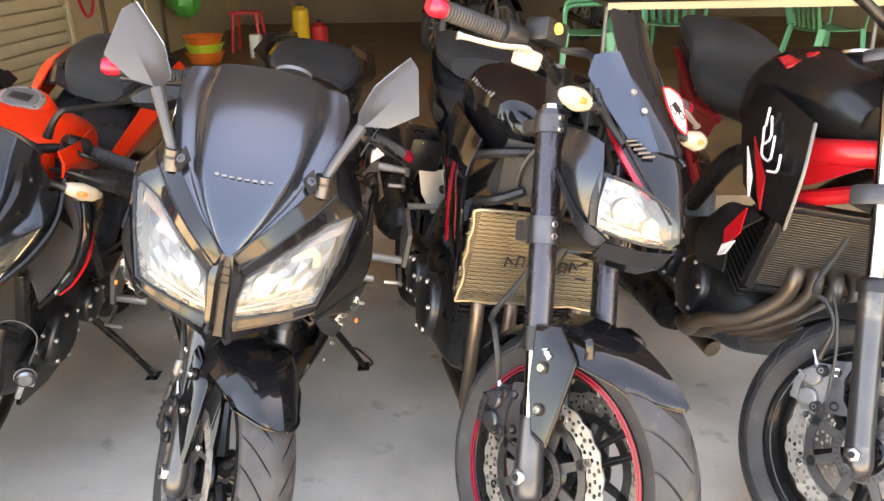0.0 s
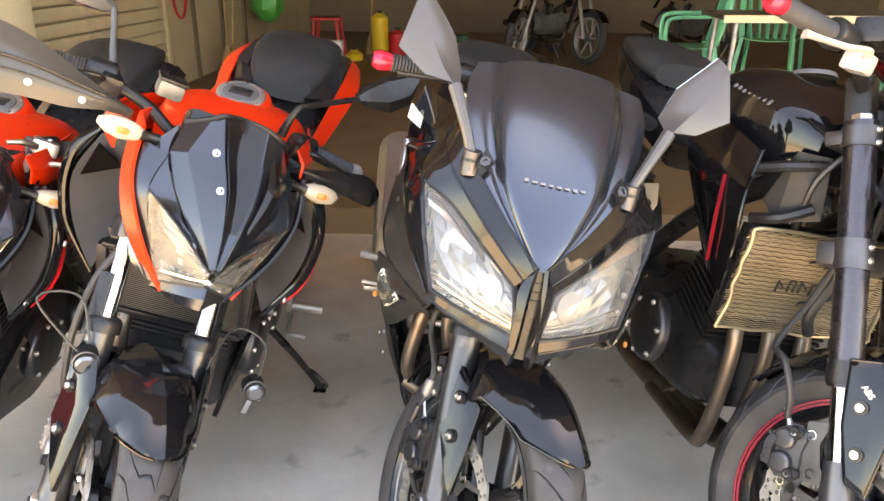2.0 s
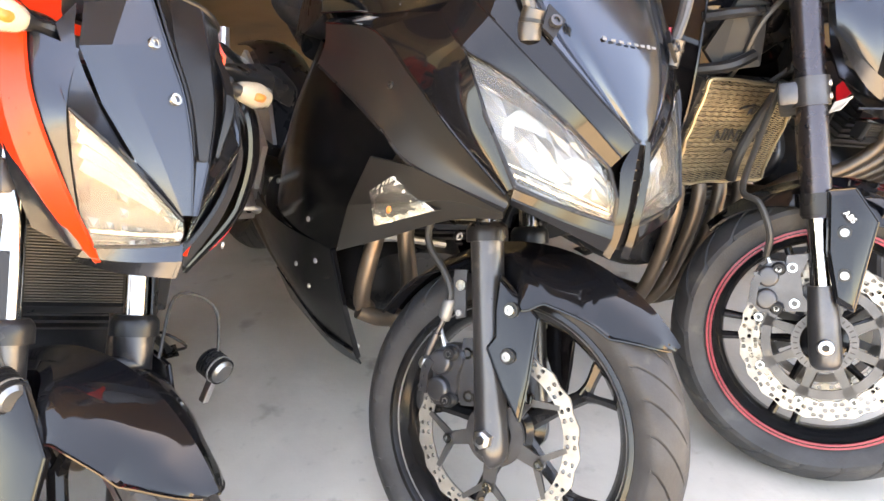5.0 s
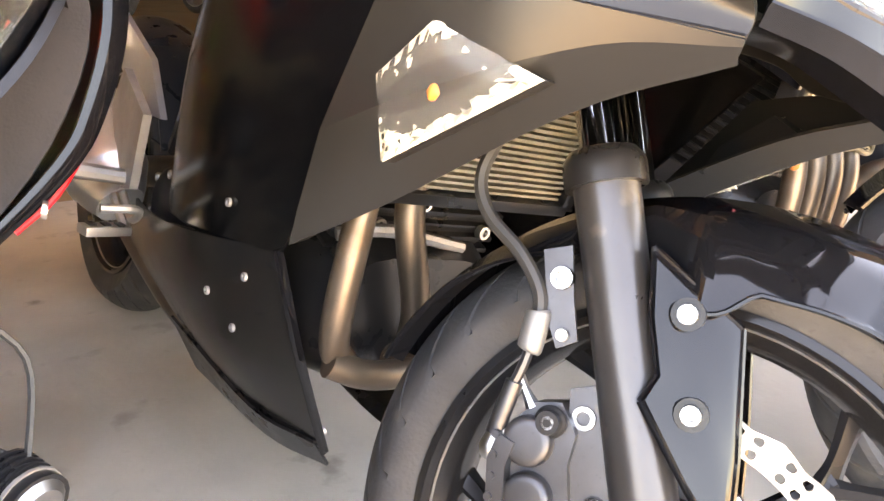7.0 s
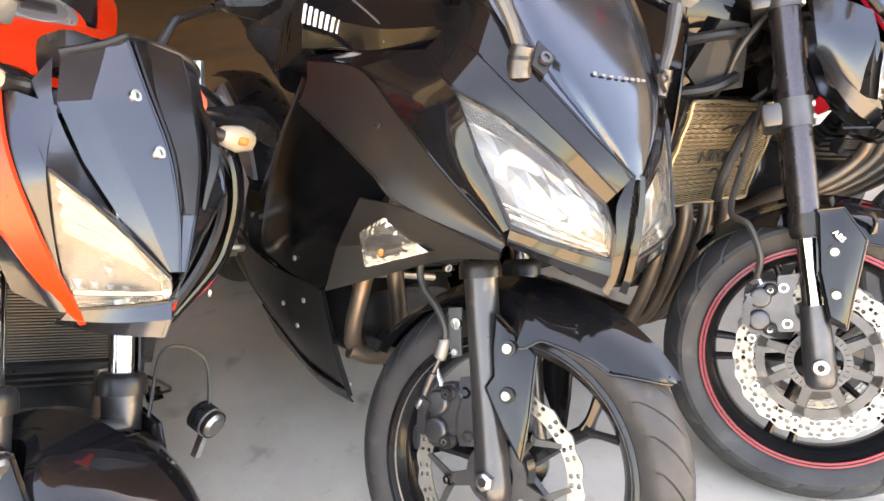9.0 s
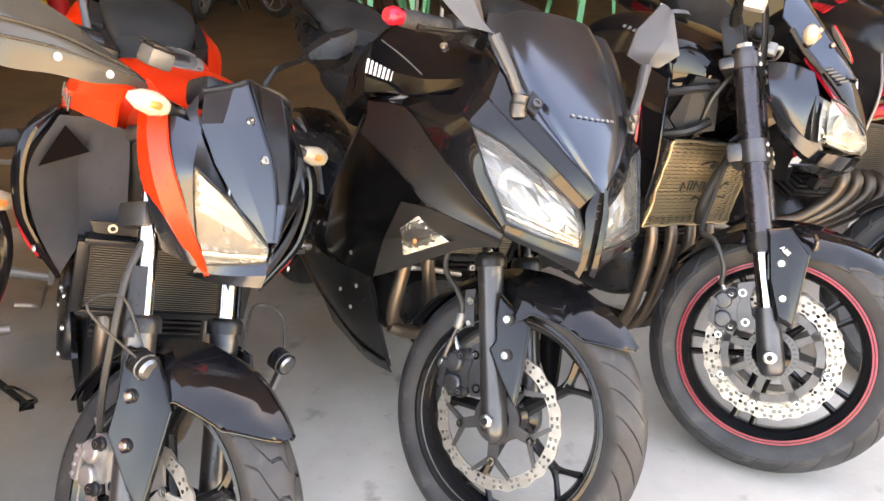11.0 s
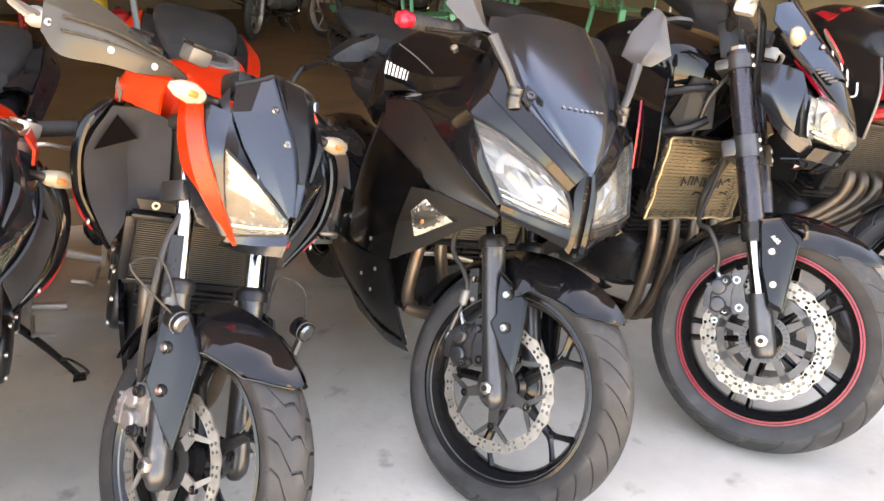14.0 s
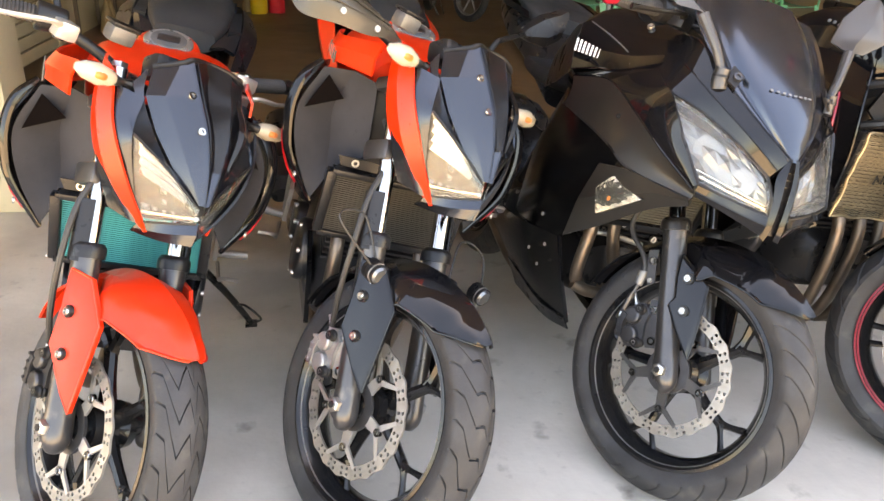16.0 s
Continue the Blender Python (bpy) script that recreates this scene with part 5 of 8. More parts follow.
for k in range(3):
    N.add("pad_slot", block((0.016, 0.010, 0.004), (-0.789, -0.262 + 0.019 * k, 0.353), 0.001, (0, 0, 12)), BLACK_MATT, pedal)
peg = N.add("rear_footpeg", tube([(-1.02, -0.185, 0.60), (-1.06, -0.20, 0.605), (-1.12, -0.225, 0.615)], [0.016, 0.013, 0.013], 10, 10), ALLOY, label="folded alloy pillion peg")
N.add("peg_grip", tube([(-1.12, -0.225, 0.60), (-1.13, -0.228, 0.64), (-1.145, -0.23, 0.70)], [0.020, 0.018, 0.015], 10, 10), ALLOY, peg)
N.add("peg_bolt", tube([(-1.06, -0.205, 0.565), (-1.085, -0.235, 0.565)], 0.014, 2, 12), STEEL, peg)
side_stand(N)
grip(N, N.leg(0.79, -0.215, -0.01), N.leg(0.78, -0.335, -0.045), RED_ANOD, lever=True, drop=0.03)
grip(N, N.leg(0.79, 0.215, -0.01), N.leg(0.78, 0.335, -0.045), RED_ANOD, lever=True, drop=0.03)
hose(N, [N.leg(0.77, -0.16, 0.03), N.leg(0.75, -0.08, 0.06), N.leg(0.60, -0.02, 0.05), N.leg(0.45, -0.02, -0.02)], 0.005)


# ---- the two orange and black naked machines ----
def naked(label, at, heading, lean, steer, guard_mat, core, hand_guards, lever_mat, guard_label, lamps, sag=0.0):
    b = Machine(label, at, heading, lean, steer, 0.293, 26, 0.11)
    wheel(b.ob, "front_wheel", b.S @ Matrix.Translation(b.axle), b.R, b.W, "y5", discs=(-1,), disc_r=0.145, groove=(30, 0.3, 0.15, 0.05 if hand_guards else 0.12), open_carrier="bare")
    swing_and_rear(b, 0.305, 0.14)
    fork(b, 0.095, 0.335, 0.70, shield=True)
    caliper(b, 0.088, -1, tint=STEEL_DULL if hand_guards else DARK_METAL)
    hose(b, [b.leg(0.15, -0.10, -0.078), b.leg(0.22, -0.125, -0.045), b.leg(0.32, -0.14, -0.01), b.leg(0.42, -0.13, 0.0), b.leg(0.52, -0.09, 0.0), b.leg(0.60, -0.08, -0.05)], 0.0065)
    fender(b, guard_mat, tip=58, rear=168, hw=0.078, label=guard_label)
    plate(b, guard_mat if guard_mat is ORANGE else BLACK_GLOSS, [(0.01, 0.30), (0.06, 0.285), (0.095, 0.20), (0.055, 0.035), (0.03, 0.07), (-0.012, 0.155), (0.002, 0.22)], 0.116, label="fork cover plate", bolts=((0.028, 0.22), (0.026, 0.14)))

    # head: cowl, lamp, blades; steered with the fork, and set a little to the left of it
    def head(name, bm, *a, **k):
        bm.transform(Matrix.Translation((0, 0.025, 0)))
        return b.add(name, bm, *a, steered=True, **k)
    cowl = [[(-0.244, -0.100, 0.994), (-0.222, -0.064, 1.022), (-0.216, -0.044, 1.038), (-0.236, 0.000, 1.038), (-0.222, 0.048, 1.038), (-0.222, 0.082, 1.024), (-0.250, 0.104, 1.002)],
            [(-0.202, -0.116, 0.948), (-0.180, -0.092, 0.964), (-0.164, -0.034, 0.988), (-0.186, -0.006, 0.984), (-0.170, 0.044, 0.986), (-0.176, 0.078, 0.974), (-0.204, 0.118, 0.950)],
            [(-0.160, -0.092, 0.896), (-0.136, -0.062, 0.908), (-0.118, -0.018, 0.936), (-0.136, 0.006, 0.930), (-0.126, 0.042, 0.928), (-0.136, 0.074, 0.910), (-0.164, 0.108, 0.896)],
            [(-0.114, -0.054, 0.846), (-0.094, -0.034, 0.856), (-0.082, -0.006, 0.874), (-0.090, 0.010, 0.868), (-0.086, 0.026, 0.870), (-0.096, 0.042, 0.858), (-0.118, 0.064, 0.846)],
            [(-0.070, -0.014, 0.802), (-0.060, -0.008, 0.806), (-0.054, 0.000, 0.810), (-0.056, 0.004, 0.808), (-0.054, 0.010, 0.810), (-0.060, 0.016, 0.806), (-0.072, 0.022, 0.802)]]
    screen = head("head_cowl", sheet(cowl, 0.004, 2, 2, False, False), GREY_MATT, label="blue-grey faceted head cowl", angle=8)
    for k in (2, 4):
        head("edge", tube([r[k] for r in cowl], 0.0016, 40, 6), GREY_MATT, screen)
    head("cowl_rim", tube([Vector(p) + V(-0.004, 0, 0.003) for p in cowl[0]], 0.005, 40, 8), BLACK_SATIN, screen, label="black top edge of the cowl")
    for p, d in (((-0.166, -0.048, 0.985), (0.8, -0.1, 0.6)), ((-0.120, -0.028, 0.934), (0.8, -0.1, 0.6)), ((-0.182, 0.090, 0.970), (0.7, 0.4, 0.5)), ((-0.140, 0.078, 0.911), (0.7, 0.4, 0.5))):
        head("screw", bolt(p, d, 0.008, 0.006), CHROME, screen)
    head("fly_blade", sheet([[(-0.205, 0.060, 1.006), (-0.200, 0.070, 1.004), (-0.205, 0.084, 0.994)], [(-0.136, 0.058, 0.956), (-0.130, 0.070, 0.952), (-0.142, 0.088, 0.940)], [(-0.094, 0.040, 0.880), (-0.092, 0.044, 0.878), (-0.096, 0.050, 0.872)]], 0.004, 4, 2, True, False), BLACK_PAINT, screen, label="raised dark fin on the cowl", angle=10)
    head("cowl_spine", sheet([[(-0.214, -0.036, 1.040), (-0.234, 0.000, 1.042), (-0.220, 0.042, 1.041)], [(-0.163, -0.028, 0.991), (-0.182, -0.006, 0.988), (-0.168, 0.038, 0.990)], [(-0.117, -0.013, 0.939), (-0.132, 0.006, 0.934), (-0.124, 0.037, 0.932)], [(-0.082, -0.003, 0.878), (-0.087, 0.010, 0.872), (-0.085, 0.022, 0.874)]], 0.003, 4, 3, True, False), BLACK_PAINT, screen, "black hollow between the ridges of the cowl")
    head("dash", block((0.06, 0.19, 0.05), (-0.275, 0, 0.992), 0.014, (0, -30, 0)), BLACK_SATIN, label="black dash behind the cowl")

    def lens_rows(inset, shrink):
        r = [[(-0.124, -0.072, 0.728), (-0.142, -0.106, 0.806), (-0.156, -0.134, 0.884)], [(-0.090, -0.032, 0.748), (-0.096, -0.052, 0.797), (-0.112, -0.072, 0.848)], [(-0.054, -0.002, 0.772), (-0.054, -0.003, 0.786), (-0.060, -0.006, 0.800)]]
        c = V(-0.09, -0.05, 0.80)
        return [[(Vector(p) - c) * (1 - shrink) + c + V(inset, -inset * 0.5, 0) for p in q] for q in r]
    for side in (-1, 1):
        def flip(bm):
            return bm_flip(bm) if side > 0 else bm
        lamp = head("headlight", flip(sheet(lens_rows(-0.036, 0.0), 0.02, 4, 4)), BLACK_SATIN, label="angular headlight with a clear lens")
        head("reflector", flip(facets(lens_rows(-0.02, 0.08), 6, 5, 0.009, 4)), REFLECTOR, lamp, smooth=False)
        # Made-up chrome strips, added so that the lamp sparkles with reflected sky.
        for k in range(4):
            q = [Vector(r[1]).lerp(Vector(r[2]), 0.12 + 0.24 * k) for r in lens_rows(-0.014, 0.1)]
            head("reflector_step", flip(sheet([[q[0], q[0] + V(0.004, -0.002, 0.016)], [q[1], q[1] + V(0.004, -0.002, 0.014)], [q[1].lerp(q[2], 0.6), q[1].lerp(q[2], 0.6) + V(0.003, -0.001, 0.008)]], 0.0015, 3, 1)), CHROME, lamp)
        lo = [Vector(r[0]).lerp(Vector(r[1]), 0.16) for r in lens_rows(-0.009, 0.06)]
        head("lamp_sill", flip(tube(lo, 0.0075, 12, 8, flat=0.6)), CHROME, lamp, "bright lower reflector bar")
        lens = head("lens", flip(sheet(lens_rows(0.002, 0.0), 0.002, 5, 5)), GLASS, lamp, "clear plastic lens")
        lens.visible_shadow = False
        for k, w in ((0, 0.0025), (2, 0.002)):
            head("lamp_rim", flip(tube(edge_of(lens_rows(0.003, 0.0), k), w, 12, 6)), BLACK_SATIN, lamp)
        head("lamp_surround", flip(sheet([[(-0.124, -0.074, 0.725), (-0.143, -0.109, 0.806), (-0.157, -0.137, 0.886), (-0.196, -0.118, 0.945)], [(-0.128, -0.085, 0.722), (-0.165, -0.138, 0.79), (-0.195, -0.162, 0.872), (-0.225, -0.158, 0.945)], [(-0.18, -0.11, 0.722), (-0.215, -0.145, 0.79), (-0.255, -0.16, 0.868), (-0.30, -0.145, 0.93)]], 0.004, 4, 4)), GREY_MATT, label="grey lamp surround")
        head("orange_blade", flip(sheet([[(-0.335, -0.150, 0.975), (-0.29, -0.172, 0.975), (-0.248, -0.166, 0.965)], [(-0.285, -0.165, 0.89), (-0.235, -0.18, 0.895), (-0.188, -0.167, 0.89)], [(-0.235, -0.150, 0.810), (-0.185, -0.160, 0.818), (-0.146, -0.138, 0.822)], [(-0.175, -0.112, 0.752), (-0.148, -0.116, 0.758), (-0.122, -0.098, 0.762)], [(-0.116, -0.058, 0.708), (-0.114, -0.060, 0.71), (-0.110, -0.056, 0.713)]], 0.006, 5, 4, True, False)), ORANGE if side < 0 else BLACK_PAINT, label="red-orange blade beside the lamp" if side < 0 else "black blade beside the lamp with an orange edge", angle=14)
        if side > 0:
            head("blade_stripe", flip(tube([(-0.25, -0.160, 0.903), (-0.235, -0.164, 0.874), (-0.215, -0.162, 0.843), (-0.17, -0.128, 0.785), (-0.115, -0.076, 0.727)], 0.0034, 24, 6)), ORANGE, label="thin orange edge stripe")
            for k in range(3):
                head("red_slash", flip(tube([(-0.40 - 0.03 * k, -0.262 - 0.003 * k, 0.80 - 0.02 * k), (-0.44 - 0.03 * k, -0.262, 0.74 - 0.02 * k), (-0.455 - 0.03 * k, -0.25, 0.69 - 0.02 * k)], 0.0028, 10, 5)), RED, label="red slash mark")
        head("lamp_brow", flip(sheet([[(-0.248, -0.106, 0.990), (-0.228, -0.135, 0.960)], [(-0.204, -0.118, 0.946), (-0.198, -0.132, 0.934)], [(-0.163, -0.094, 0.894), (-0.159, -0.138, 0.888)], [(-0.117, -0.056, 0.844), (-0.113, -0.076, 0.851)], [(-0.073, -0.016, 0.800), (-0.062, -0.008, 0.802)]], 0.004, 4, 2)), GREY_MATT, label="grey brow between lamp and cowl")
        head("chin", flip(sheet([[(-0.050, 0.0, 0.772), (-0.040, 0.0, 0.752), (-0.040, 0.0, 0.728)], [(-0.088, -0.034, 0.745), (-0.086, -0.036, 0.726), (-0.098, -0.032, 0.704)], [(-0.124, -0.074, 0.725), (-0.128, -0.076, 0.710), (-0.150, -0.066, 0.694)]], 0.004, 4, 3, True, False)), GREY_MATT, label="grey chin below the lamp", angle=15)
        indicator(b, V(-0.235, side * 0.135 + 0.025, 0.95), (0.1, side, 0.03), 0.043, True, 0.034)

    # fuel tank, air scoops and the seat
    b.add("fuel_tank", loft([(V(-0.41, 0, 0.88), 0.10, 0.06, 0.08), (V(-0.48, 0, 0.90), 0.15, 0.075, 0.12), (V(-0.6, 0, 0.90), 0.165, 0.088, 0.13), (V(-0.76, 0, 0.87), 0.13, 0.07, 0.11), (V(-0.86, 0, 0.82), 0.08, 0.04, 0.06)], 28, 5, 3.0), ORANGE, label="red-orange fuel tank")
    c, n = V(-0.593, 0, 0.998), V(math.sin(radians(19)), 0, math.cos(radians(19)))
    w = V(n.z, 0, -n.x)
    b.add("filler_boss", tube([c - n * 0.05, c - n * 0.012, c - n * 0.004], [0.085, 0.070, 0.060], 10, 32), ORANGE)
    cap = b.add("tank_cap", tube([c - n * 0.006, c, c + n * 0.002], [0.056, 0.056, 0.050], 6, 32), STEEL_DULL, label="round bare metal filler cap")
    b.add("cap_lid", tube([c + n * 0.001, c + n * 0.005, c + n * 0.006], [0.041, 0.041, 0.036], 6, 28), CAST, cap)
    b.add("cap_flap", block((0.03, 0.05, 0.003), c + n * 0.007, 0.001, (0, 19, 0)), DARK_METAL, cap)
    for k in range(6):
        a = k * math.pi / 3
        b.add("cap_bolt", bolt(c + w * 0.049 * math.cos(a) + V(0, 0.049 * math.sin(a), 0) + n * 0.003, n, 0.004, 0.003), CHROME, cap)
    for side in (-1, 1):
        def flip(bm):
            return bm_flip(bm) if side > 0 else bm
        nose = [] if side > 0 else [[(-0.25, -0.124, 0.985), (-0.24, -0.136, 0.955), (-0.235, -0.136, 0.918)]]
        b.add("tank_wing", flip(sheet([[(-0.62, -0.165, 0.955), (-0.63, -0.182, 0.905), (-0.62, -0.185, 0.86)], [(-0.48, -0.19, 0.965), (-0.47, -0.208, 0.925), (-0.46, -0.206, 0.885)], [(-0.37, -0.19, 0.968), (-0.362, -0.208, 0.942), (-0.36, -0.207, 0.912)]] + nose, 0.005, 4, 3, True, False)), ORANGE, label="red-orange tank wing", angle=12)
        bars(b, [[(-0.385 + 0.014 * k, -0.212 + 0.003 * k, 0.95 - 0.005 * k), (-0.38 + 0.014 * k, -0.213 + 0.003 * k, 0.925 - 0.005 * k)] for k in range(4)], 0.0022, FIN_DARK, "wing_mark", "small dark mark drawn as strokes") if side < 0 else None
        b.add("air_scoop", flip(sheet([[(-0.58, -0.19, 0.865), (-0.46, -0.21, 0.895), (-0.385, -0.225, 0.898)], [(-0.57, -0.225, 0.79), (-0.44, -0.262, 0.81), (-0.352, -0.272, 0.80)], [(-0.52, -0.225, 0.70), (-0.40, -0.25, 0.70), (-0.335, -0.25, 0.69)], [(-0.42, -0.20, 0.635), (-0.365, -0.205, 0.61), (-0.325, -0.188, 0.60)]], 0.005, 5, 4)), BLACK_PAINT, label="dark gloss air scoop beside the tank")
        b.add("scoop_rim", flip(tube([(-0.385, -0.222, 0.902), (-0.362, -0.258, 0.862), (-0.348, -0.272, 0.80), (-0.338, -0.266, 0.735), (-0.33, -0.248, 0.685), (-0.322, -0.188, 0.598)], [0.008, 0.012, 0.013, 0.012, 0.010, 0.006], 26, 8, flat=0.55)), BLACK_GLOSS, label="gloss rim of the scoop")
        b.add("scoop_face", flip(sheet([[(-0.375, -0.215, 0.892), (-0.362, -0.15, 0.90), (-0.33, -0.10, 0.89)], [(-0.348, -0.255, 0.80), (-0.385, -0.175, 0.81), (-0.325, -0.092, 0.80)], [(-0.333, -0.238, 0.70), (-0.372, -0.165, 0.72), (-0.32, -0.092, 0.728)], [(-0.322, -0.188, 0.604), (-0.33, -0.165, 0.655), (-0.322, -0.14, 0.705)]], 0.004, 4, 4, True, False)), GREY_SCOOP, label="grey inner face of the scoop", angle=20)
        # Solid black triangle in place of a shaded hole.
        b.add("scoop_opening", flip(slab([(-0.345, -0.205, 0.882), (-0.35, -0.24, 0.80), (-0.362, -0.16, 0.835)], (1, 0.1, 0.2), 0.004, 0)), OPENING_SHADE, label="black triangle painted as the shade of an opening")
        for d in (0.0, 0.009):
            b.add("scoop_stripe", flip(tube([(-0.37 - d, -0.276, 0.79), (-0.36 - d, -0.272, 0.72), (-0.345 - d, -0.252, 0.665), (-0.34 - d, -0.225, 0.63)], 0.0028, 14, 6)), RED, label="red pinstripe")
        b.add("scoop_screw", flip(bolt((-0.30, -0.237, 0.66), (0.2, -1, 0), 0.007, 0.004)), STEEL)
        b.add("frame_rail", flip(tube([(-0.38, -0.10, 0.82), (-0.6, -0.165, 0.66), (-0.82, -0.14, 0.45)], 0.022, 12, 10)), BLACK_SATIN)
        b.add("seat_cowl", flip(sheet([[(-0.86, -0.13, 0.81), (-0.865, -0.145, 0.775), (-0.87, -0.135, 0.735)], [(-1.02, -0.150, 0.915), (-1.025, -0.182, 0.875), (-1.03, -0.160, 0.81)], [(-1.18, -0.160, 0.990), (-1.19, -0.205, 0.955), (-1.2, -0.178, 0.88)], [(-1.37, -0.150, 1.018), (-1.38, -0.180, 0.99), (-1.38, -0.145, 0.95)]], 0.005, 4, 3, True, False)), ORANGE if hand_guards else BLACK_SATIN, label="angular tail side panel", angle=15)
        b.add("grab_handle", flip(sheet([[(-1.03, -0.075, 0.93), (-1.05, -0.115, 0.935), (-1.06, -0.148, 0.92)], [(-1.14, -0.115, 0.985), (-1.15, -0.145, 0.985), (-1.16, -0.172, 0.97)], [(-1.32, -0.11, 1.03), (-1.33, -0.14, 1.028), (-1.36, -0.15, 1.015)]], 0.012, 3, 2, True, False)), GREY_MATT, label="grey angular grab handle", angle=12)
        b.add("handle_recess", flip(slab([(-1.10, -0.118, 0.972), (-1.13, -0.155, 0.972), (-1.27, -0.148, 1.012), (-1.22, -0.125, 1.012)], (0.3, 0.1, 1), 0.012, 0.002)), BLACK_MATT)
        b.add("lower_cover", flip(slab([(-0.45, -0.15, 0.48), (-0.37, -0.14, 0.40), (-0.42, -0.11, 0.24), (-0.6, -0.10, 0.2), (-0.72, -0.12, 0.26), (-0.55, -0.14, 0.36)], (0, 1, 0.1), 0.012, 0.003)), BLACK_GLOSS, label="gloss black engine cover")
    b.add("seat", loft([(V(-0.82, 0, 0.825), 0.10, 0.03, 0.05), (V(-0.94, 0, 0.80), 0.15, 0.035, 0.05), (V(-1.08, 0, 0.83), 0.13, 0.04, 0.05), (V(-1.13, 0, 0.88), 0.11, 0.03, 0.05)], 24, 5, 2.8), SEAT, label="black vinyl rider's seat")
    b.add("pillion_seat", loft([(V(-1.05, 0, 0.945), 0.085, 0.025, 0.04), (V(-1.12, 0, 0.985), 0.115, 0.035, 0.04), (V(-1.25, 0, 1.015), 0.125, 0.04, 0.04), (V(-1.40, 0, 1.03), 0.10, 0.025, 0.03), (V(-1.46, 0, 1.025), 0.06, 0.012, 0.02)], 24, 5, 3.6), SEAT, label="black vinyl pillion seat")
    b.add("tail", loft([(V(-0.9, 0, 0.74), 0.10, 0.05, 0.05), (V(-1.1, 0, 0.84), 0.13, 0.06, 0.06), (V(-1.3, 0, 0.93), 0.12, 0.04, 0.05), (V(-1.5, 0, 0.96), 0.06, 0.02, 0.03)], 22, 4, 3.5), BLACK_SATIN)
    radiator(b, -0.312, 0.535, 0.69, 0.155, 8, core, BLACK_SATIN, 30, "finned cooler between the fork legs")
    b.add("cooler_bracket", slab([(-0.30, -0.15, 0.725), (-0.30, 0.0, 0.725), (-0.30, -0.02, 0.70), (-0.30, -0.14, 0.703)], (1, 0, 0.1), 0.008, 0.002), BLACK_SATIN)
    for y in (-0.11, -0.04):
        b.add("bracket_bolt", bolt((-0.294, y, 0.714), (1, 0, 0.1), 0.009, 0.008), STEEL)
    b.add("air_box", block((0.10, 0.20, 0.16), (-0.40, 0, 0.80), 0.02), BLACK_MATT, label="black air box behind the steering head")
    engine(b, 0.14, -0.55, 2, tint=DARK_METAL)
    muffler(b, (-1.02, -0.19, 0.36), (-1.45, -0.22, 0.50), 0.055)
    footpeg(b, -0.88, 0.35, 0.18)
    side_stand(b)

    # handlebar and what it carries
    b.add("handlebar", tube([b.leg(0.80, -0.22, -0.06), b.leg(0.765, -0.12, -0.04), b.leg(0.725, -0.05, -0.03), b.leg(0.725, 0.05, -0.03), b.leg(0.765, 0.12, -0.04), b.leg(0.80, 0.22, -0.06)], 0.0115, 30, 12), BLACK_SATIN, steered=True)
    for s in (-1, 1):
        b.add("bar_clamp", block((0.05, 0.03, 0.045), b.leg(0.72, s * 0.05, -0.03), 0.006), BLACK_SATIN, steered=True)
        if s > 0 and not hand_guards:
            grip(b, b.leg(0.812, 0.225, -0.03), b.leg(0.843, 0.335, -0.037), BLACK_SATIN, lever=True, lever_mat=lever_mat, drop=0.05)
            perch = b.add("lever_perch", block((0.05, 0.055, 0.034), b.leg(0.806, 0.20, -0.01), 0.008, (0, -10, -8)), ALLOY, label="bare cast clutch lever perch", steered=True)
            b.add("perch_clamp", tube([b.leg(0.80, 0.165, -0.03), b.leg(0.806, 0.19, -0.03)], 0.02, 2, 16), CAST, perch, steered=True)
            b.add("cable_adjuster", tube([b.leg(0.80, 0.18, 0.01), b.leg(0.80, 0.15, 0.02), b.leg(0.79, 0.12, 0.022)], [0.009, 0.007, 0.005], 8, 10), STEEL, perch, steered=True)
            b.add("bolt", bolt(b.leg(0.825, 0.205, 0.0), (0, 0, 1), 0.007, 0.006), CHROME, perch, steered=True)
        else:
            grip(b, b.leg(0.80, s * 0.235, -0.06), b.leg(0.795, s * 0.36, -0.095), SILVER, lever=True, lever_mat=lever_mat, drop=0.025)
        if hand_guards:
            def P(al, y, ah):
                return b.leg(al, s * y, ah)
            k = 1.0 if s < 0 else 0.55
            pts = [[(0.800, 0.432, 0.030), (0.757, 0.442, 0.052), (0.716, 0.440, 0.050)], [(0.806, 0.392, 0.046), (0.742, 0.408, 0.072), (0.684, 0.41, 0.062)], [(0.79, 0.322, 0.055), (0.738, 0.33, 0.08), (0.692, 0.335, 0.072)], [(0.768, 0.265, 0.055), (0.732, 0.27, 0.08), (0.698, 0.27, 0.072)], [(0.75, 0.21, 0.055), (0.734, 0.212, 0.074), (0.714, 0.21, 0.066)], [(0.735, 0.16, 0.045), (0.728, 0.16, 0.052), (0.72, 0.16, 0.045)]]
            g = b.add("hand_guard", sheet([[P(0.73 + (al - 0.73) * k, 0.16 + (y - 0.16) * (0.8 if s > 0 else 1), ah - (0.02 if s > 0 else 0)) for al, y, ah in r] for r in pts], 0.004, 5, 4), SMOKED if s < 0 else BLACK_SATIN, label="smoked plastic hand guard", steered=True)
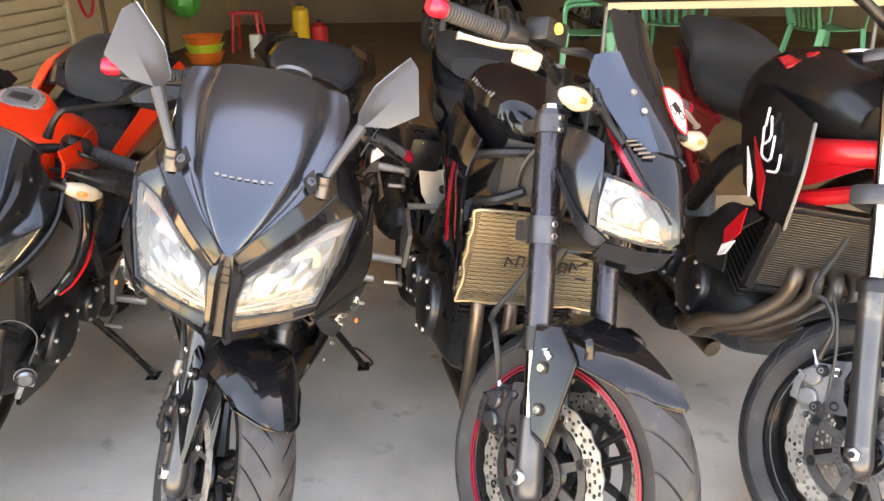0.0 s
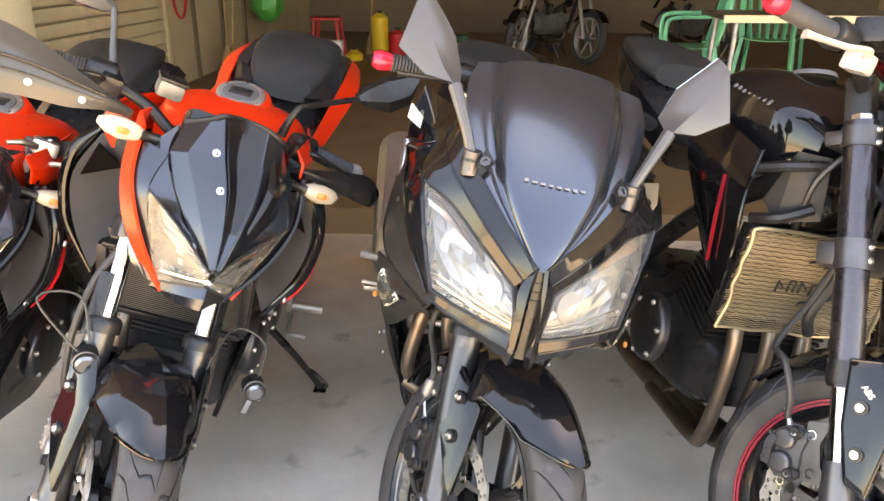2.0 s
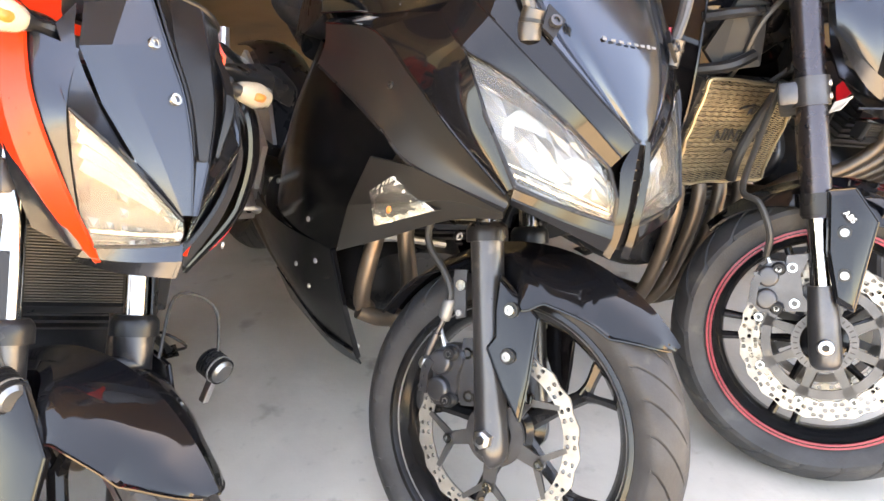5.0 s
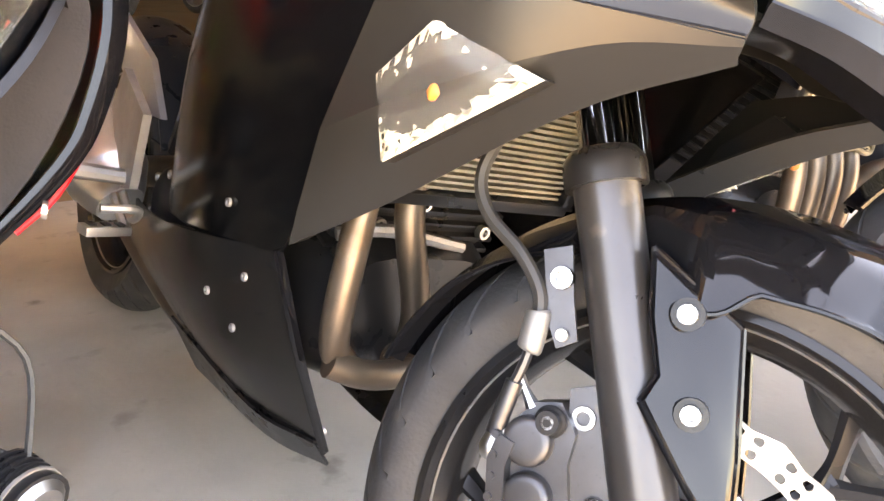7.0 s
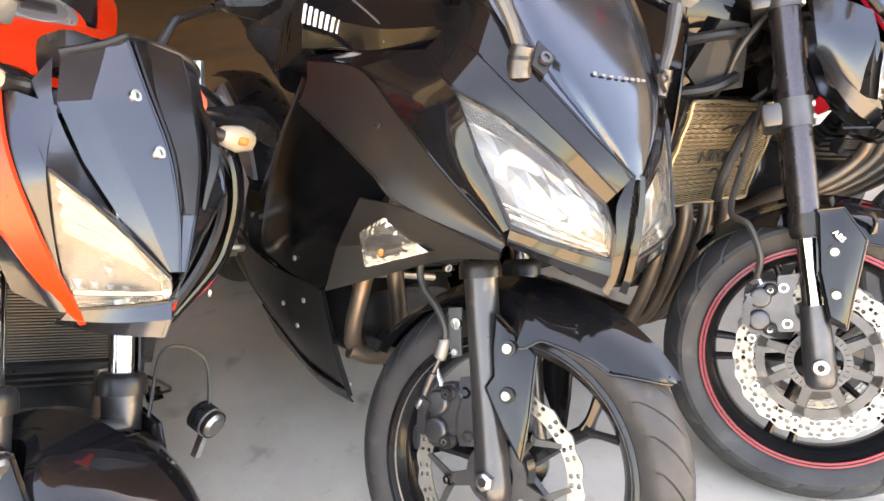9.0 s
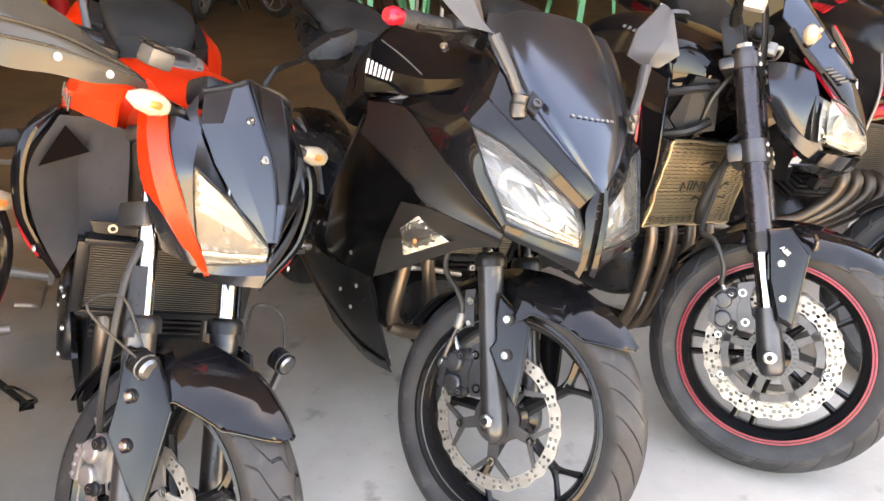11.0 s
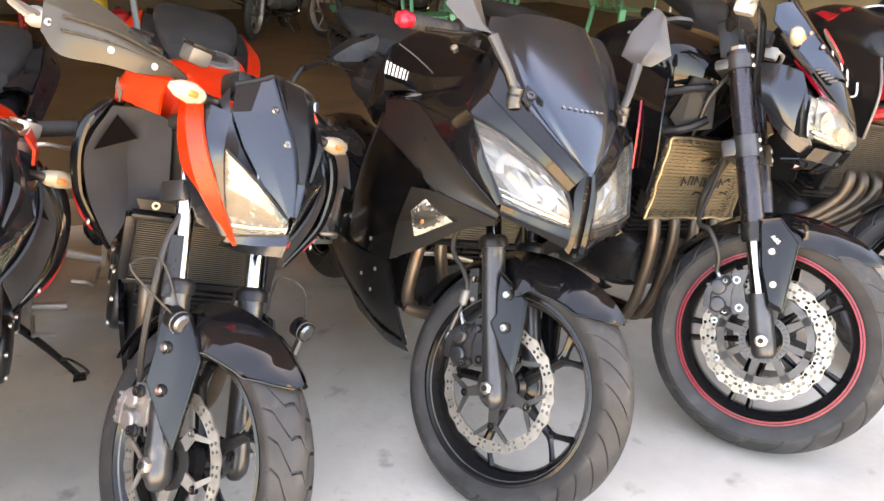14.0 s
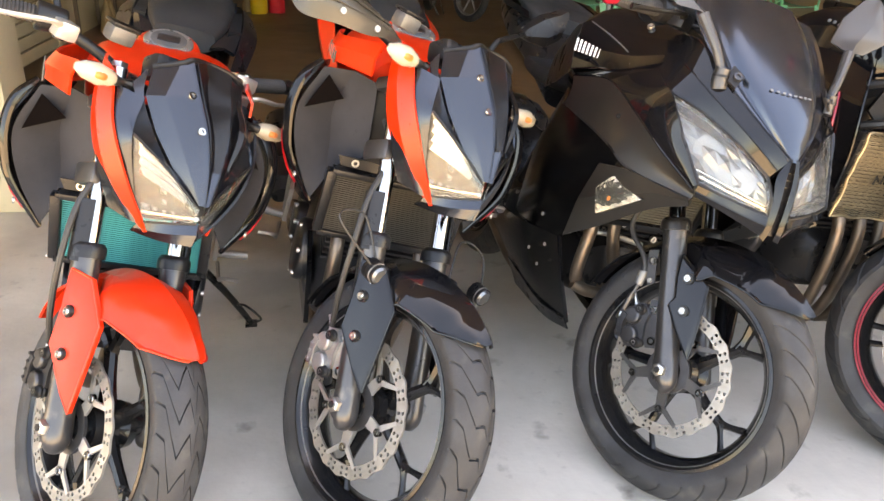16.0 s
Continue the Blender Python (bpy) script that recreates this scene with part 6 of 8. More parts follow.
            if s < 0:
                for al, y, ah in ((0.716, 0.336, 0.081), (0.717, 0.25, 0.08), (0.731, 0.434, 0.06)):
                    b.add("bolt", bolt(P(al, y, ah), (0.9, s * 0.2, 0.3), 0.0065, 0.005), STEEL_DULL, g, steered=True)
                for q in (0.0, 0.5):
                    b.add("guard_crease", tube([P(0.745 - 0.05 * q, 0.42, 0.075), P(0.748 - 0.04 * q, 0.335, 0.081), P(0.738 - 0.02 * q, 0.215, 0.076)], 0.0022, 14, 5), BLACK_SATIN, g, steered=True)
                b.add("guard_bracket", tube([P(0.795, 0.375, -0.09), P(0.785, 0.445, -0.05), P(0.735, 0.45, 0.04)], 0.0065, 12, 8), STEEL_DULL, g, "silver guard arm", steered=True)
        if s < 0:
            mirror_on_stem(b, b.leg(0.785, -0.19, -0.06), b.leg(0.93, -0.225, -0.075), b.leg(0.97, -0.40, -0.10), (0.14, 0.075, 0.04), MIRROR_GREY if hand_guards else BLACK_SATIN)
        elif hand_guards:
            arm = mirror_on_stem(b, b.leg(0.866, 0.163, 0.025), b.leg(0.941, 0.30, -0.02), b.leg(0.998, 0.397, 0.01), (0.15, 0.08, 0.04), BLACK_SATIN, knob=False)
            b.add("lower_stem", tube([b.leg(0.80, 0.145, -0.01), b.leg(0.835, 0.146, 0.015), b.leg(0.862, 0.156, 0.026), b.leg(0.872, 0.175, 0.021)], [0.011, 0.0075, 0.007, 0.0065], 16, 10), BLACK_SATIN, arm, steered=True)
    pot = b.add("brake_reservoir", block((0.042, 0.052, 0.034), b.leg(0.81, -0.095, -0.02), 0.009), CAST, label="small cast brake fluid reservoir", steered=True)
    b.add("reservoir_lid", block((0.046, 0.056, 0.007), b.leg(0.81, -0.095, -0.02) + V(0, 0, 0.02), 0.003), BLACK_SATIN, pot, steered=True)
    for s in (-1, 1):
        b.add("lid_screw", bolt(b.leg(0.81, -0.095 + s * 0.018, -0.02) + V(0, 0, 0.023), (0, 0, 1), 0.004, 0.003), STEEL, pot, steered=True)
    b.add("ignition_lock", tube([b.leg(0.69, 0, 0.0), b.leg(0.72, 0, 0.0)], 0.02, 2, 16), CAST, steered=True)
    if lamps:
        # spot lamps on wire brackets beside the mudguard
        for s in (-1, 1):
            base = b.leg(0.29, s * 0.11, 0.035)
            c = b.leg(0.27, s * (0.115 if s < 0 else 0.215), 0.045)
            lamp = b.add("spot_lamp", tube([c + V(-0.03, 0, 0), c + V(-0.01, 0, 0), c + V(0.012, 0, 0)], [0.012, 0.02, 0.022], 10, 18), BLACK_SATIN, label="small round add-on spot lamp", steered=True)
            b.add("spot_lens", tube([c + V(0.012, 0, 0), c + V(0.017, 0, 0)], [0.019, 0.014], 2, 18), REFLECTOR, lamp, steered=True)
            for a in range(5):
                b.add("cooling_fin", tube([c + V(-0.022 + 0.006 * a, 0, 0), c + V(-0.0195 + 0.006 * a, 0, 0)], 0.023, 2, 16), STEEL_DULL if a == 4 else BLACK_SATIN, lamp, steered=True)
            b.add("lamp_clamp", block((0.03, 0.014, 0.03), c + V(-0.012, 0.018, -0.012), 0.004), STEEL_DULL, lamp, steered=True)
            b.add("lamp_arm", block((0.012, 0.012, 0.06), c + V(0, 0, -0.03), 0.002), STEEL, lamp, steered=True)
            b.add("lamp_wire", tube([base, b.leg(0.38, s * 0.15, 0.02), b.leg(0.36, s * 0.22, 0.03), c], 0.0025, 20, 6), HOSE, lamp, steered=True)
    # the body sits lower on a compressed fork
    low = {"front_wheel", "rear_wheel", "fork_leg", "brake_caliper", "brake_hose", "front_mudguard", "fork_cover", "axle_nut", "swingarm", "chain", "rear_hugger", "side_stand"}
    for o in b.ob.children:
        if sag and o.name.split(".")[0] not in low:
            o.location = o.location - b.up * sag
    return b


M = naked("orange and black naked motorcycle with a smoked hand guard", (-1.188, 1.261), -88.5, 15.0, 30.0, BLACK_GLOSS, FIN_DARK, True, BLACK_SATIN, "gloss black pointed front mudguard", True)
L = naked("orange and black naked motorcycle with an orange front mudguard", (-1.734, 1.271), -88.3, 12.9, 35.7, ORANGE, TEAL, False, SILVER, "red-orange pointed front mudguard", False, sag=0.038)


# ---- the large black naked machine with the golden cooler guard ----
Z = Machine("black naked motorcycle with golden cooler guard and red rims", (0.231, 1.277), -78.8, 10.4, 27.5, 0.3, 24, 0.12, wheelbase=1.44)
wheel(Z.ob, "front_wheel", Z.S @ Matrix.Translation(Z.axle), Z.R, Z.W, "five", stripe=PINK_RED, discs=(-1, 1), disc_r=0.155, groove=(22, 0.35, 0.12, 0.0), ring=True)
swing_and_rear(Z, 0.31, 0.18)
fork(Z, 0.105, 0.262, 0.725, upside_down=True)
for s in (-1, 1):
    caliper(Z, 0.098, s, 0.115, -0.085)
hose(Z, [Z.leg(0.175, -0.11, -0.095), Z.leg(0.22, -0.125, -0.085), Z.leg(0.28, -0.125, -0.10), Z.leg(0.31, -0.10, -0.13), Z.leg(0.40, -0.04, -0.10), Z.leg(0.52, 0.0, -0.05)], 0.0065)
fender(Z, BLACK_GLOSS, tip=55, rear=155, hw=0.08, label="gloss black angular front mudguard", round_tip=1.4)
plate(Z, BLACK_GLOSS, [(0.02, 0.295), (0.065, 0.295), (0.10, 0.23), (0.05, 0.065), (0.022, 0.085), (0.012, 0.18)], 0.122, label="black fork cover plate with white letters", bolts=((0.042, 0.215), (0.038, 0.135)))
for s in (-1, 1):
    Z.add("mudguard_flap", sheet([[Z.leg(0.30, s * 0.10, 0.05), Z.leg(0.30, s * 0.085, 0.085)], [Z.leg(0.27, s * 0.10, 0.115), Z.leg(0.275, s * 0.085, 0.12)], [Z.leg(0.22, s * 0.085, 0.10), Z.leg(0.235, s * 0.082, 0.12)]], 0.004), BLACK_GLOSS, label="black mudguard flap", steered=True)
txt = bpy.data.curves.new("letters", "FONT")
txt.body, txt.size, txt.extrude, txt.align_x, txt.align_y = "ABS", 0.015, 0.0008, "CENTER", "CENTER"
ob = bpy.data.objects.new("letters", txt)
scene.collection.objects.link(ob)
bpy.context.view_layer.update()
me = bpy.data.meshes.new_from_object(ob.evaluated_get(bpy.context.evaluated_depsgraph_get()))
bpy.data.objects.remove(ob)
bm = bmesh.new()
bm.from_mesh(me)
d_text = (Z.leg(0.20, 0, 0.085) - Z.leg(0.27, 0, 0.03)).normalized()
n_text = V(0, -1, 0)
u_text = n_text.cross(d_text)
bm.transform(Matrix.Translation(Z.leg(0.243, -0.1345, 0.052)) @ Matrix((d_text, u_text, n_text)).transposed().to_4x4())
Z.add("letters", bm, WHITE_MARK, label="white printed letters ABS", steered=True)

# head
rows = []
for x, z, hw, bx in ((0.03, 0.822, 0.012, 0.008), (0.014, 0.865, 0.045, 0.03), (-0.016, 0.92, 0.068, 0.05), (-0.052, 0.968, 0.082, 0.075), (-0.105, 1.012, 0.084, 0.10)):
    rows.append([V(x - bx * abs(f) ** 1.5, f * hw, z - 0.02 * abs(f) ** 2) for f in (-1, -0.66, -0.33, 0, 0.33, 0.66, 1)])
cowl = Z.add("head_cowl", sheet(rows, 0.004, 4, 3), BLACK_GLOSS, label="gloss black head cowl", steered=True)
rows = []
for x, z, hw in ((-0.05, 0.968, 0.034), (-0.088, 1.006, 0.044), (-0.145, 1.058, 0.056), (-0.205, 1.115, 0.066), (-0.262, 1.180, 0.064), (-0.272, 1.194, 0.056)):
    rows.append([V(x + 0.008 - 0.022 * f * f, f * hw, z - 0.004 * f * f) for f in (-1, -0.5, 0, 0.5, 1)])
fly = Z.add("fly_screen", sheet(rows, 0.004, 4, 3), FLY, label="dark smoked fly screen with folded sides", steered=True, angle=25)
for side in (-1, 1):
    def flip(bm):
        return bm_flip(bm) if side > 0 else bm
    # Sides take the paler SCREEN instead of FLY, to paint in their blue sky sheen.
    Z.add("screen_side", flip(sheet([[(-0.066, -0.034, 0.964), (-0.082, -0.048, 0.956), (-0.105, -0.066, 0.958)], [(-0.115, -0.052, 1.022), (-0.138, -0.068, 1.014), (-0.172, -0.092, 1.006)], [(-0.175, -0.061, 1.076), (-0.205, -0.084, 1.066), (-0.238, -0.106, 1.052)], [(-0.220, -0.065, 1.114), (-0.232, -0.084, 1.106), (-0.246, -0.102, 1.092)]], 0.004, 4, 3, False, False)), SCREEN, fly, "folded side of the screen, made paler for its sky sheen", steered=True, angle=20)
    Z.add("screen_stay", flip(tube([(-0.115, -0.078, 0.955), (-0.16, -0.092, 0.985), (-0.21, -0.10, 1.03)], 0.008, 12, 8)), BLACK_SATIN, steered=True)
    for k in range(5):
        Z.add("louvre", flip(tube([(-0.060 - 0.010 * k, -0.050 - 0.004 * k, 0.955 + 0.004 * k), (-0.076 - 0.010 * k, -0.062 - 0.004 * k, 0.945 + 0.004 * k)], 0.0032, 2, 6)), DARK_METAL, cowl, steered=True)
    for p in ((-0.155, -0.061, 1.049), (-0.119, -0.056, 1.023)):
        Z.add("screw", flip(bolt(Vector(p) + V(0.003, -0.002, 0.003), (0.55, -0.5, 0.65), 0.0065, 0.005)), STEEL, fly, steered=True)
e2 = V(-0.70, 0.10, 0.70).normalized()
n_st = V(0.70, 0.06, 0.71).normalized()
e1 = e2.cross(n_st).normalized()
if e1.y < 0:
    e1 = -e1
c_st = V(-0.106, 0.018, 1.047)
outline = [(-0.034, 0.036), (0.0, 0.048), (0.034, 0.036), (0.03, -0.014), (0.015, -0.050), (-0.015, -0.042), (-0.031, -0.012)]
stick = Z.add("sticker", slab([c_st + e1 * x + e2 * y for x, y in outline], n_st, 0.002, 0), WHITE_RED, fly, "white shield sticker with red border", steered=True)
Z.add("sticker_border", tube([c_st + e1 * x + e2 * y + n_st * 0.001 for x, y in outline + outline[:1]], 0.0022, 30, 5), RED, fly, steered=True)
for x, y, r in ((-0.014, -0.006, 0.010), (0.015, -0.006, 0.010)):
    Z.add("sticker_mark", tube([c_st + e1 * (x + r * math.cos(a)) + e2 * (y + r * math.sin(a)) + n_st * 0.0015 for a in [k * 0.7 for k in range(10)]], 0.0016, 24, 5), BLACK_MATT, fly, "dark emblem drawn as plain shapes", steered=True)
Z.add("sticker_mark", slab([c_st + e1 * x + e2 * y + n_st * 0.0015 for x, y in ((-0.016, 0.004), (0.0, 0.018), (0.016, 0.009), (0.011, -0.005), (-0.007, -0.003))], n_st, 0.003, 0), BLACK_MATT, fly, "dark emblem drawn as plain shapes", steered=True)


def z_lens(inset, shrink):
    r = [[(-0.062, -0.12, 0.798), (-0.075, -0.126, 0.845), (-0.084, -0.122, 0.897)], [(-0.018, -0.06, 0.798), (-0.026, -0.07, 0.845), (-0.05, -0.074, 0.893)], [(0.014, -0.004, 0.808), (0.016, -0.006, 0.836), (-0.002, -0.014, 0.868)]]
    c = V(-0.03, -0.06, 0.82)
    return [[(Vector(p) - c) * (1 - shrink) + c + V(inset, 0, 0) for p in q] for q in r]


for side in (-1, 1):
    def flip(bm):
        return bm_flip(bm) if side > 0 else bm
    lamp = Z.add("headlight", flip(sheet(z_lens(-0.025, 0.0), 0.02, 4, 4)), BLACK_SATIN, label="pointed headlight with a clear lens", steered=True)
    Z.add("reflector", flip(facets(z_lens(-0.012, 0.08), 6, 5, 0.004, 6)), REFLECTOR, lamp, steered=True, smooth=False)
    for p, r in ((V(-0.055, -0.088, 0.845), 0.024), (V(-0.018, -0.045, 0.83), 0.018)):
        Z.add("bulb_bowl", flip(tube([p, p + V(0.012, -0.006, 0), p + V(0.002, 0, 0)], [r, r * 0.95, r * 0.35], 8, 20)), REFLECTOR, lamp, steered=True)
        Z.add("bulb", flip(tube([p, p + V(0.018, -0.008, 0)], [0.006, 0.005], 2, 12)), GLASS, lamp, steered=True)
    Z.add("reflector_step", flip(tube([Vector(q[0]).lerp(Vector(q[1]), 0.3) for q in z_lens(-0.004, 0.08)], 0.005, 12, 6)), CHROME, lamp, steered=True)
    for k in (0, 2):
        Z.add("lamp_rim", flip(tube(edge_of(z_lens(0.009, 0.0), k), 0.003, 14, 6)), BLACK_SATIN, lamp, steered=True)
    lens = Z.add("lens", flip(sheet(z_lens(0.008, 0.0), 0.002, 5, 5)), GLASS, lamp, "clear plastic lens", steered=True)
    lens.visible_shadow = False
    Z.add("lamp_cheek", flip(sheet([[(-0.055, -0.088, 0.785), (-0.09, -0.112, 0.84), (-0.10, -0.120, 0.89), (-0.13, -0.114, 0.945)], [(-0.10, -0.104, 0.785), (-0.14, -0.126, 0.84), (-0.16, -0.13, 0.895), (-0.18, -0.118, 0.952)], [(-0.16, -0.10, 0.805), (-0.19, -0.118, 0.85), (-0.215, -0.122, 0.90), (-0.235, -0.108, 0.948)]], 0.005, 4, 4)), GREY_MATT, label="matt grey lamp cheek", steered=True)
    Z.add("cheek_horn", flip(sheet([[(-0.045, -0.07, 0.752), (-0.06, -0.09, 0.785)], [(-0.11, -0.105, 0.775), (-0.12, -0.12, 0.81)], [(-0.2, -0.122, 0.855), (-0.21, -0.125, 0.868)]], 0.005, 4, 3)), GREY_MATT, label="grey horn below the lamp", steered=True)
    Z.add("lamp_chin", flip(sheet([[(0.022, 0.0, 0.80), (0.01, 0.0, 0.765), (-0.03, 0.0, 0.735)], [(-0.004, -0.055, 0.788), (-0.015, -0.055, 0.755), (-0.05, -0.05, 0.735)], [(-0.048, -0.108, 0.78), (-0.06, -0.11, 0.75), (-0.11, -0.12, 0.735)]], 0.004, 4, 3, True, False)), BLACK_GLOSS, label="gloss black chin", steered=True)
    Z.add("cowl_stripe", flip(sheet([[(-0.163, -0.084, 0.980), (-0.159, -0.089, 0.974)], [(-0.105, -0.077, 0.938), (-0.104, -0.086, 0.931)], [(-0.048, -0.058, 0.894), (-0.050, -0.065, 0.886)], [(-0.030, -0.050, 0.876), (-0.031, -0.051, 0.875)]], 0.006, 5, 1)), DARK_RED, label="dark red stripe", steered=True)
    Z.add("cowl_edge", flip(tube([(-0.150, -0.076, 0.985), (-0.095, -0.071, 0.944), (-0.036, -0.050, 0.895), (0.012, -0.022, 0.85)], 0.003, 16, 6)), BLACK_SATIN, label="pale cowl edge", steered=True)
    indicator(Z, V(-0.165, side * 0.125, 1.0), (0.1, side, 0.05), 0.046, True, 0.04)

# cooler with its golden mesh guard
rad, m = radiator(Z, -0.345, 0.525, 0.742, 0.172, 6, FIN_TAN, BLACK_SATIN, 22, "cooler behind a golden mesh guard")
bm = bmesh.new()
n_z, n_y = 44, 26
for i in range(n_z):
    z = -0.112 + 0.224 * i / (n_z - 1)
    wave = 0.004 * math.sin(i * 0.75) + 0.003 * math.sin(i * 1.9)
    tube([(0.026, -0.184 + wave + (0.368 - 2 * wave) * k / n_y, z + (0.0016 if k % 2 else -0.0016)) for k in range(n_y + 1)], 0.0014, n_y + 1, 4, bm)
bm.transform(m)
mesh = Z.add("guard_mesh", bm, GOLD_MESH, rad, "golden pressed mesh")
tagged(mesh, kind="stuff")
rng = random.Random(31)
corners = [(-0.178, -0.113), (0.178, -0.113), (0.178, 0.113), (-0.178, 0.113), (-0.178, -0.113)]
ring = []
for (y0, z0), (y1, z1) in zip(corners, corners[1:]):
    for k in range(9):
        ring.append((0.028, y0 + (y1 - y0) * k / 9 + rng.uniform(-0.004, 0.004), z0 + (z1 - z0) * k / 9 + rng.uniform(-0.003, 0.003)))
bm = tube(ring + ring[:1], 0.0042, 110, 6)
bm.transform(m)
Z.add("guard_frame", bm, GOLD_MESH, rad, "bent golden edge of the guard")
for k in range(7):
    y, z = -0.078 + 0.026 * k, -0.005 + 0.004 * math.sin(k)
    for stroke in ([(y - 0.008, z - 0.013), (y - 0.007, z + 0.012)], [(y - 0.007, z + 0.012), (y + 0.008, z + (0.010 if k % 2 else -0.004))], [(y + 0.008, z + 0.010), (y + 0.006, z - 0.013)])[: 2 + k % 2]:
        bm = tube([(0.031, p, q) for p, q in stroke], 0.0026, 2, 5)
        bm.transform(m)
        Z.add("cut_out_mark", bm, BLACK_MATT, rad, "dark cut-out mark drawn as plain bars")
for k in range(9):
    y, z = rng.uniform(-0.02, 0.13), rng.uniform(-0.085, 0.09)
    pts = [(0.031, y, z)]
    for _ in range(4):
        y, z = y + rng.uniform(-0.022, 0.022), z + rng.uniform(-0.016, 0.016)
        pts.append((0.031, y, z))
    bm = tube(pts, [0.0012, 0.0034, 0.0026, 0.003, 0.001], 14, 5)
    bm.transform(m)
    Z.add("cut_out_mark", bm, BLACK_MATT, rad, "ragged dark cut-out in the guard")
Z.add("pipe_bend", tube([(-0.31, 0.02, 0.53), (-0.30, 0.0, 0.58), (-0.30, 0.03, 0.66), (-0.30, 0.07, 0.72)], 0.012, 16, 10), HOSE, label="black rubber coolant hose")

# tank, shrouds, frame, engine, seat
Z.add("fuel_tank", loft([(V(-0.34, 0, 0.90), 0.08, 0.05, 0.06), (V(-0.42, 0, 0.92), 0.15, 0.085, 0.1), (V(-0.58, 0, 0.92), 0.175, 0.115, 0.13), (V(-0.74, 0, 0.89), 0.14, 0.095, 0.11), (V(-0.86, 0, 0.84), 0.08, 0.04, 0.06)], 32, 5, 3.6), BLACK_GLOSS, label="gloss black fuel tank")
Z.add("tank_cap", tube([(-0.55, 0, 1.03), (-0.553, 0, 1.04)], [0.05, 0.045], 2, 26), CAST)
for s in (-1, 1):
    for k in range(8):
        Z.add("maker_mark", block((0.009, 0.003, 0.013 if k in (0, 5) else 0.009), (-0.44 - 0.016 * k, s * (0.151 + 0.0028 * k), 0.972 + 0.002 * k), 0.001, (s * 35, 0, 0)), GREY_MARK, label="grey maker's mark drawn as bars")
for side in (-1, 1):
    def flip(bm):
        return bm_flip(bm) if side > 0 else bm
    Z.add("shroud", flip(sheet([[(-0.62, -0.185, 0.92), (-0.47, -0.195, 0.91), (-0.37, -0.175, 0.88)], [(-0.60, -0.215, 0.84), (-0.45, -0.225, 0.82), (-0.335, -0.205, 0.80)], [(-0.52, -0.21, 0.74), (-0.42, -0.215, 0.71), (-0.325, -0.20, 0.68)], [(-0.44, -0.19, 0.63), (-0.39, -0.195, 0.61), (-0.34, -0.188, 0.585)]], 0.005, 5, 4)), BLACK_GLOSS, label="gloss black cooler shroud with a red edge")
    Z.add("shroud_edge", flip(tube([(-0.366, -0.178, 0.885), (-0.331, -0.208, 0.80), (-0.32, -0.203, 0.68), (-0.335, -0.19, 0.585)], 0.0035, 18, 6)), BLACK_GLOSS, label="gloss shroud edge")
    Z.add("shroud_stripe", flip(tube([(-0.40, -0.222, 0.82), (-0.385, -0.224, 0.74), (-0.385, -0.212, 0.64)], 0.0045, 14, 6)), DARK_RED, label="dark red pinstripe")
    Z.add("frame_plate", flip(slab([(-0.30, -0.075, 0.90), (-0.33, -0.13, 0.90), (-0.36, -0.15, 0.79), (-0.33, -0.13, 0.755), (-0.28, -0.07, 0.78)], (0.9, -0.4, 0.1), 0.012, 0.003)), BLACK_MATT, label="matt black plate beside the steering head")
    Z.add("side_bracket", flip(tube([(-0.29, -0.085, 0.885), (-0.31, -0.15, 0.872), (-0.36, -0.185, 0.85)], 0.011, 10, 8)), BLACK_SATIN, label="cast bracket beside the steering head")
    Z.add("side_bracket", flip(tube([(-0.285, -0.09, 0.80), (-0.30, -0.14, 0.772), (-0.345, -0.172, 0.752)], 0.012, 10, 8)), BLACK_SATIN, label="cast bracket beside the steering head")
    Z.add("side_cable", flip(tube([(-0.27, -0.06, 0.93), (-0.285, -0.10, 0.86), (-0.30, -0.10, 0.79), (-0.33, -0.08, 0.74)], 0.006, 16, 6)), HOSE)
    Z.add("plate_screw", flip(bolt((-0.318, -0.118, 0.83), (0.9, -0.4, 0.1), 0.007, 0.006)), CAST)
    Z.add("frame_rail", flip(tube([(-0.34, -0.09, 0.86), (-0.55, -0.16, 0.70), (-0.84, -0.14, 0.47)], 0.024, 12, 10)), BLACK_SATIN)
    Z.add("tail_panel", flip(sheet([[(-0.86, -0.13, 0.82), (-0.87, -0.14, 0.75)], [(-1.05, -0.15, 0.88), (-1.06, -0.155, 0.81)], [(-1.25, -0.14, 0.95), (-1.25, -0.145, 0.88)], [(-1.45, -0.09, 0.98), (-1.45, -0.09, 0.94)]], 0.005, 4, 3)), BLACK_GLOSS)
Z.add("seat", loft([(V(-0.84, 0, 0.83), 0.10, 0.03, 0.05), (V(-0.98, 0, 0.82), 0.155, 0.04, 0.05), (V(-1.12, 0, 0.85), 0.14, 0.045, 0.05), (V(-1.17, 0, 0.90), 0.11, 0.03, 0.05)], 24, 5, 2.8), SEAT, label="black vinyl rider's seat")
Z.add("pillion_seat", loft([(V(-1.12, 0, 0.95), 0.10, 0.03, 0.04), (V(-1.22, 0, 0.97), 0.13, 0.04, 0.04), (V(-1.42, 0, 1.0), 0.10, 0.03, 0.03), (V(-1.5, 0, 1.0), 0.06, 0.015, 0.02)], 24, 5, 2.8), SEAT, label="black vinyl pillion seat")
Z.add("tail", loft([(V(-0.95, 0, 0.76), 0.10, 0.05, 0.05), (V(-1.15, 0, 0.86), 0.13, 0.06, 0.06), (V(-1.35, 0, 0.94), 0.12, 0.04, 0.05), (V(-1.55, 0, 0.97), 0.06, 0.02, 0.03)], 22, 4, 3.5), BLACK_SATIN)
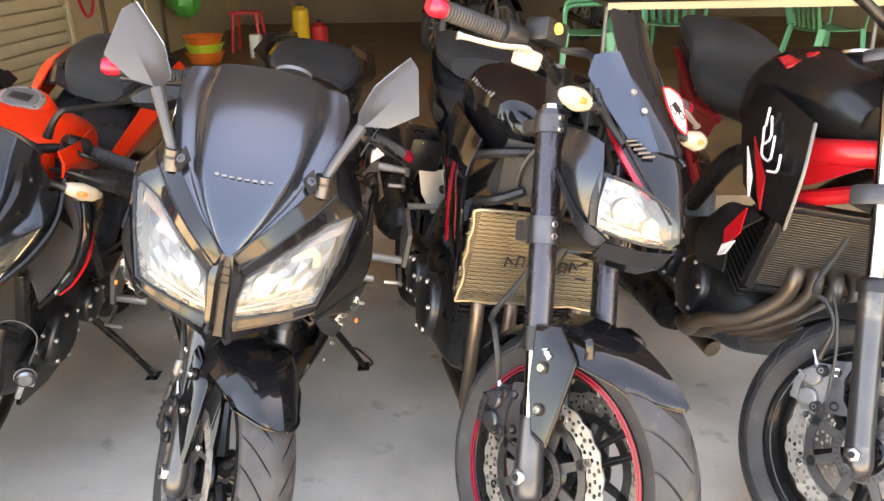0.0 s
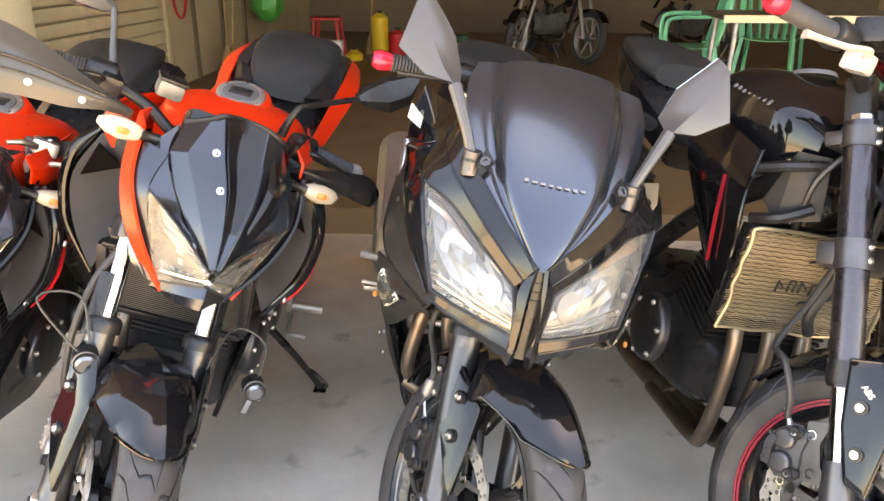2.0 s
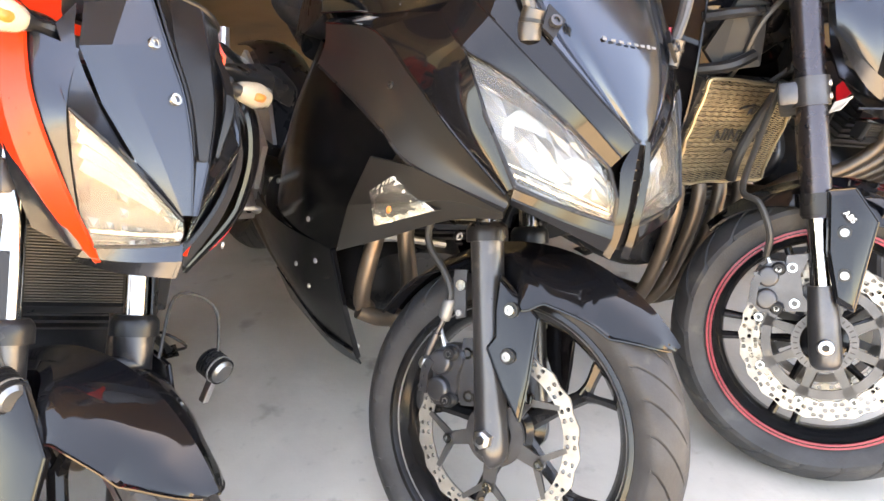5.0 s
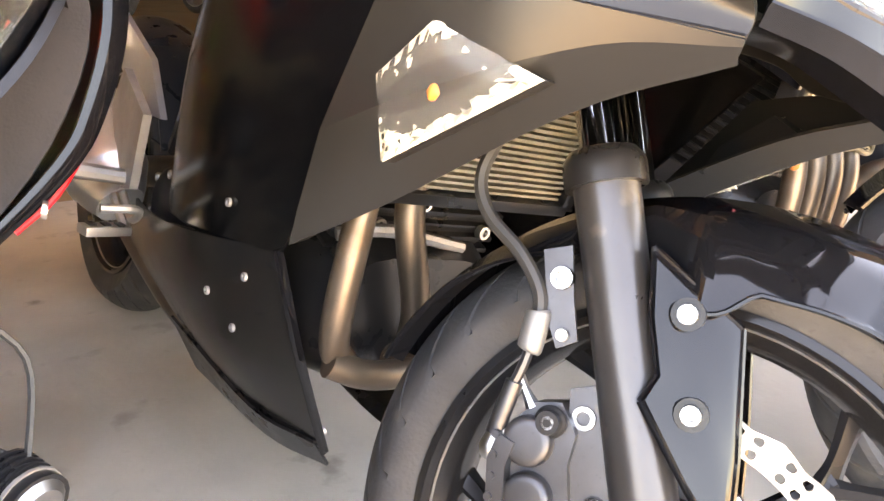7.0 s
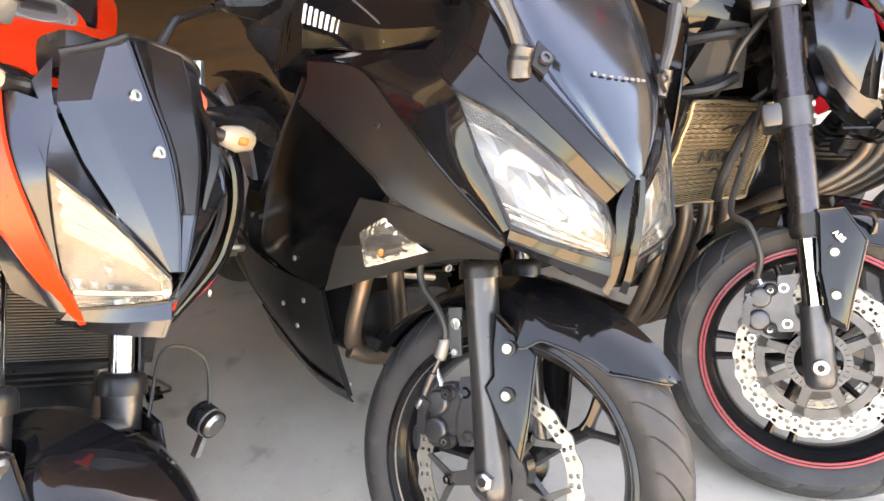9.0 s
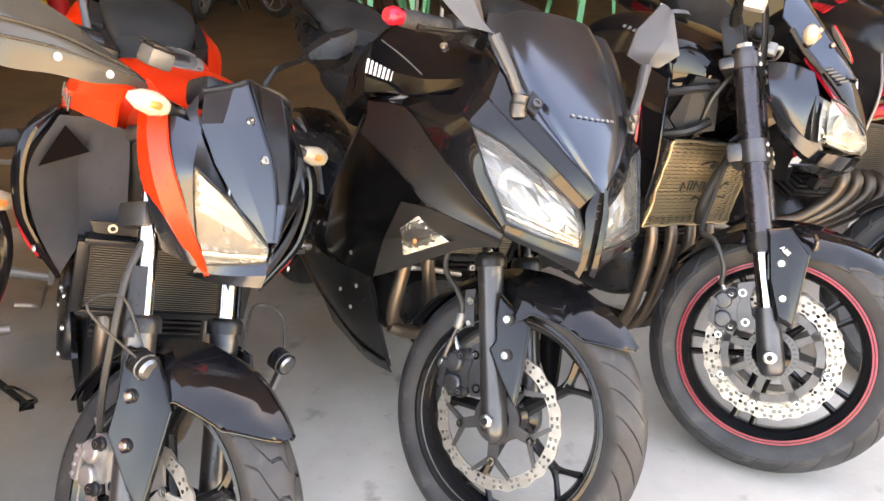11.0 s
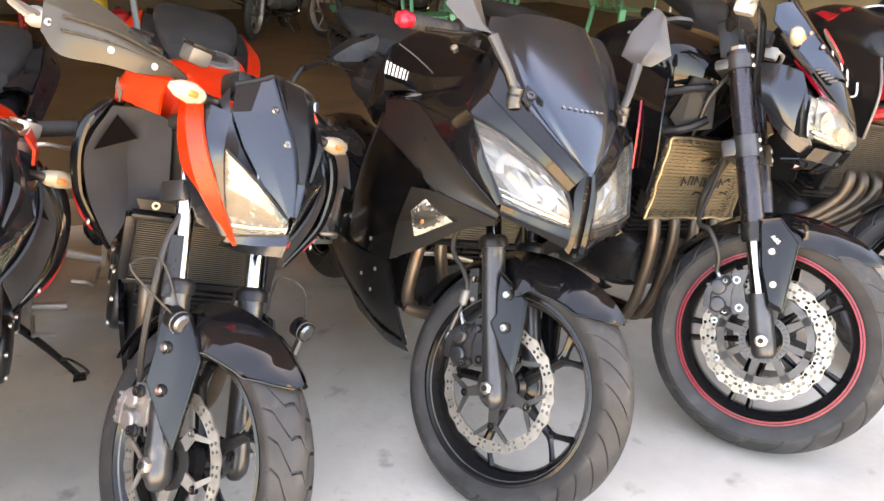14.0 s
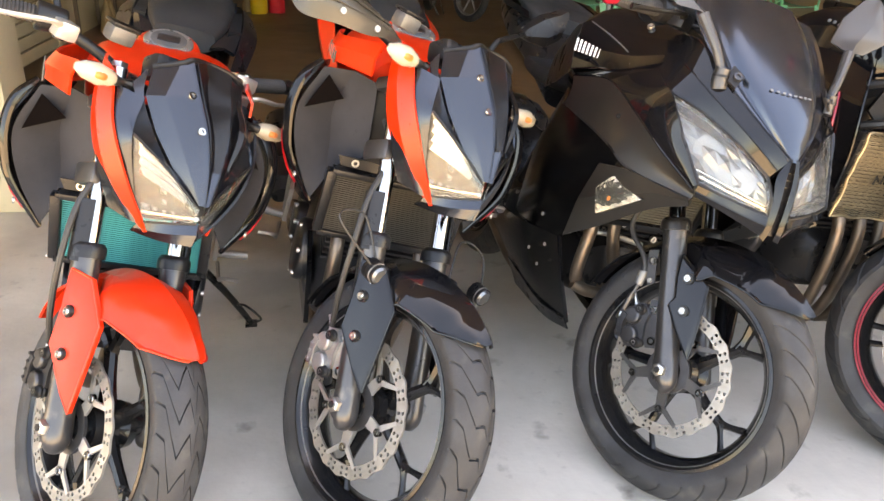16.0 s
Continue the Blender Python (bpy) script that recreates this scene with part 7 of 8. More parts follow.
engine(Z, 0.17, -0.58, 4, HEADER, BLACK_SATIN)
muffler(Z, (-0.98, -0.21, 0.44), (-1.38, -0.25, 0.66), 0.07, STEEL)
footpeg(Z, -0.90, 0.38, 0.2)
box = Z.add("step_box", block((0.14, 0.10, 0.105), (-1.02, -0.17, 0.705), 0.02, (0, 8, 0)), BLACK_SATIN, label="black box beside the rear frame")
Z.add("bolt", bolt((-0.948, -0.19, 0.73), (1, -0.2, 0), 0.008, 0.006), STEEL, box)
hanger = Z.add("step_plate", slab([(-0.97, -0.18, 0.645), (-0.965, -0.075, 0.66), (-0.96, -0.065, 0.60), (-0.955, -0.10, 0.525), (-0.955, -0.125, 0.52), (-0.96, -0.165, 0.58)], (1, -0.15, 0.1), 0.008, 0.002), ALLOY, label="bare alloy footrest plate")
Z.add("plate_hole", tube([(-0.957, -0.10, 0.60), (-0.952, -0.10, 0.60)], 0.014, 2, 14), BLACK_MATT, hanger)
for p, q, r in (((-0.95, -0.10, 0.545), (-0.94, -0.205, 0.54), 0.009), ((-0.96, -0.12, 0.72), (-0.955, -0.115, 0.815), 0.009), ((-0.955, -0.13, 0.775), (-0.95, -0.03, 0.785), 0.006)):
    peg = Z.add("step_rod", tube([p, Vector(p).lerp(Vector(q), 0.7), q], [r, r, r * 1.25], 8, 10), STEEL_DULL)
    Z.add("rod_tip", tube([Vector(q), Vector(q) + (Vector(q) - Vector(p)).normalized() * 0.008], r * 0.8, 2, 10), CHROME, peg)
footpeg(Z, -1.12, 0.60, 0.19)
side_stand(Z, -0.9, 0.34)
Z.add("handlebar", tube([Z.leg(0.84, -0.25, 0.012), Z.leg(0.83, -0.14, 0.0), Z.leg(0.80, -0.06, -0.02), Z.leg(0.80, 0.06, -0.02), Z.leg(0.83, 0.14, 0.0), Z.leg(0.84, 0.25, 0.012)], 0.013, 30, 12), BLACK_SATIN, steered=True)
for s in (-1, 1):
    Z.add("bar_clamp", block((0.05, 0.035, 0.10), Z.leg(0.775, s * 0.055, -0.025), 0.006, (0, -24, 0)), BLACK_SATIN, steered=True)
    grip(Z, Z.leg(0.84, s * 0.265, 0.010), Z.leg(0.848, s * 0.395, -0.012), RED_ANOD, lever=True, lever_mat=SILVER, drop=0.055)
box = Z.add("brake_reservoir", block((0.055, 0.075, 0.045), Z.leg(0.855, -0.185, 0.045), 0.008, (0, -15, 10)), BLACK_SATIN, label="black brake fluid reservoir", steered=True)
Z.add("sight_glass", tube([Z.leg(0.855, -0.185, 0.07), Z.leg(0.855, -0.185, 0.078)], 0.011, 2, 16), AMBER_GLASS, box, steered=True)
Z.add("clutch_bracket", block((0.05, 0.06, 0.04), Z.leg(0.83, 0.19, 0.03), 0.008), BLACK_SATIN, steered=True)
for y in (-0.05, 0.03, 0.06):
    hose(Z, [Z.leg(0.83, -0.15, 0.05), Z.leg(0.84, y, 0.05), Z.leg(0.70, y * 0.6, 0.03), Z.leg(0.5, y * 0.5, -0.03)], 0.005)


# ---- the black and red machine at the end of the row ----
H = Machine("black naked motorcycle with red frame and four curved pipes", (0.90, 1.33), -86.5, 11, 34.5, 0.3, 25.5, 0.12, wheelbase=1.45)
wheel(H.ob, "front_wheel", H.S @ Matrix.Translation(H.axle), H.R, H.W, "y6", discs=(-1, 1), disc_r=0.16, groove=(24, 0.3, 0.15, 0.0), ring=True)
swing_and_rear(H, 0.315, 0.18)
fork(H, 0.105, 0.34, 0.86)
for s in (-1, 1):
    caliper(H, 0.10, s, 0.12, -0.09, CAST)
hose(H, [H.leg(0.18, -0.115, -0.09), H.leg(0.25, -0.13, -0.06), H.leg(0.30, -0.13, -0.08), H.leg(0.33, -0.12, -0.11), H.leg(0.45, -0.05, -0.08)], 0.006)
hose(H, [H.leg(0.12, -0.125, -0.06), H.leg(0.20, -0.135, -0.05), H.leg(0.27, -0.135, -0.055), H.leg(0.33, -0.12, -0.075)], 0.0035, "sensor_cable")
fender(H, BLACK_MATT, tip=60, rear=152, hw=0.076, label="black front mudguard")
rad, m = radiator(H, -0.335, 0.50, 0.72, 0.185, 12, FIN_DARK, BLACK_SATIN, 34, "black finned cooler")
H.add("fuel_tank", loft([(V(-0.30, 0, 0.92), 0.09, 0.05, 0.06), (V(-0.40, 0, 0.94), 0.15, 0.085, 0.1), (V(-0.58, 0, 0.94), 0.17, 0.12, 0.13), (V(-0.74, 0, 0.90), 0.15, 0.10, 0.11), (V(-0.86, 0, 0.85), 0.09, 0.04, 0.06)], 28, 5, 3.2), BLACK_PAINT, label="satin black fuel tank with a red wing mark")
cap = H.add("tank_cap", tube([(-0.52, 0, 1.048), (-0.523, 0, 1.056), (-0.524, 0, 1.06)], [0.058, 0.058, 0.05], 6, 30), STEEL, label="round bare metal filler cap")
H.add("cap_lid", tube([(-0.524, 0, 1.058), (-0.525, 0, 1.063)], [0.04, 0.038], 2, 24), CAST, cap)
for s in (-1, 1):
    for k in range(5):
        H.add("wing_mark", slab([(-0.50 - 0.018 * k, s * (0.12 + 0.004 * k), 1.045 - 0.004 * k), (-0.512 - 0.018 * k, s * (0.122 + 0.004 * k), 1.044 - 0.004 * k), (-0.535 - 0.012 * k, s * 0.172, 0.995 + 0.004 * k), (-0.525 - 0.012 * k, s * 0.171, 0.996 + 0.004 * k)], (0, s * 0.7, 0.7), 0.004, 0), RED, label="red wing mark drawn as plain strokes")
for side in (-1, 1):
    def flip(bm):
        return bm_flip(bm) if side > 0 else bm
    sh = H.add("shroud", flip(sheet([[(-0.60, -0.19, 0.95), (-0.42, -0.21, 0.94), (-0.29, -0.195, 0.91)], [(-0.55, -0.225, 0.85), (-0.38, -0.235, 0.83), (-0.245, -0.21, 0.81)], [(-0.45, -0.225, 0.72), (-0.35, -0.23, 0.70), (-0.25, -0.205, 0.68)]], 0.006, 5, 5)), BLACK_PAINT, label="black cooler shroud with white and red marks")
    H.add("shroud_edge", flip(tube([(-0.286, -0.198, 0.91), (-0.24, -0.213, 0.81), (-0.245, -0.208, 0.68)], 0.004, 14, 6)), CAST, sh)
    H.add("white_stroke", flip(slab([(-0.455, -0.241, 0.810), (-0.385, -0.246, 0.730), (-0.370, -0.244, 0.710), (-0.385, -0.244, 0.755)], (0.05, -1, 0), 0.004, 0)), WHITE_MARK, sh)
    H.add("red_stroke", flip(slab([(-0.435, -0.243, 0.840), (-0.325, -0.248, 0.725), (-0.300, -0.246, 0.700), (-0.325, -0.246, 0.770)], (0.05, -1, 0), 0.003, 0)), RED, sh)
    bars(H, [[(-0.395, -0.239, 0.895), (-0.360, -0.244, 0.855), (-0.380, -0.246, 0.835), (-0.400, -0.246, 0.870)], [(-0.345, -0.244, 0.860), (-0.325, -0.248, 0.810), (-0.365, -0.248, 0.810), (-0.380, -0.248, 0.835)], [(-0.300, -0.242, 0.830), (-0.290, -0.244, 0.795), (-0.325, -0.246, 0.785)], [(-0.425, -0.234, 0.910), (-0.405, -0.240, 0.870)]], 0.003, WHITE_MARK, "model_mark", "white outlined model mark drawn as strokes", parent=sh) if side < 0 else None
    H.add("lower_cover", flip(sheet([[(-0.36, -0.20, 0.67), (-0.40, -0.235, 0.60), (-0.42, -0.22, 0.50)], [(-0.50, -0.21, 0.66), (-0.52, -0.24, 0.58), (-0.52, -0.22, 0.48)], [(-0.62, -0.20, 0.58), (-0.62, -0.22, 0.52), (-0.6, -0.2, 0.45)]], 0.005, 4, 4)), BLACK_MATT, label="black lower side cover")
    H.add("red_corner", flip(slab([(-0.385, -0.23, 0.68), (-0.37, -0.235, 0.62), (-0.40, -0.248, 0.57), (-0.42, -0.248, 0.61)], (0.2, -1, 0.1), 0.004, 0)), RED)
    H.add("white_corner", flip(slab([(-0.372, -0.24, 0.60), (-0.385, -0.247, 0.56), (-0.41, -0.25, 0.545), (-0.405, -0.25, 0.575)], (0.2, -1, 0.1), 0.005, 0)), WHITE_MARK)
    H.add("frame_rail", flip(tube([(-0.24, -0.05, 0.875), (-0.32, -0.12, 0.85), (-0.44, -0.165, 0.82)], 0.03, 12, 12)), RED, label="red painted frame tube")
    H.add("frame_rail", flip(tube([(-0.44, -0.165, 0.82), (-0.64, -0.18, 0.74), (-0.85, -0.15, 0.55)], 0.028, 12, 12)), BLACK_SATIN)
    H.add("frame_gusset", flip(slab([(-0.25, -0.075, 0.84), (-0.33, -0.13, 0.77), (-0.42, -0.16, 0.74), (-0.38, -0.15, 0.81)], (0.6, -0.8, 0), 0.014, 0.003)), RED, label="red painted frame gusset")
    H.add("frame_brace", flip(tube([(-0.27, -0.05, 0.78), (-0.36, -0.12, 0.73), (-0.45, -0.17, 0.70)], 0.02, 10, 10)), RED, label="red painted frame tube")
    H.add("subframe", flip(tube([(-0.84, -0.14, 0.58), (-1.0, -0.16, 0.72), (-1.25, -0.13, 0.88), (-1.45, -0.09, 0.93)], 0.018, 14, 10)), DARK_RED, label="red painted rear frame tube")
    H.add("subframe", flip(tube([(-0.88, -0.14, 0.80), (-1.05, -0.155, 0.82), (-1.3, -0.12, 0.90)], 0.016, 12, 10)), DARK_RED, label="red painted rear frame tube")
    H.add("side_panel", flip(sheet([[(-0.86, -0.15, 0.80), (-0.88, -0.165, 0.70), (-0.92, -0.15, 0.62)], [(-1.02, -0.15, 0.86), (-1.04, -0.165, 0.76), (-1.06, -0.15, 0.70)]], 0.005, 4, 4)), DARK_RED, label="dark red side panel")
H.add("seat", loft([(V(-0.80, 0, 0.88), 0.12, 0.03, 0.06), (V(-0.94, 0, 0.87), 0.17, 0.045, 0.07), (V(-1.10, 0, 0.91), 0.165, 0.05, 0.07), (V(-1.2, 0, 0.98), 0.155, 0.045, 0.07), (V(-1.4, 0, 1.03), 0.13, 0.035, 0.05), (V(-1.52, 0, 1.03), 0.06, 0.015, 0.02)], 26, 5, 2.8), SEAT, label="black vinyl dual seat")
H.add("tail", loft([(V(-1.1, 0, 0.82), 0.10, 0.05, 0.05), (V(-1.35, 0, 0.91), 0.11, 0.04, 0.05), (V(-1.6, 0, 0.95), 0.06, 0.02, 0.03)], 22, 4, 3.5), BLACK_SATIN)
# four exhaust pipes that sweep to the right side
H_engine = engine(H, 0.18, -0.60, 0, tint=DARK_METAL)
for k in range(4):
    y = 0.05 - 0.045 * k
    H.add("exhaust_pipe", tube([(-0.40, y + 0.01, 0.57), (-0.30 - 0.012 * k, y, 0.55), (-0.285 - 0.02 * k, y - 0.01, 0.50 - 0.008 * k), (-0.325 - 0.022 * k, y - 0.065, 0.425 - 0.01 * k), (-0.395 - 0.02 * k, y - 0.13, 0.355 - 0.002 * k), (-0.50 - 0.01 * k, y * 0.6 - 0.15, 0.30 - 0.005 * k), (-0.66, y * 0.3 - 0.13, 0.24), (-0.80, -0.10, 0.20)], 0.0195, 44, 12), HEADER, label="tanned curved exhaust pipe")
muffler(H, (-0.75, -0.12, 0.20), (-1.15, -0.20, 0.24), 0.055)
footpeg(H, -0.92, 0.38, 0.19)
side_stand(H, -0.9, 0.34)
H.add("handlebar", tube([H.leg(0.97, -0.24, -0.09), H.leg(0.95, -0.14, -0.06), H.leg(0.91, -0.06, -0.03), H.leg(0.91, 0.06, -0.03), H.leg(0.95, 0.14, -0.06), H.leg(0.97, 0.24, -0.09)], 0.012, 30, 12), BLACK_SATIN, steered=True)
for s in (-1, 1):
    grip(H, H.leg(0.97, s * 0.25, -0.09), H.leg(0.96, s * 0.375, -0.14), BLACK_SATIN, lever=True, lever_mat=SILVER)
    mirror_on_stem(H, H.leg(0.98, s * 0.2, -0.06), H.leg(1.1, s * 0.26, -0.10), H.leg(1.13, s * 0.40, -0.12), (0.15, 0.085, 0.04))
    indicator(H, H.leg(0.62, s * 0.12, 0.06), (0.1, s, 0), 0.045, True, 0.04)
lamp = H.add("headlight", loft([(V(-0.13, 0, 0.88), 0.09, 0.08, 0.08), (V(-0.08, 0, 0.87), 0.095, 0.085, 0.085), (V(-0.03, 0, 0.855), 0.075, 0.07, 0.07), (V(-0.015, 0, 0.85), 0.05, 0.05, 0.05)], 24, 4, 2.6), BLACK_PAINT, label="black headlight shell", steered=True)
H.add("lens", loft([(V(-0.025, 0, 0.852), 0.068, 0.062, 0.062), (V(-0.005, 0, 0.848), 0.055, 0.05, 0.05), (V(0.002, 0, 0.846), 0.02, 0.02, 0.02)], 24, 4, 2.6), LENS, lamp, steered=True)
H.add("fly_screen", sheet([[(-0.09, y, 0.95 - 2 * y * y) for y in (-0.09, -0.04, 0, 0.04, 0.09)], [(-0.13, y, 1.01 - 2 * y * y) for y in (-0.08, -0.04, 0, 0.04, 0.08)], [(-0.19, y, 1.05 - 2 * y * y) for y in (-0.06, -0.03, 0, 0.03, 0.06)]], 0.004), SCREEN, label="small dark fly screen", steered=True)


# ---- the place: an open-fronted garage with a raised floor at the back ----
def structure(name, bm, mat, label, category):
    return tagged(part(name, bm, mat, None), label, category, kind="structure")


structure("floor", block((9.2, 4.4, 0.1), (1.1, 1.36, -0.05), 0), CONCRETE, "worn grey concrete garage floor", "floor")
structure("floor_back", block((9.2, 9.2, 0.18), (1.1, 8.15, 0.04), 0.006), BROWN_FLOOR, "brown polished floor one step higher", "floor")
structure("ground", block((400, 400, 0.02), (0, 0, -0.018), 0), OUTSIDE, "sunlit dusty ground before the garage", "ground")
structure("wall_left", block((0.2, 9.1, 3.05), (-3.4, 8.15, 1.525), 0), PLASTER, "beige plastered side wall", "wall")
structure("wall_right", block((0.2, 13.6, 3.05), (5.6, 5.9, 1.525), 0), PLASTER, "beige plastered side wall", "wall")
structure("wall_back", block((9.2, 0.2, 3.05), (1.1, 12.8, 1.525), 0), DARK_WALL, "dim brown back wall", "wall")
structure("pillar", block((0.95, 0.3, 3.05), (-2.98, 3.42, 1.525), 0.012), CREAM, "cream painted front pillar", "pillar")
# Added unseen wall: holds sky light off the left of the parking floor.
structure("wall_outer", block((0.2, 2.1, 3.05), (-3.4, 2.55, 1.525), 0), PLASTER, "unseen beige wall added to shade the parking floor's left side", "wall")
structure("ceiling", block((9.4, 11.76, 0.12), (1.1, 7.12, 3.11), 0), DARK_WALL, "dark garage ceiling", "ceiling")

# roller shutter leaf on the left wall, slat by slat
shutter = structure("shutter_frame", join(block((0.04, 0.06, 2.3), (-3.27, 4.55, 1.28), 0.004), block((0.04, 0.06, 2.3), (-3.27, 6.85, 1.28), 0.004)), CREAM, "beige shutter rails", "shutter")
slat = None
for i in range(22):
    if slat is None:
        slat = part("slat", block((0.03, 2.24, 0.085), (0, 0, 0), 0.01), CREAM, shutter)
        ob = slat
    else:
        ob = new("slat", slat.data)
        ob.parent = shutter
    ob.matrix_local = Matrix.Translation((-3.272, 5.7, 0.2 + 0.1 * i))
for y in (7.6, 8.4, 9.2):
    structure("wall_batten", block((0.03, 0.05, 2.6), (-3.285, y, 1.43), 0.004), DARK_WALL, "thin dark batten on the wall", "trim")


def monobloc(m, mat, label):
    """A moulded plastic armchair."""
    t = thing("plastic_chair", m, label, "chair", "green plastic chairs")
    part("seat", sheet([[(x, y, 0.43 - 0.02 * math.cos(x * 4) - 0.015 * (1 - (y / 0.23) ** 2)) for y in (-0.23, -0.12, 0, 0.12, 0.23)] for x in (-0.2, -0.05, 0.1, 0.22)], 0.006), mat, t)
    for s in (-1, 1):
        part("front_leg", sheet([[(0.2 + 0.03 * (1 - u), s * (0.22 + 0.03 * (1 - u)), 0.43 * u), (0.215 + 0.03 * (1 - u), s * (0.25 + 0.03 * (1 - u)), 0.43 * u), (0.16 + 0.05 * (1 - u), s * (0.255 + 0.03 * (1 - u)), 0.43 * u)] for u in (0, 0.5, 1)], 0.006), mat, t)
        part("back_leg", sheet([[(-0.2 - 0.08 * (1 - u), s * (0.2 + 0.04 * (1 - u)), 0.43 * u), (-0.215 - 0.08 * (1 - u), s * (0.235 + 0.04 * (1 - u)), 0.43 * u), (-0.15 - 0.08 * (1 - u), s * (0.245 + 0.04 * (1 - u)), 0.43 * u)] for u in (0, 0.5, 1)], 0.006), mat, t)
        part("armrest", tube([(0.2, s * 0.25, 0.42), (0.2, s * 0.265, 0.6), (0.14, s * 0.27, 0.655), (-0.1, s * 0.26, 0.665), (-0.24, s * 0.23, 0.68)], [0.028, 0.024, 0.026, 0.026, 0.024], 22, 10, flat=0.4), mat, t)
    for k in range(5):
        y = -0.16 + 0.08 * k
        part("back_slat", tube([(-0.2, y * 0.9, 0.43), (-0.25, y, 0.62), (-0.29, y * 1.05, 0.82)], 0.036, 10, 8, flat=0.25), mat, t)
    part("back_rim", tube([(-0.2, -0.22, 0.44), (-0.25, -0.23, 0.64), (-0.29, -0.2, 0.82), (-0.305, 0, 0.87), (-0.29, 0.2, 0.82), (-0.25, 0.23, 0.64), (-0.2, 0.22, 0.44)], 0.034, 36, 8, flat=0.5), mat, t)
    return t


Z1 = 0.13
chair = monobloc(pose(1.25, 7.0, Z1, 0, 0, 172), GREEN_PLASTIC, "mint green moulded plastic armchair")
for x, y, r in ((2.2, 7.7, 60), (3.35, 7.0, 8)):
    copy_thing(chair, pose(x, y, Z1, 0, 0, r))

table = thing("table", pose(2.3, 5.95, Z1), "long table with a bright metal edge", "table")
part("tabletop", block((2.3, 0.62, 0.035), (0, 0, 0.735), 0.006), STEEL, table)
part("table_edge", block((2.32, 0.012, 0.05), (0, -0.316, 0.73), 0.003), CREAM, table, "pale edge strip")
for sx in (-1, 1):
    for sy in (-1, 1):
        part("leg", tube([(sx * 1.05, sy * 0.25, 0.72), (sx * 1.08, sy * 0.27, 0)], 0.018, 2, 10), STEEL_DULL, table)
    part("cross_bar", tube([(sx * 1.06, -0.25, 0.3), (sx * 1.06, 0.25, 0.3)], 0.012, 2, 8), STEEL_DULL, table)
vase = thing("flower_vase", pose(2.75, 5.8, Z1 + 0.757), "glass vase with pink and red artificial flowers", "vase")
bm = lathe([(0.001, 0), (0.045, 0), (0.05, 0.02), (0.035, 0.1), (0.045, 0.16), (0.042, 0.16), (0.032, 0.1), (0.046, 0.02), (0.001, 0.006)], 24)
bm.transform(Matrix.Rotation(radians(90), 4, "X"))
part("glass", bm, GLASS, vase)
rnd = random.Random(3)
for k in range(9):
    a, r, h = rnd.uniform(0, 6.28), rnd.uniform(0, 0.1), rnd.uniform(0.2, 0.32)
    tip = V(r * math.cos(a), r * math.sin(a), h)
    st = part("stem", tube([(0, 0, 0.03), (tip.x * 0.4, tip.y * 0.4, h * 0.6), tip], 0.003, 8, 5), GREEN_PLASTIC, vase)
    bm = bmesh.new()
    for j in range(9):
        b2 = j * 0.7
        d = V(math.cos(b2), math.sin(b2), 0.4 + 0.2 * (j % 3))
        join(bm, sheet([[tip + d * 0.004 + V(0, 0, 0.0), tip + d * 0.02 + d.cross(V(0, 0, 1)) * 0.014, ], [tip + d * 0.04, tip + d * 0.035 + d.cross(V(0, 0, 1)) * 0.012]], 0.001, 2, 2))
    part("blossom", bm, RED if k % 2 else PINK, st)


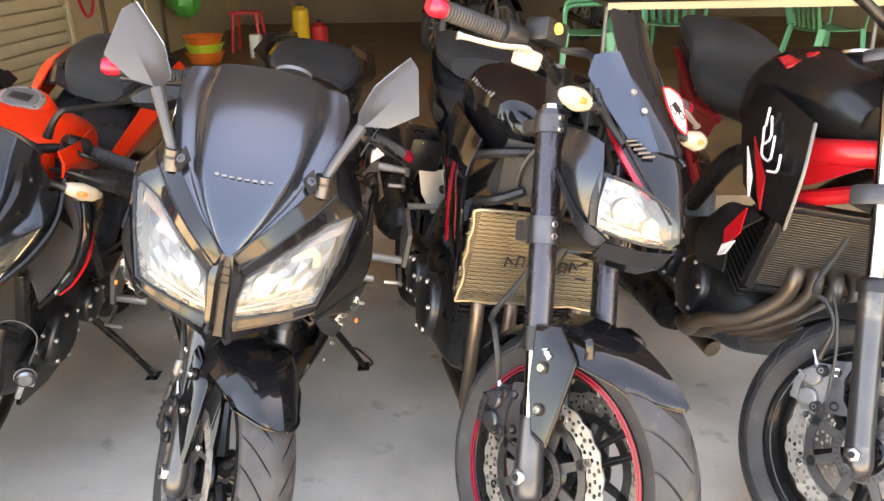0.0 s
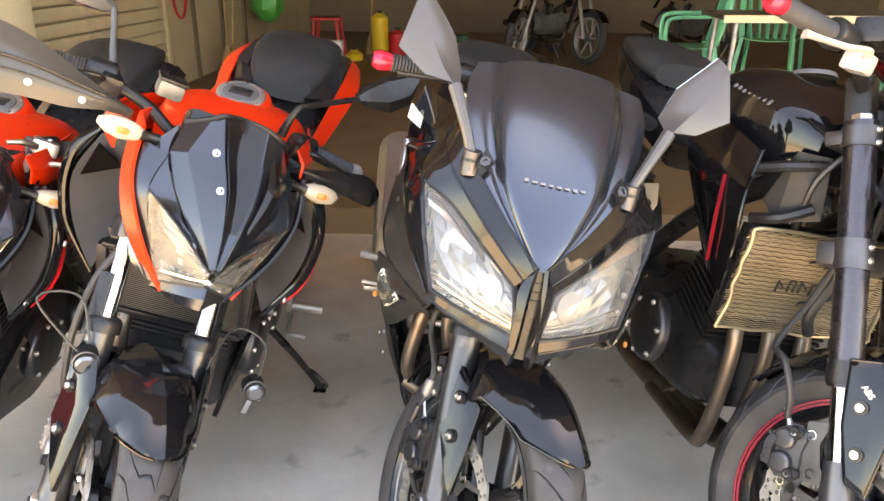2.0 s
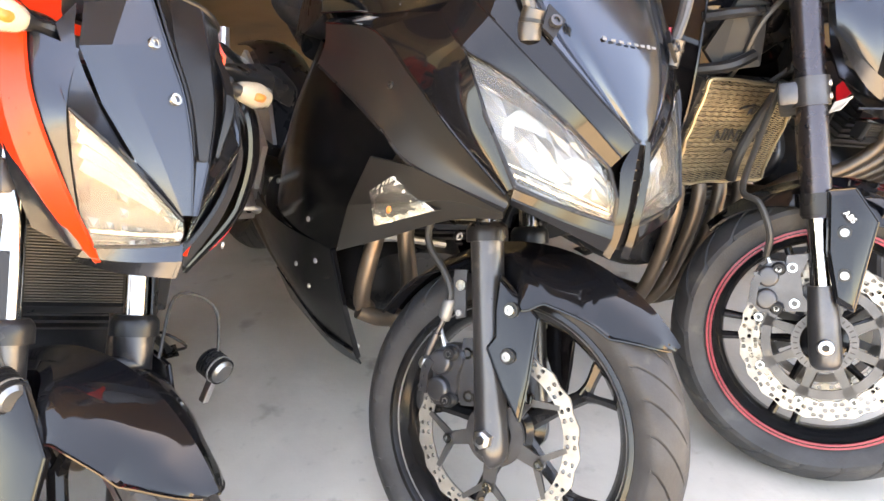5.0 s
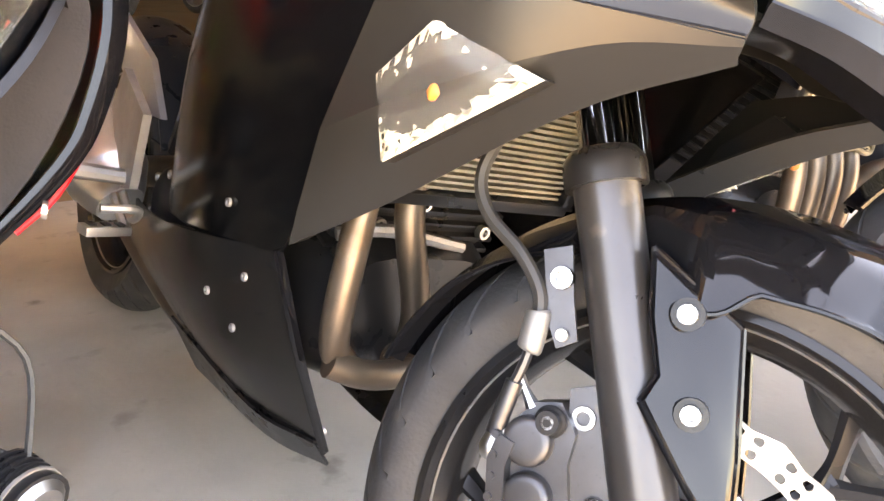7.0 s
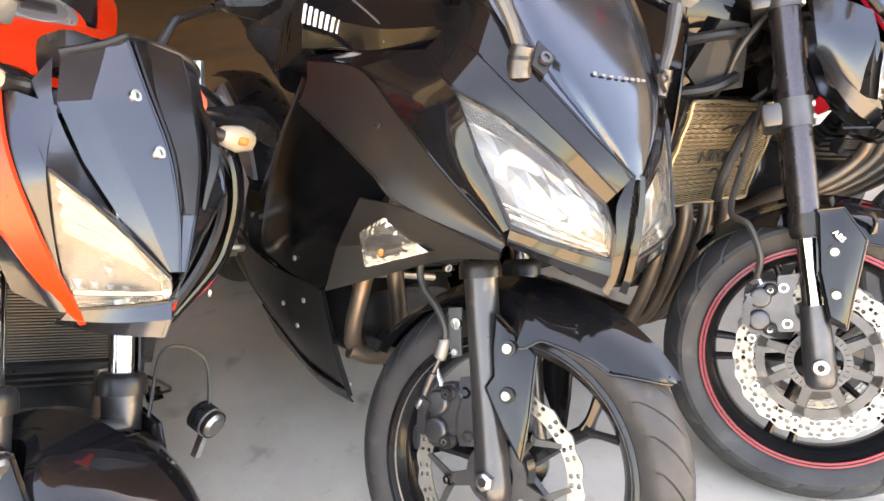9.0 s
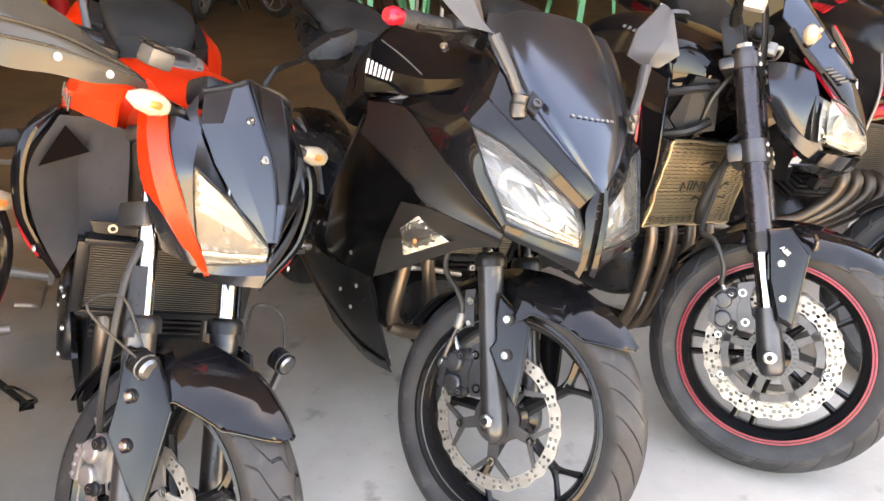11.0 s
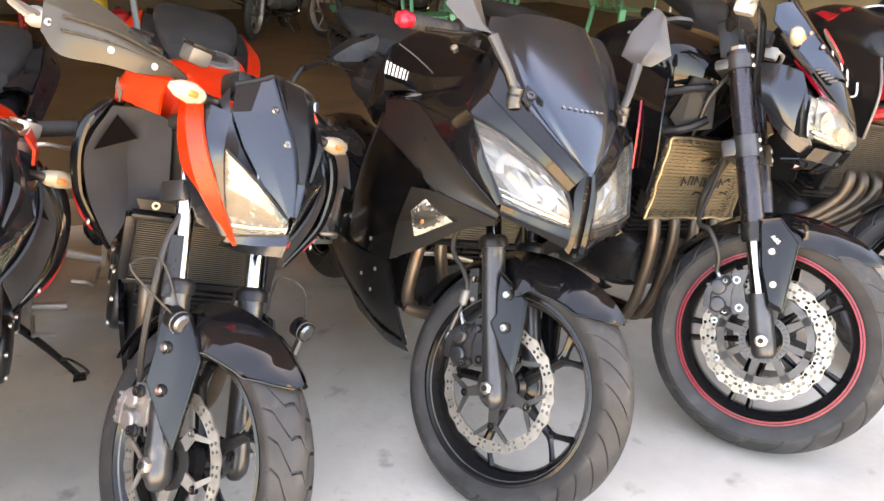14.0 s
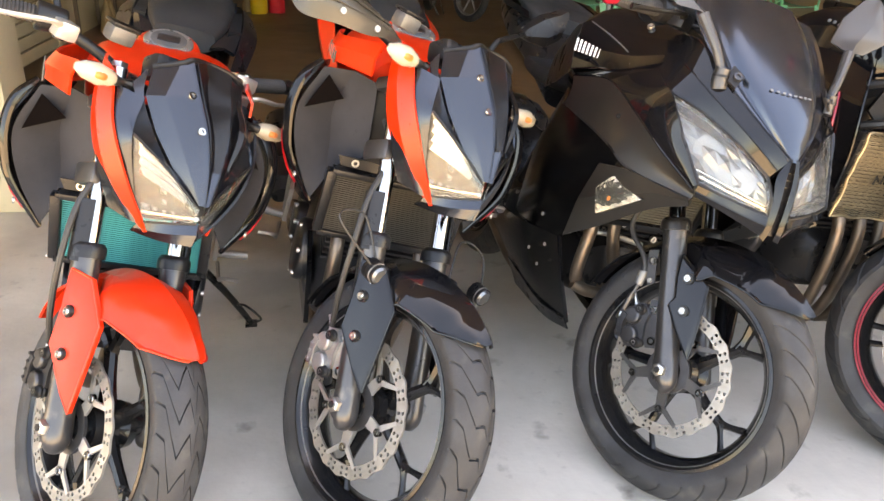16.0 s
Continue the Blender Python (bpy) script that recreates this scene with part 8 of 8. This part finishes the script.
def small_bike(m, label, tint):
    """A light motorcycle with wire-thin wheels, far back in the room."""
    t = thing("motorcycle", m, label, "motorcycle", "motorcycles at the back")
    for x, nm in ((0, "front_wheel"), (-1.25, "rear_wheel")):
        w = thing(nm, Matrix(), "", "")
        w.parent = t
        w.matrix_local = Matrix.Translation((x, 0, 0.29))
        sub("tyre", "thin", lambda: tyre_mesh(0.29, 0.085, 24, 0.2, 0.3), RUBBER, w, Matrix())
        sub("rim", "thin", lambda: lathe([(0.221, -0.03), (0.222, -0.036), (0.212, -0.036), (0.2, -0.01), (0.2, 0.01), (0.212, 0.036), (0.222, 0.036), (0.221, 0.03), (0.207, 0)], 48, closed=True), STEEL_DULL, w, Matrix())
        sub("hub", "thin", lambda: lathe([(0.01, -0.05), (0.045, -0.045), (0.04, 0), (0.045, 0.045), (0.01, 0.05)], 24), CAST, w, Matrix())
        for k in range(6):
            sub("spoke", "thin", lambda: tube([(0.035, 0, 0), (0.12, 0, 0.006), (0.204, 0, 0)], [0.014, 0.01, 0.012], 8, 6), STEEL_DULL, w, pose(0, 0, 0, 0, 60 * k, 0))
    for s in (-1, 1):
        part("fork_leg", tube([(0, s * 0.075, 0.28), (-0.12, s * 0.075, 0.55), (-0.27, s * 0.075, 0.88)], [0.022, 0.02, 0.016], 10, 10), STEEL_DULL, t)
        part("shock", tube([(-1.2, s * 0.12, 0.32), (-1.05, s * 0.12, 0.62)], [0.02, 0.028], 2, 10), CHROME, t)
        part("grip", tube([(-0.3, s * 0.1, 1.0), (-0.34, s * 0.22, 1.03), (-0.4, s * 0.34, 1.02)], 0.014, 10, 8), BLACK_SATIN, t)
    part("front_mudguard", sheet([[V((0.315 - 0.5 * y * y * 6) * math.cos(a), y, 0.29 + (0.315 - 0.5 * y * y * 6) * math.sin(a)) for y in (-0.05, 0, 0.05)] for a in [radians(d) for d in (35, 70, 110, 150)]], 0.003), tint, t)
    part("headlight", loft([(V(-0.28, 0, 0.86), 0.07, 0.07, 0.07), (V(-0.2, 0, 0.86), 0.085, 0.085, 0.085), (V(-0.16, 0, 0.86), 0.06, 0.06, 0.06)], 18), tint, t)
    part("frame", tube([(-0.28, 0, 0.85), (-0.38, 0, 0.5), (-0.5, 0, 0.28), (-0.85, 0, 0.28), (-0.95, 0, 0.6)], 0.024, 20, 8), BLACK_SATIN, t)
    part("engine", loft([(V(-0.42, 0, 0.42), 0.08, 0.08, 0.08), (V(-0.6, 0, 0.4), 0.13, 0.12, 0.12), (V(-0.82, 0, 0.36), 0.11, 0.09, 0.09)], 18, 4, 3), CAST, t)
    part("fuel_tank", loft([(V(-0.3, 0, 0.85), 0.06, 0.05, 0.05), (V(-0.5, 0, 0.86), 0.13, 0.09, 0.09), (V(-0.75, 0, 0.82), 0.09, 0.05, 0.05)], 20), tint, t)
    part("seat", loft([(V(-0.72, 0, 0.8), 0.09, 0.03, 0.04), (V(-1.0, 0, 0.79), 0.13, 0.04, 0.04), (V(-1.35, 0, 0.82), 0.08, 0.03, 0.03)], 20), SEAT, t)
    part("rear_mudguard", tube([(-0.95, 0, 0.68), (-1.25, 0, 0.72), (-1.5, 0, 0.66), (-1.6, 0, 0.55)], 0.05, 14, 10, flat=0.4), tint, t)
    part("exhaust_pipe", tube([(-0.4, -0.06, 0.42), (-0.36, -0.09, 0.25), (-0.6, -0.14, 0.2), (-1.2, -0.17, 0.28), (-1.5, -0.18, 0.34)], [0.018, 0.018, 0.02, 0.04, 0.04], 22, 10), CHROME, t)
    part("side_stand", tube([(-0.72, 0.1, 0.28), (-0.74, 0.26, 0.036)], 0.009, 2, 8), BLACK_SATIN, t)
    return t


far = small_bike(pose(-0.17, 8.9, Z1, 0, 0, -115) @ pose(0, 0, 0, -7), "dark light motorcycle with grey cast wheels", BLACK_GLOSS)
for x, y, r in ((0.62, 8.85, -60), (2.1, 8.7, -70)):
    copy_thing(far, pose(x, y, Z1, 0, 0, r) @ pose(0, 0, 0, -7))

# clutter by the left wall
tub = thing("basin", pose(-2.62, 8.45, Z1), "stacked orange and lime plastic basins", "basin")
for k, (mt, lab) in enumerate(((ORANGE_PLASTIC, "orange plastic basin"), (LIME_PLASTIC, "lime green plastic basin"), (ORANGE_PLASTIC, "orange plastic basin"))):
    bm = lathe([(0.001, 0), (0.15, 0), (0.205, 0.11), (0.22, 0.112), (0.22, 0.118), (0.2, 0.118), (0.145, 0.008), (0.001, 0.008)], 32)
    bm.transform(Matrix.Translation((0, 0, 0.085 * k)) @ Matrix.Rotation(radians(90), 4, "X"))
    part("bowl", bm, mt, tub, lab)
bag = thing("plastic_bag", pose(-2.95, 9.0, Z1), "full green plastic bag hanging by the wall", "bag")
rnd = random.Random(5)
loops = []
for u, r in ((0, 0.03), (0.1, 0.13), (0.3, 0.19), (0.55, 0.17), (0.8, 0.09), (0.95, 0.03), (1.05, 0.05)):
    loops.append([V(r * (1 + rnd.uniform(-0.18, 0.18)) * math.cos(a), r * (1 + rnd.uniform(-0.18, 0.18)) * math.sin(a), 0.42 + 0.5 * u) for a in [2 * math.pi * k / 16 for k in range(16)]])
part("bag_body", rings(bmesh.new(), loops), GREEN_BAG, bag)
part("bag_string", tube([(0, 0, 0.94), (-0.1, 0.0, 1.2), (-0.33, 0, 1.35)], 0.004, 8, 5), GREEN_BAG, bag)
rack = thing("rack", pose(-2.35, 9.35, Z1), "red plastic stool with cleaning things on it", "stool")
part("stool_top", block((0.34, 0.34, 0.03), (0, 0, 0.45), 0.01), RED_PLASTIC, rack)
for sx in (-1, 1):
    for sy in (-1, 1):
        part("leg", tube([(sx * 0.13, sy * 0.13, 0.45), (sx * 0.17, sy * 0.17, 0)], 0.02, 2, 8), RED_PLASTIC, rack)
    part("rung", tube([(sx * 0.155, -0.155, 0.16), (sx * 0.155, 0.155, 0.16)], 0.012, 2, 8), RED_PLASTIC, rack)
jug = thing("jug", pose(-2.2, 8.75, Z1), "pale plastic water jug", "jug")
part("jug_body", loft([(V(0, 0, 0.13), 0.001, 0.12, 0.12), (V(0.02, 0, 0.13), 0.07, 0.13, 0.13), (V(0.12, 0, 0.13), 0.07, 0.13, 0.13), (V(0.14, 0, 0.13), 0.001, 0.12, 0.12)], 20, 4, 4), PALE_PLASTIC, jug)
for i, (x, y, mt, h) in enumerate(((-1.75, 9.5, YELLOW_PLASTIC, 0.5), (-1.55, 9.6, RED_PLASTIC, 0.3), (-2.0, 9.1, YELLOW_PLASTIC, 0.12))):
    tin = thing("canister", pose(x, y, Z1), ("yellow" if mt is YELLOW_PLASTIC else "red") + " plastic canister on the floor", "canister")
    bm = lathe([(0.001, 0), (0.09, 0), (0.1, 0.02), (0.1, h - 0.05), (0.05, h - 0.01), (0.04, h), (0.001, h)], 24)
    bm.transform(Matrix.Rotation(radians(90), 4, "X"))
    part("can_body", bm, mt, tin)
    part("can_cap", tube([(0, 0, h), (0, 0, h + 0.03)], 0.03, 2, 14), BLACK_MATT, tin)
for x, y, tilt in ((-3.1, 7.9, 6), (-3.12, 8.1, -5), (-1.9, 9.7, 4)):
    broom = thing("broom", pose(x, y, Z1, tilt, 4, 0), "thin wooden broom leaning by the wall", "broom")
    part("handle", tube([(0, 0, 0.25), (0, 0, 1.5)], 0.012, 2, 8), WOOD, broom)
    part("bristles", tube([(0, 0, 0.0), (0, 0, 0.15), (0, 0, 0.28)], [0.07, 0.05, 0.015], 6, 10), WOOD, broom)
coil = thing("hose_coil", pose(-3.29, 7.3, Z1), "red rubber hose hung in a loop", "hose")
part("coil", tube([(0.0, 0.16 * math.cos(a), 0.85 + 0.26 * math.sin(a)) for a in [k * 0.5 for k in range(26)]], 0.014, 110, 8), RED_PLASTIC, coil)
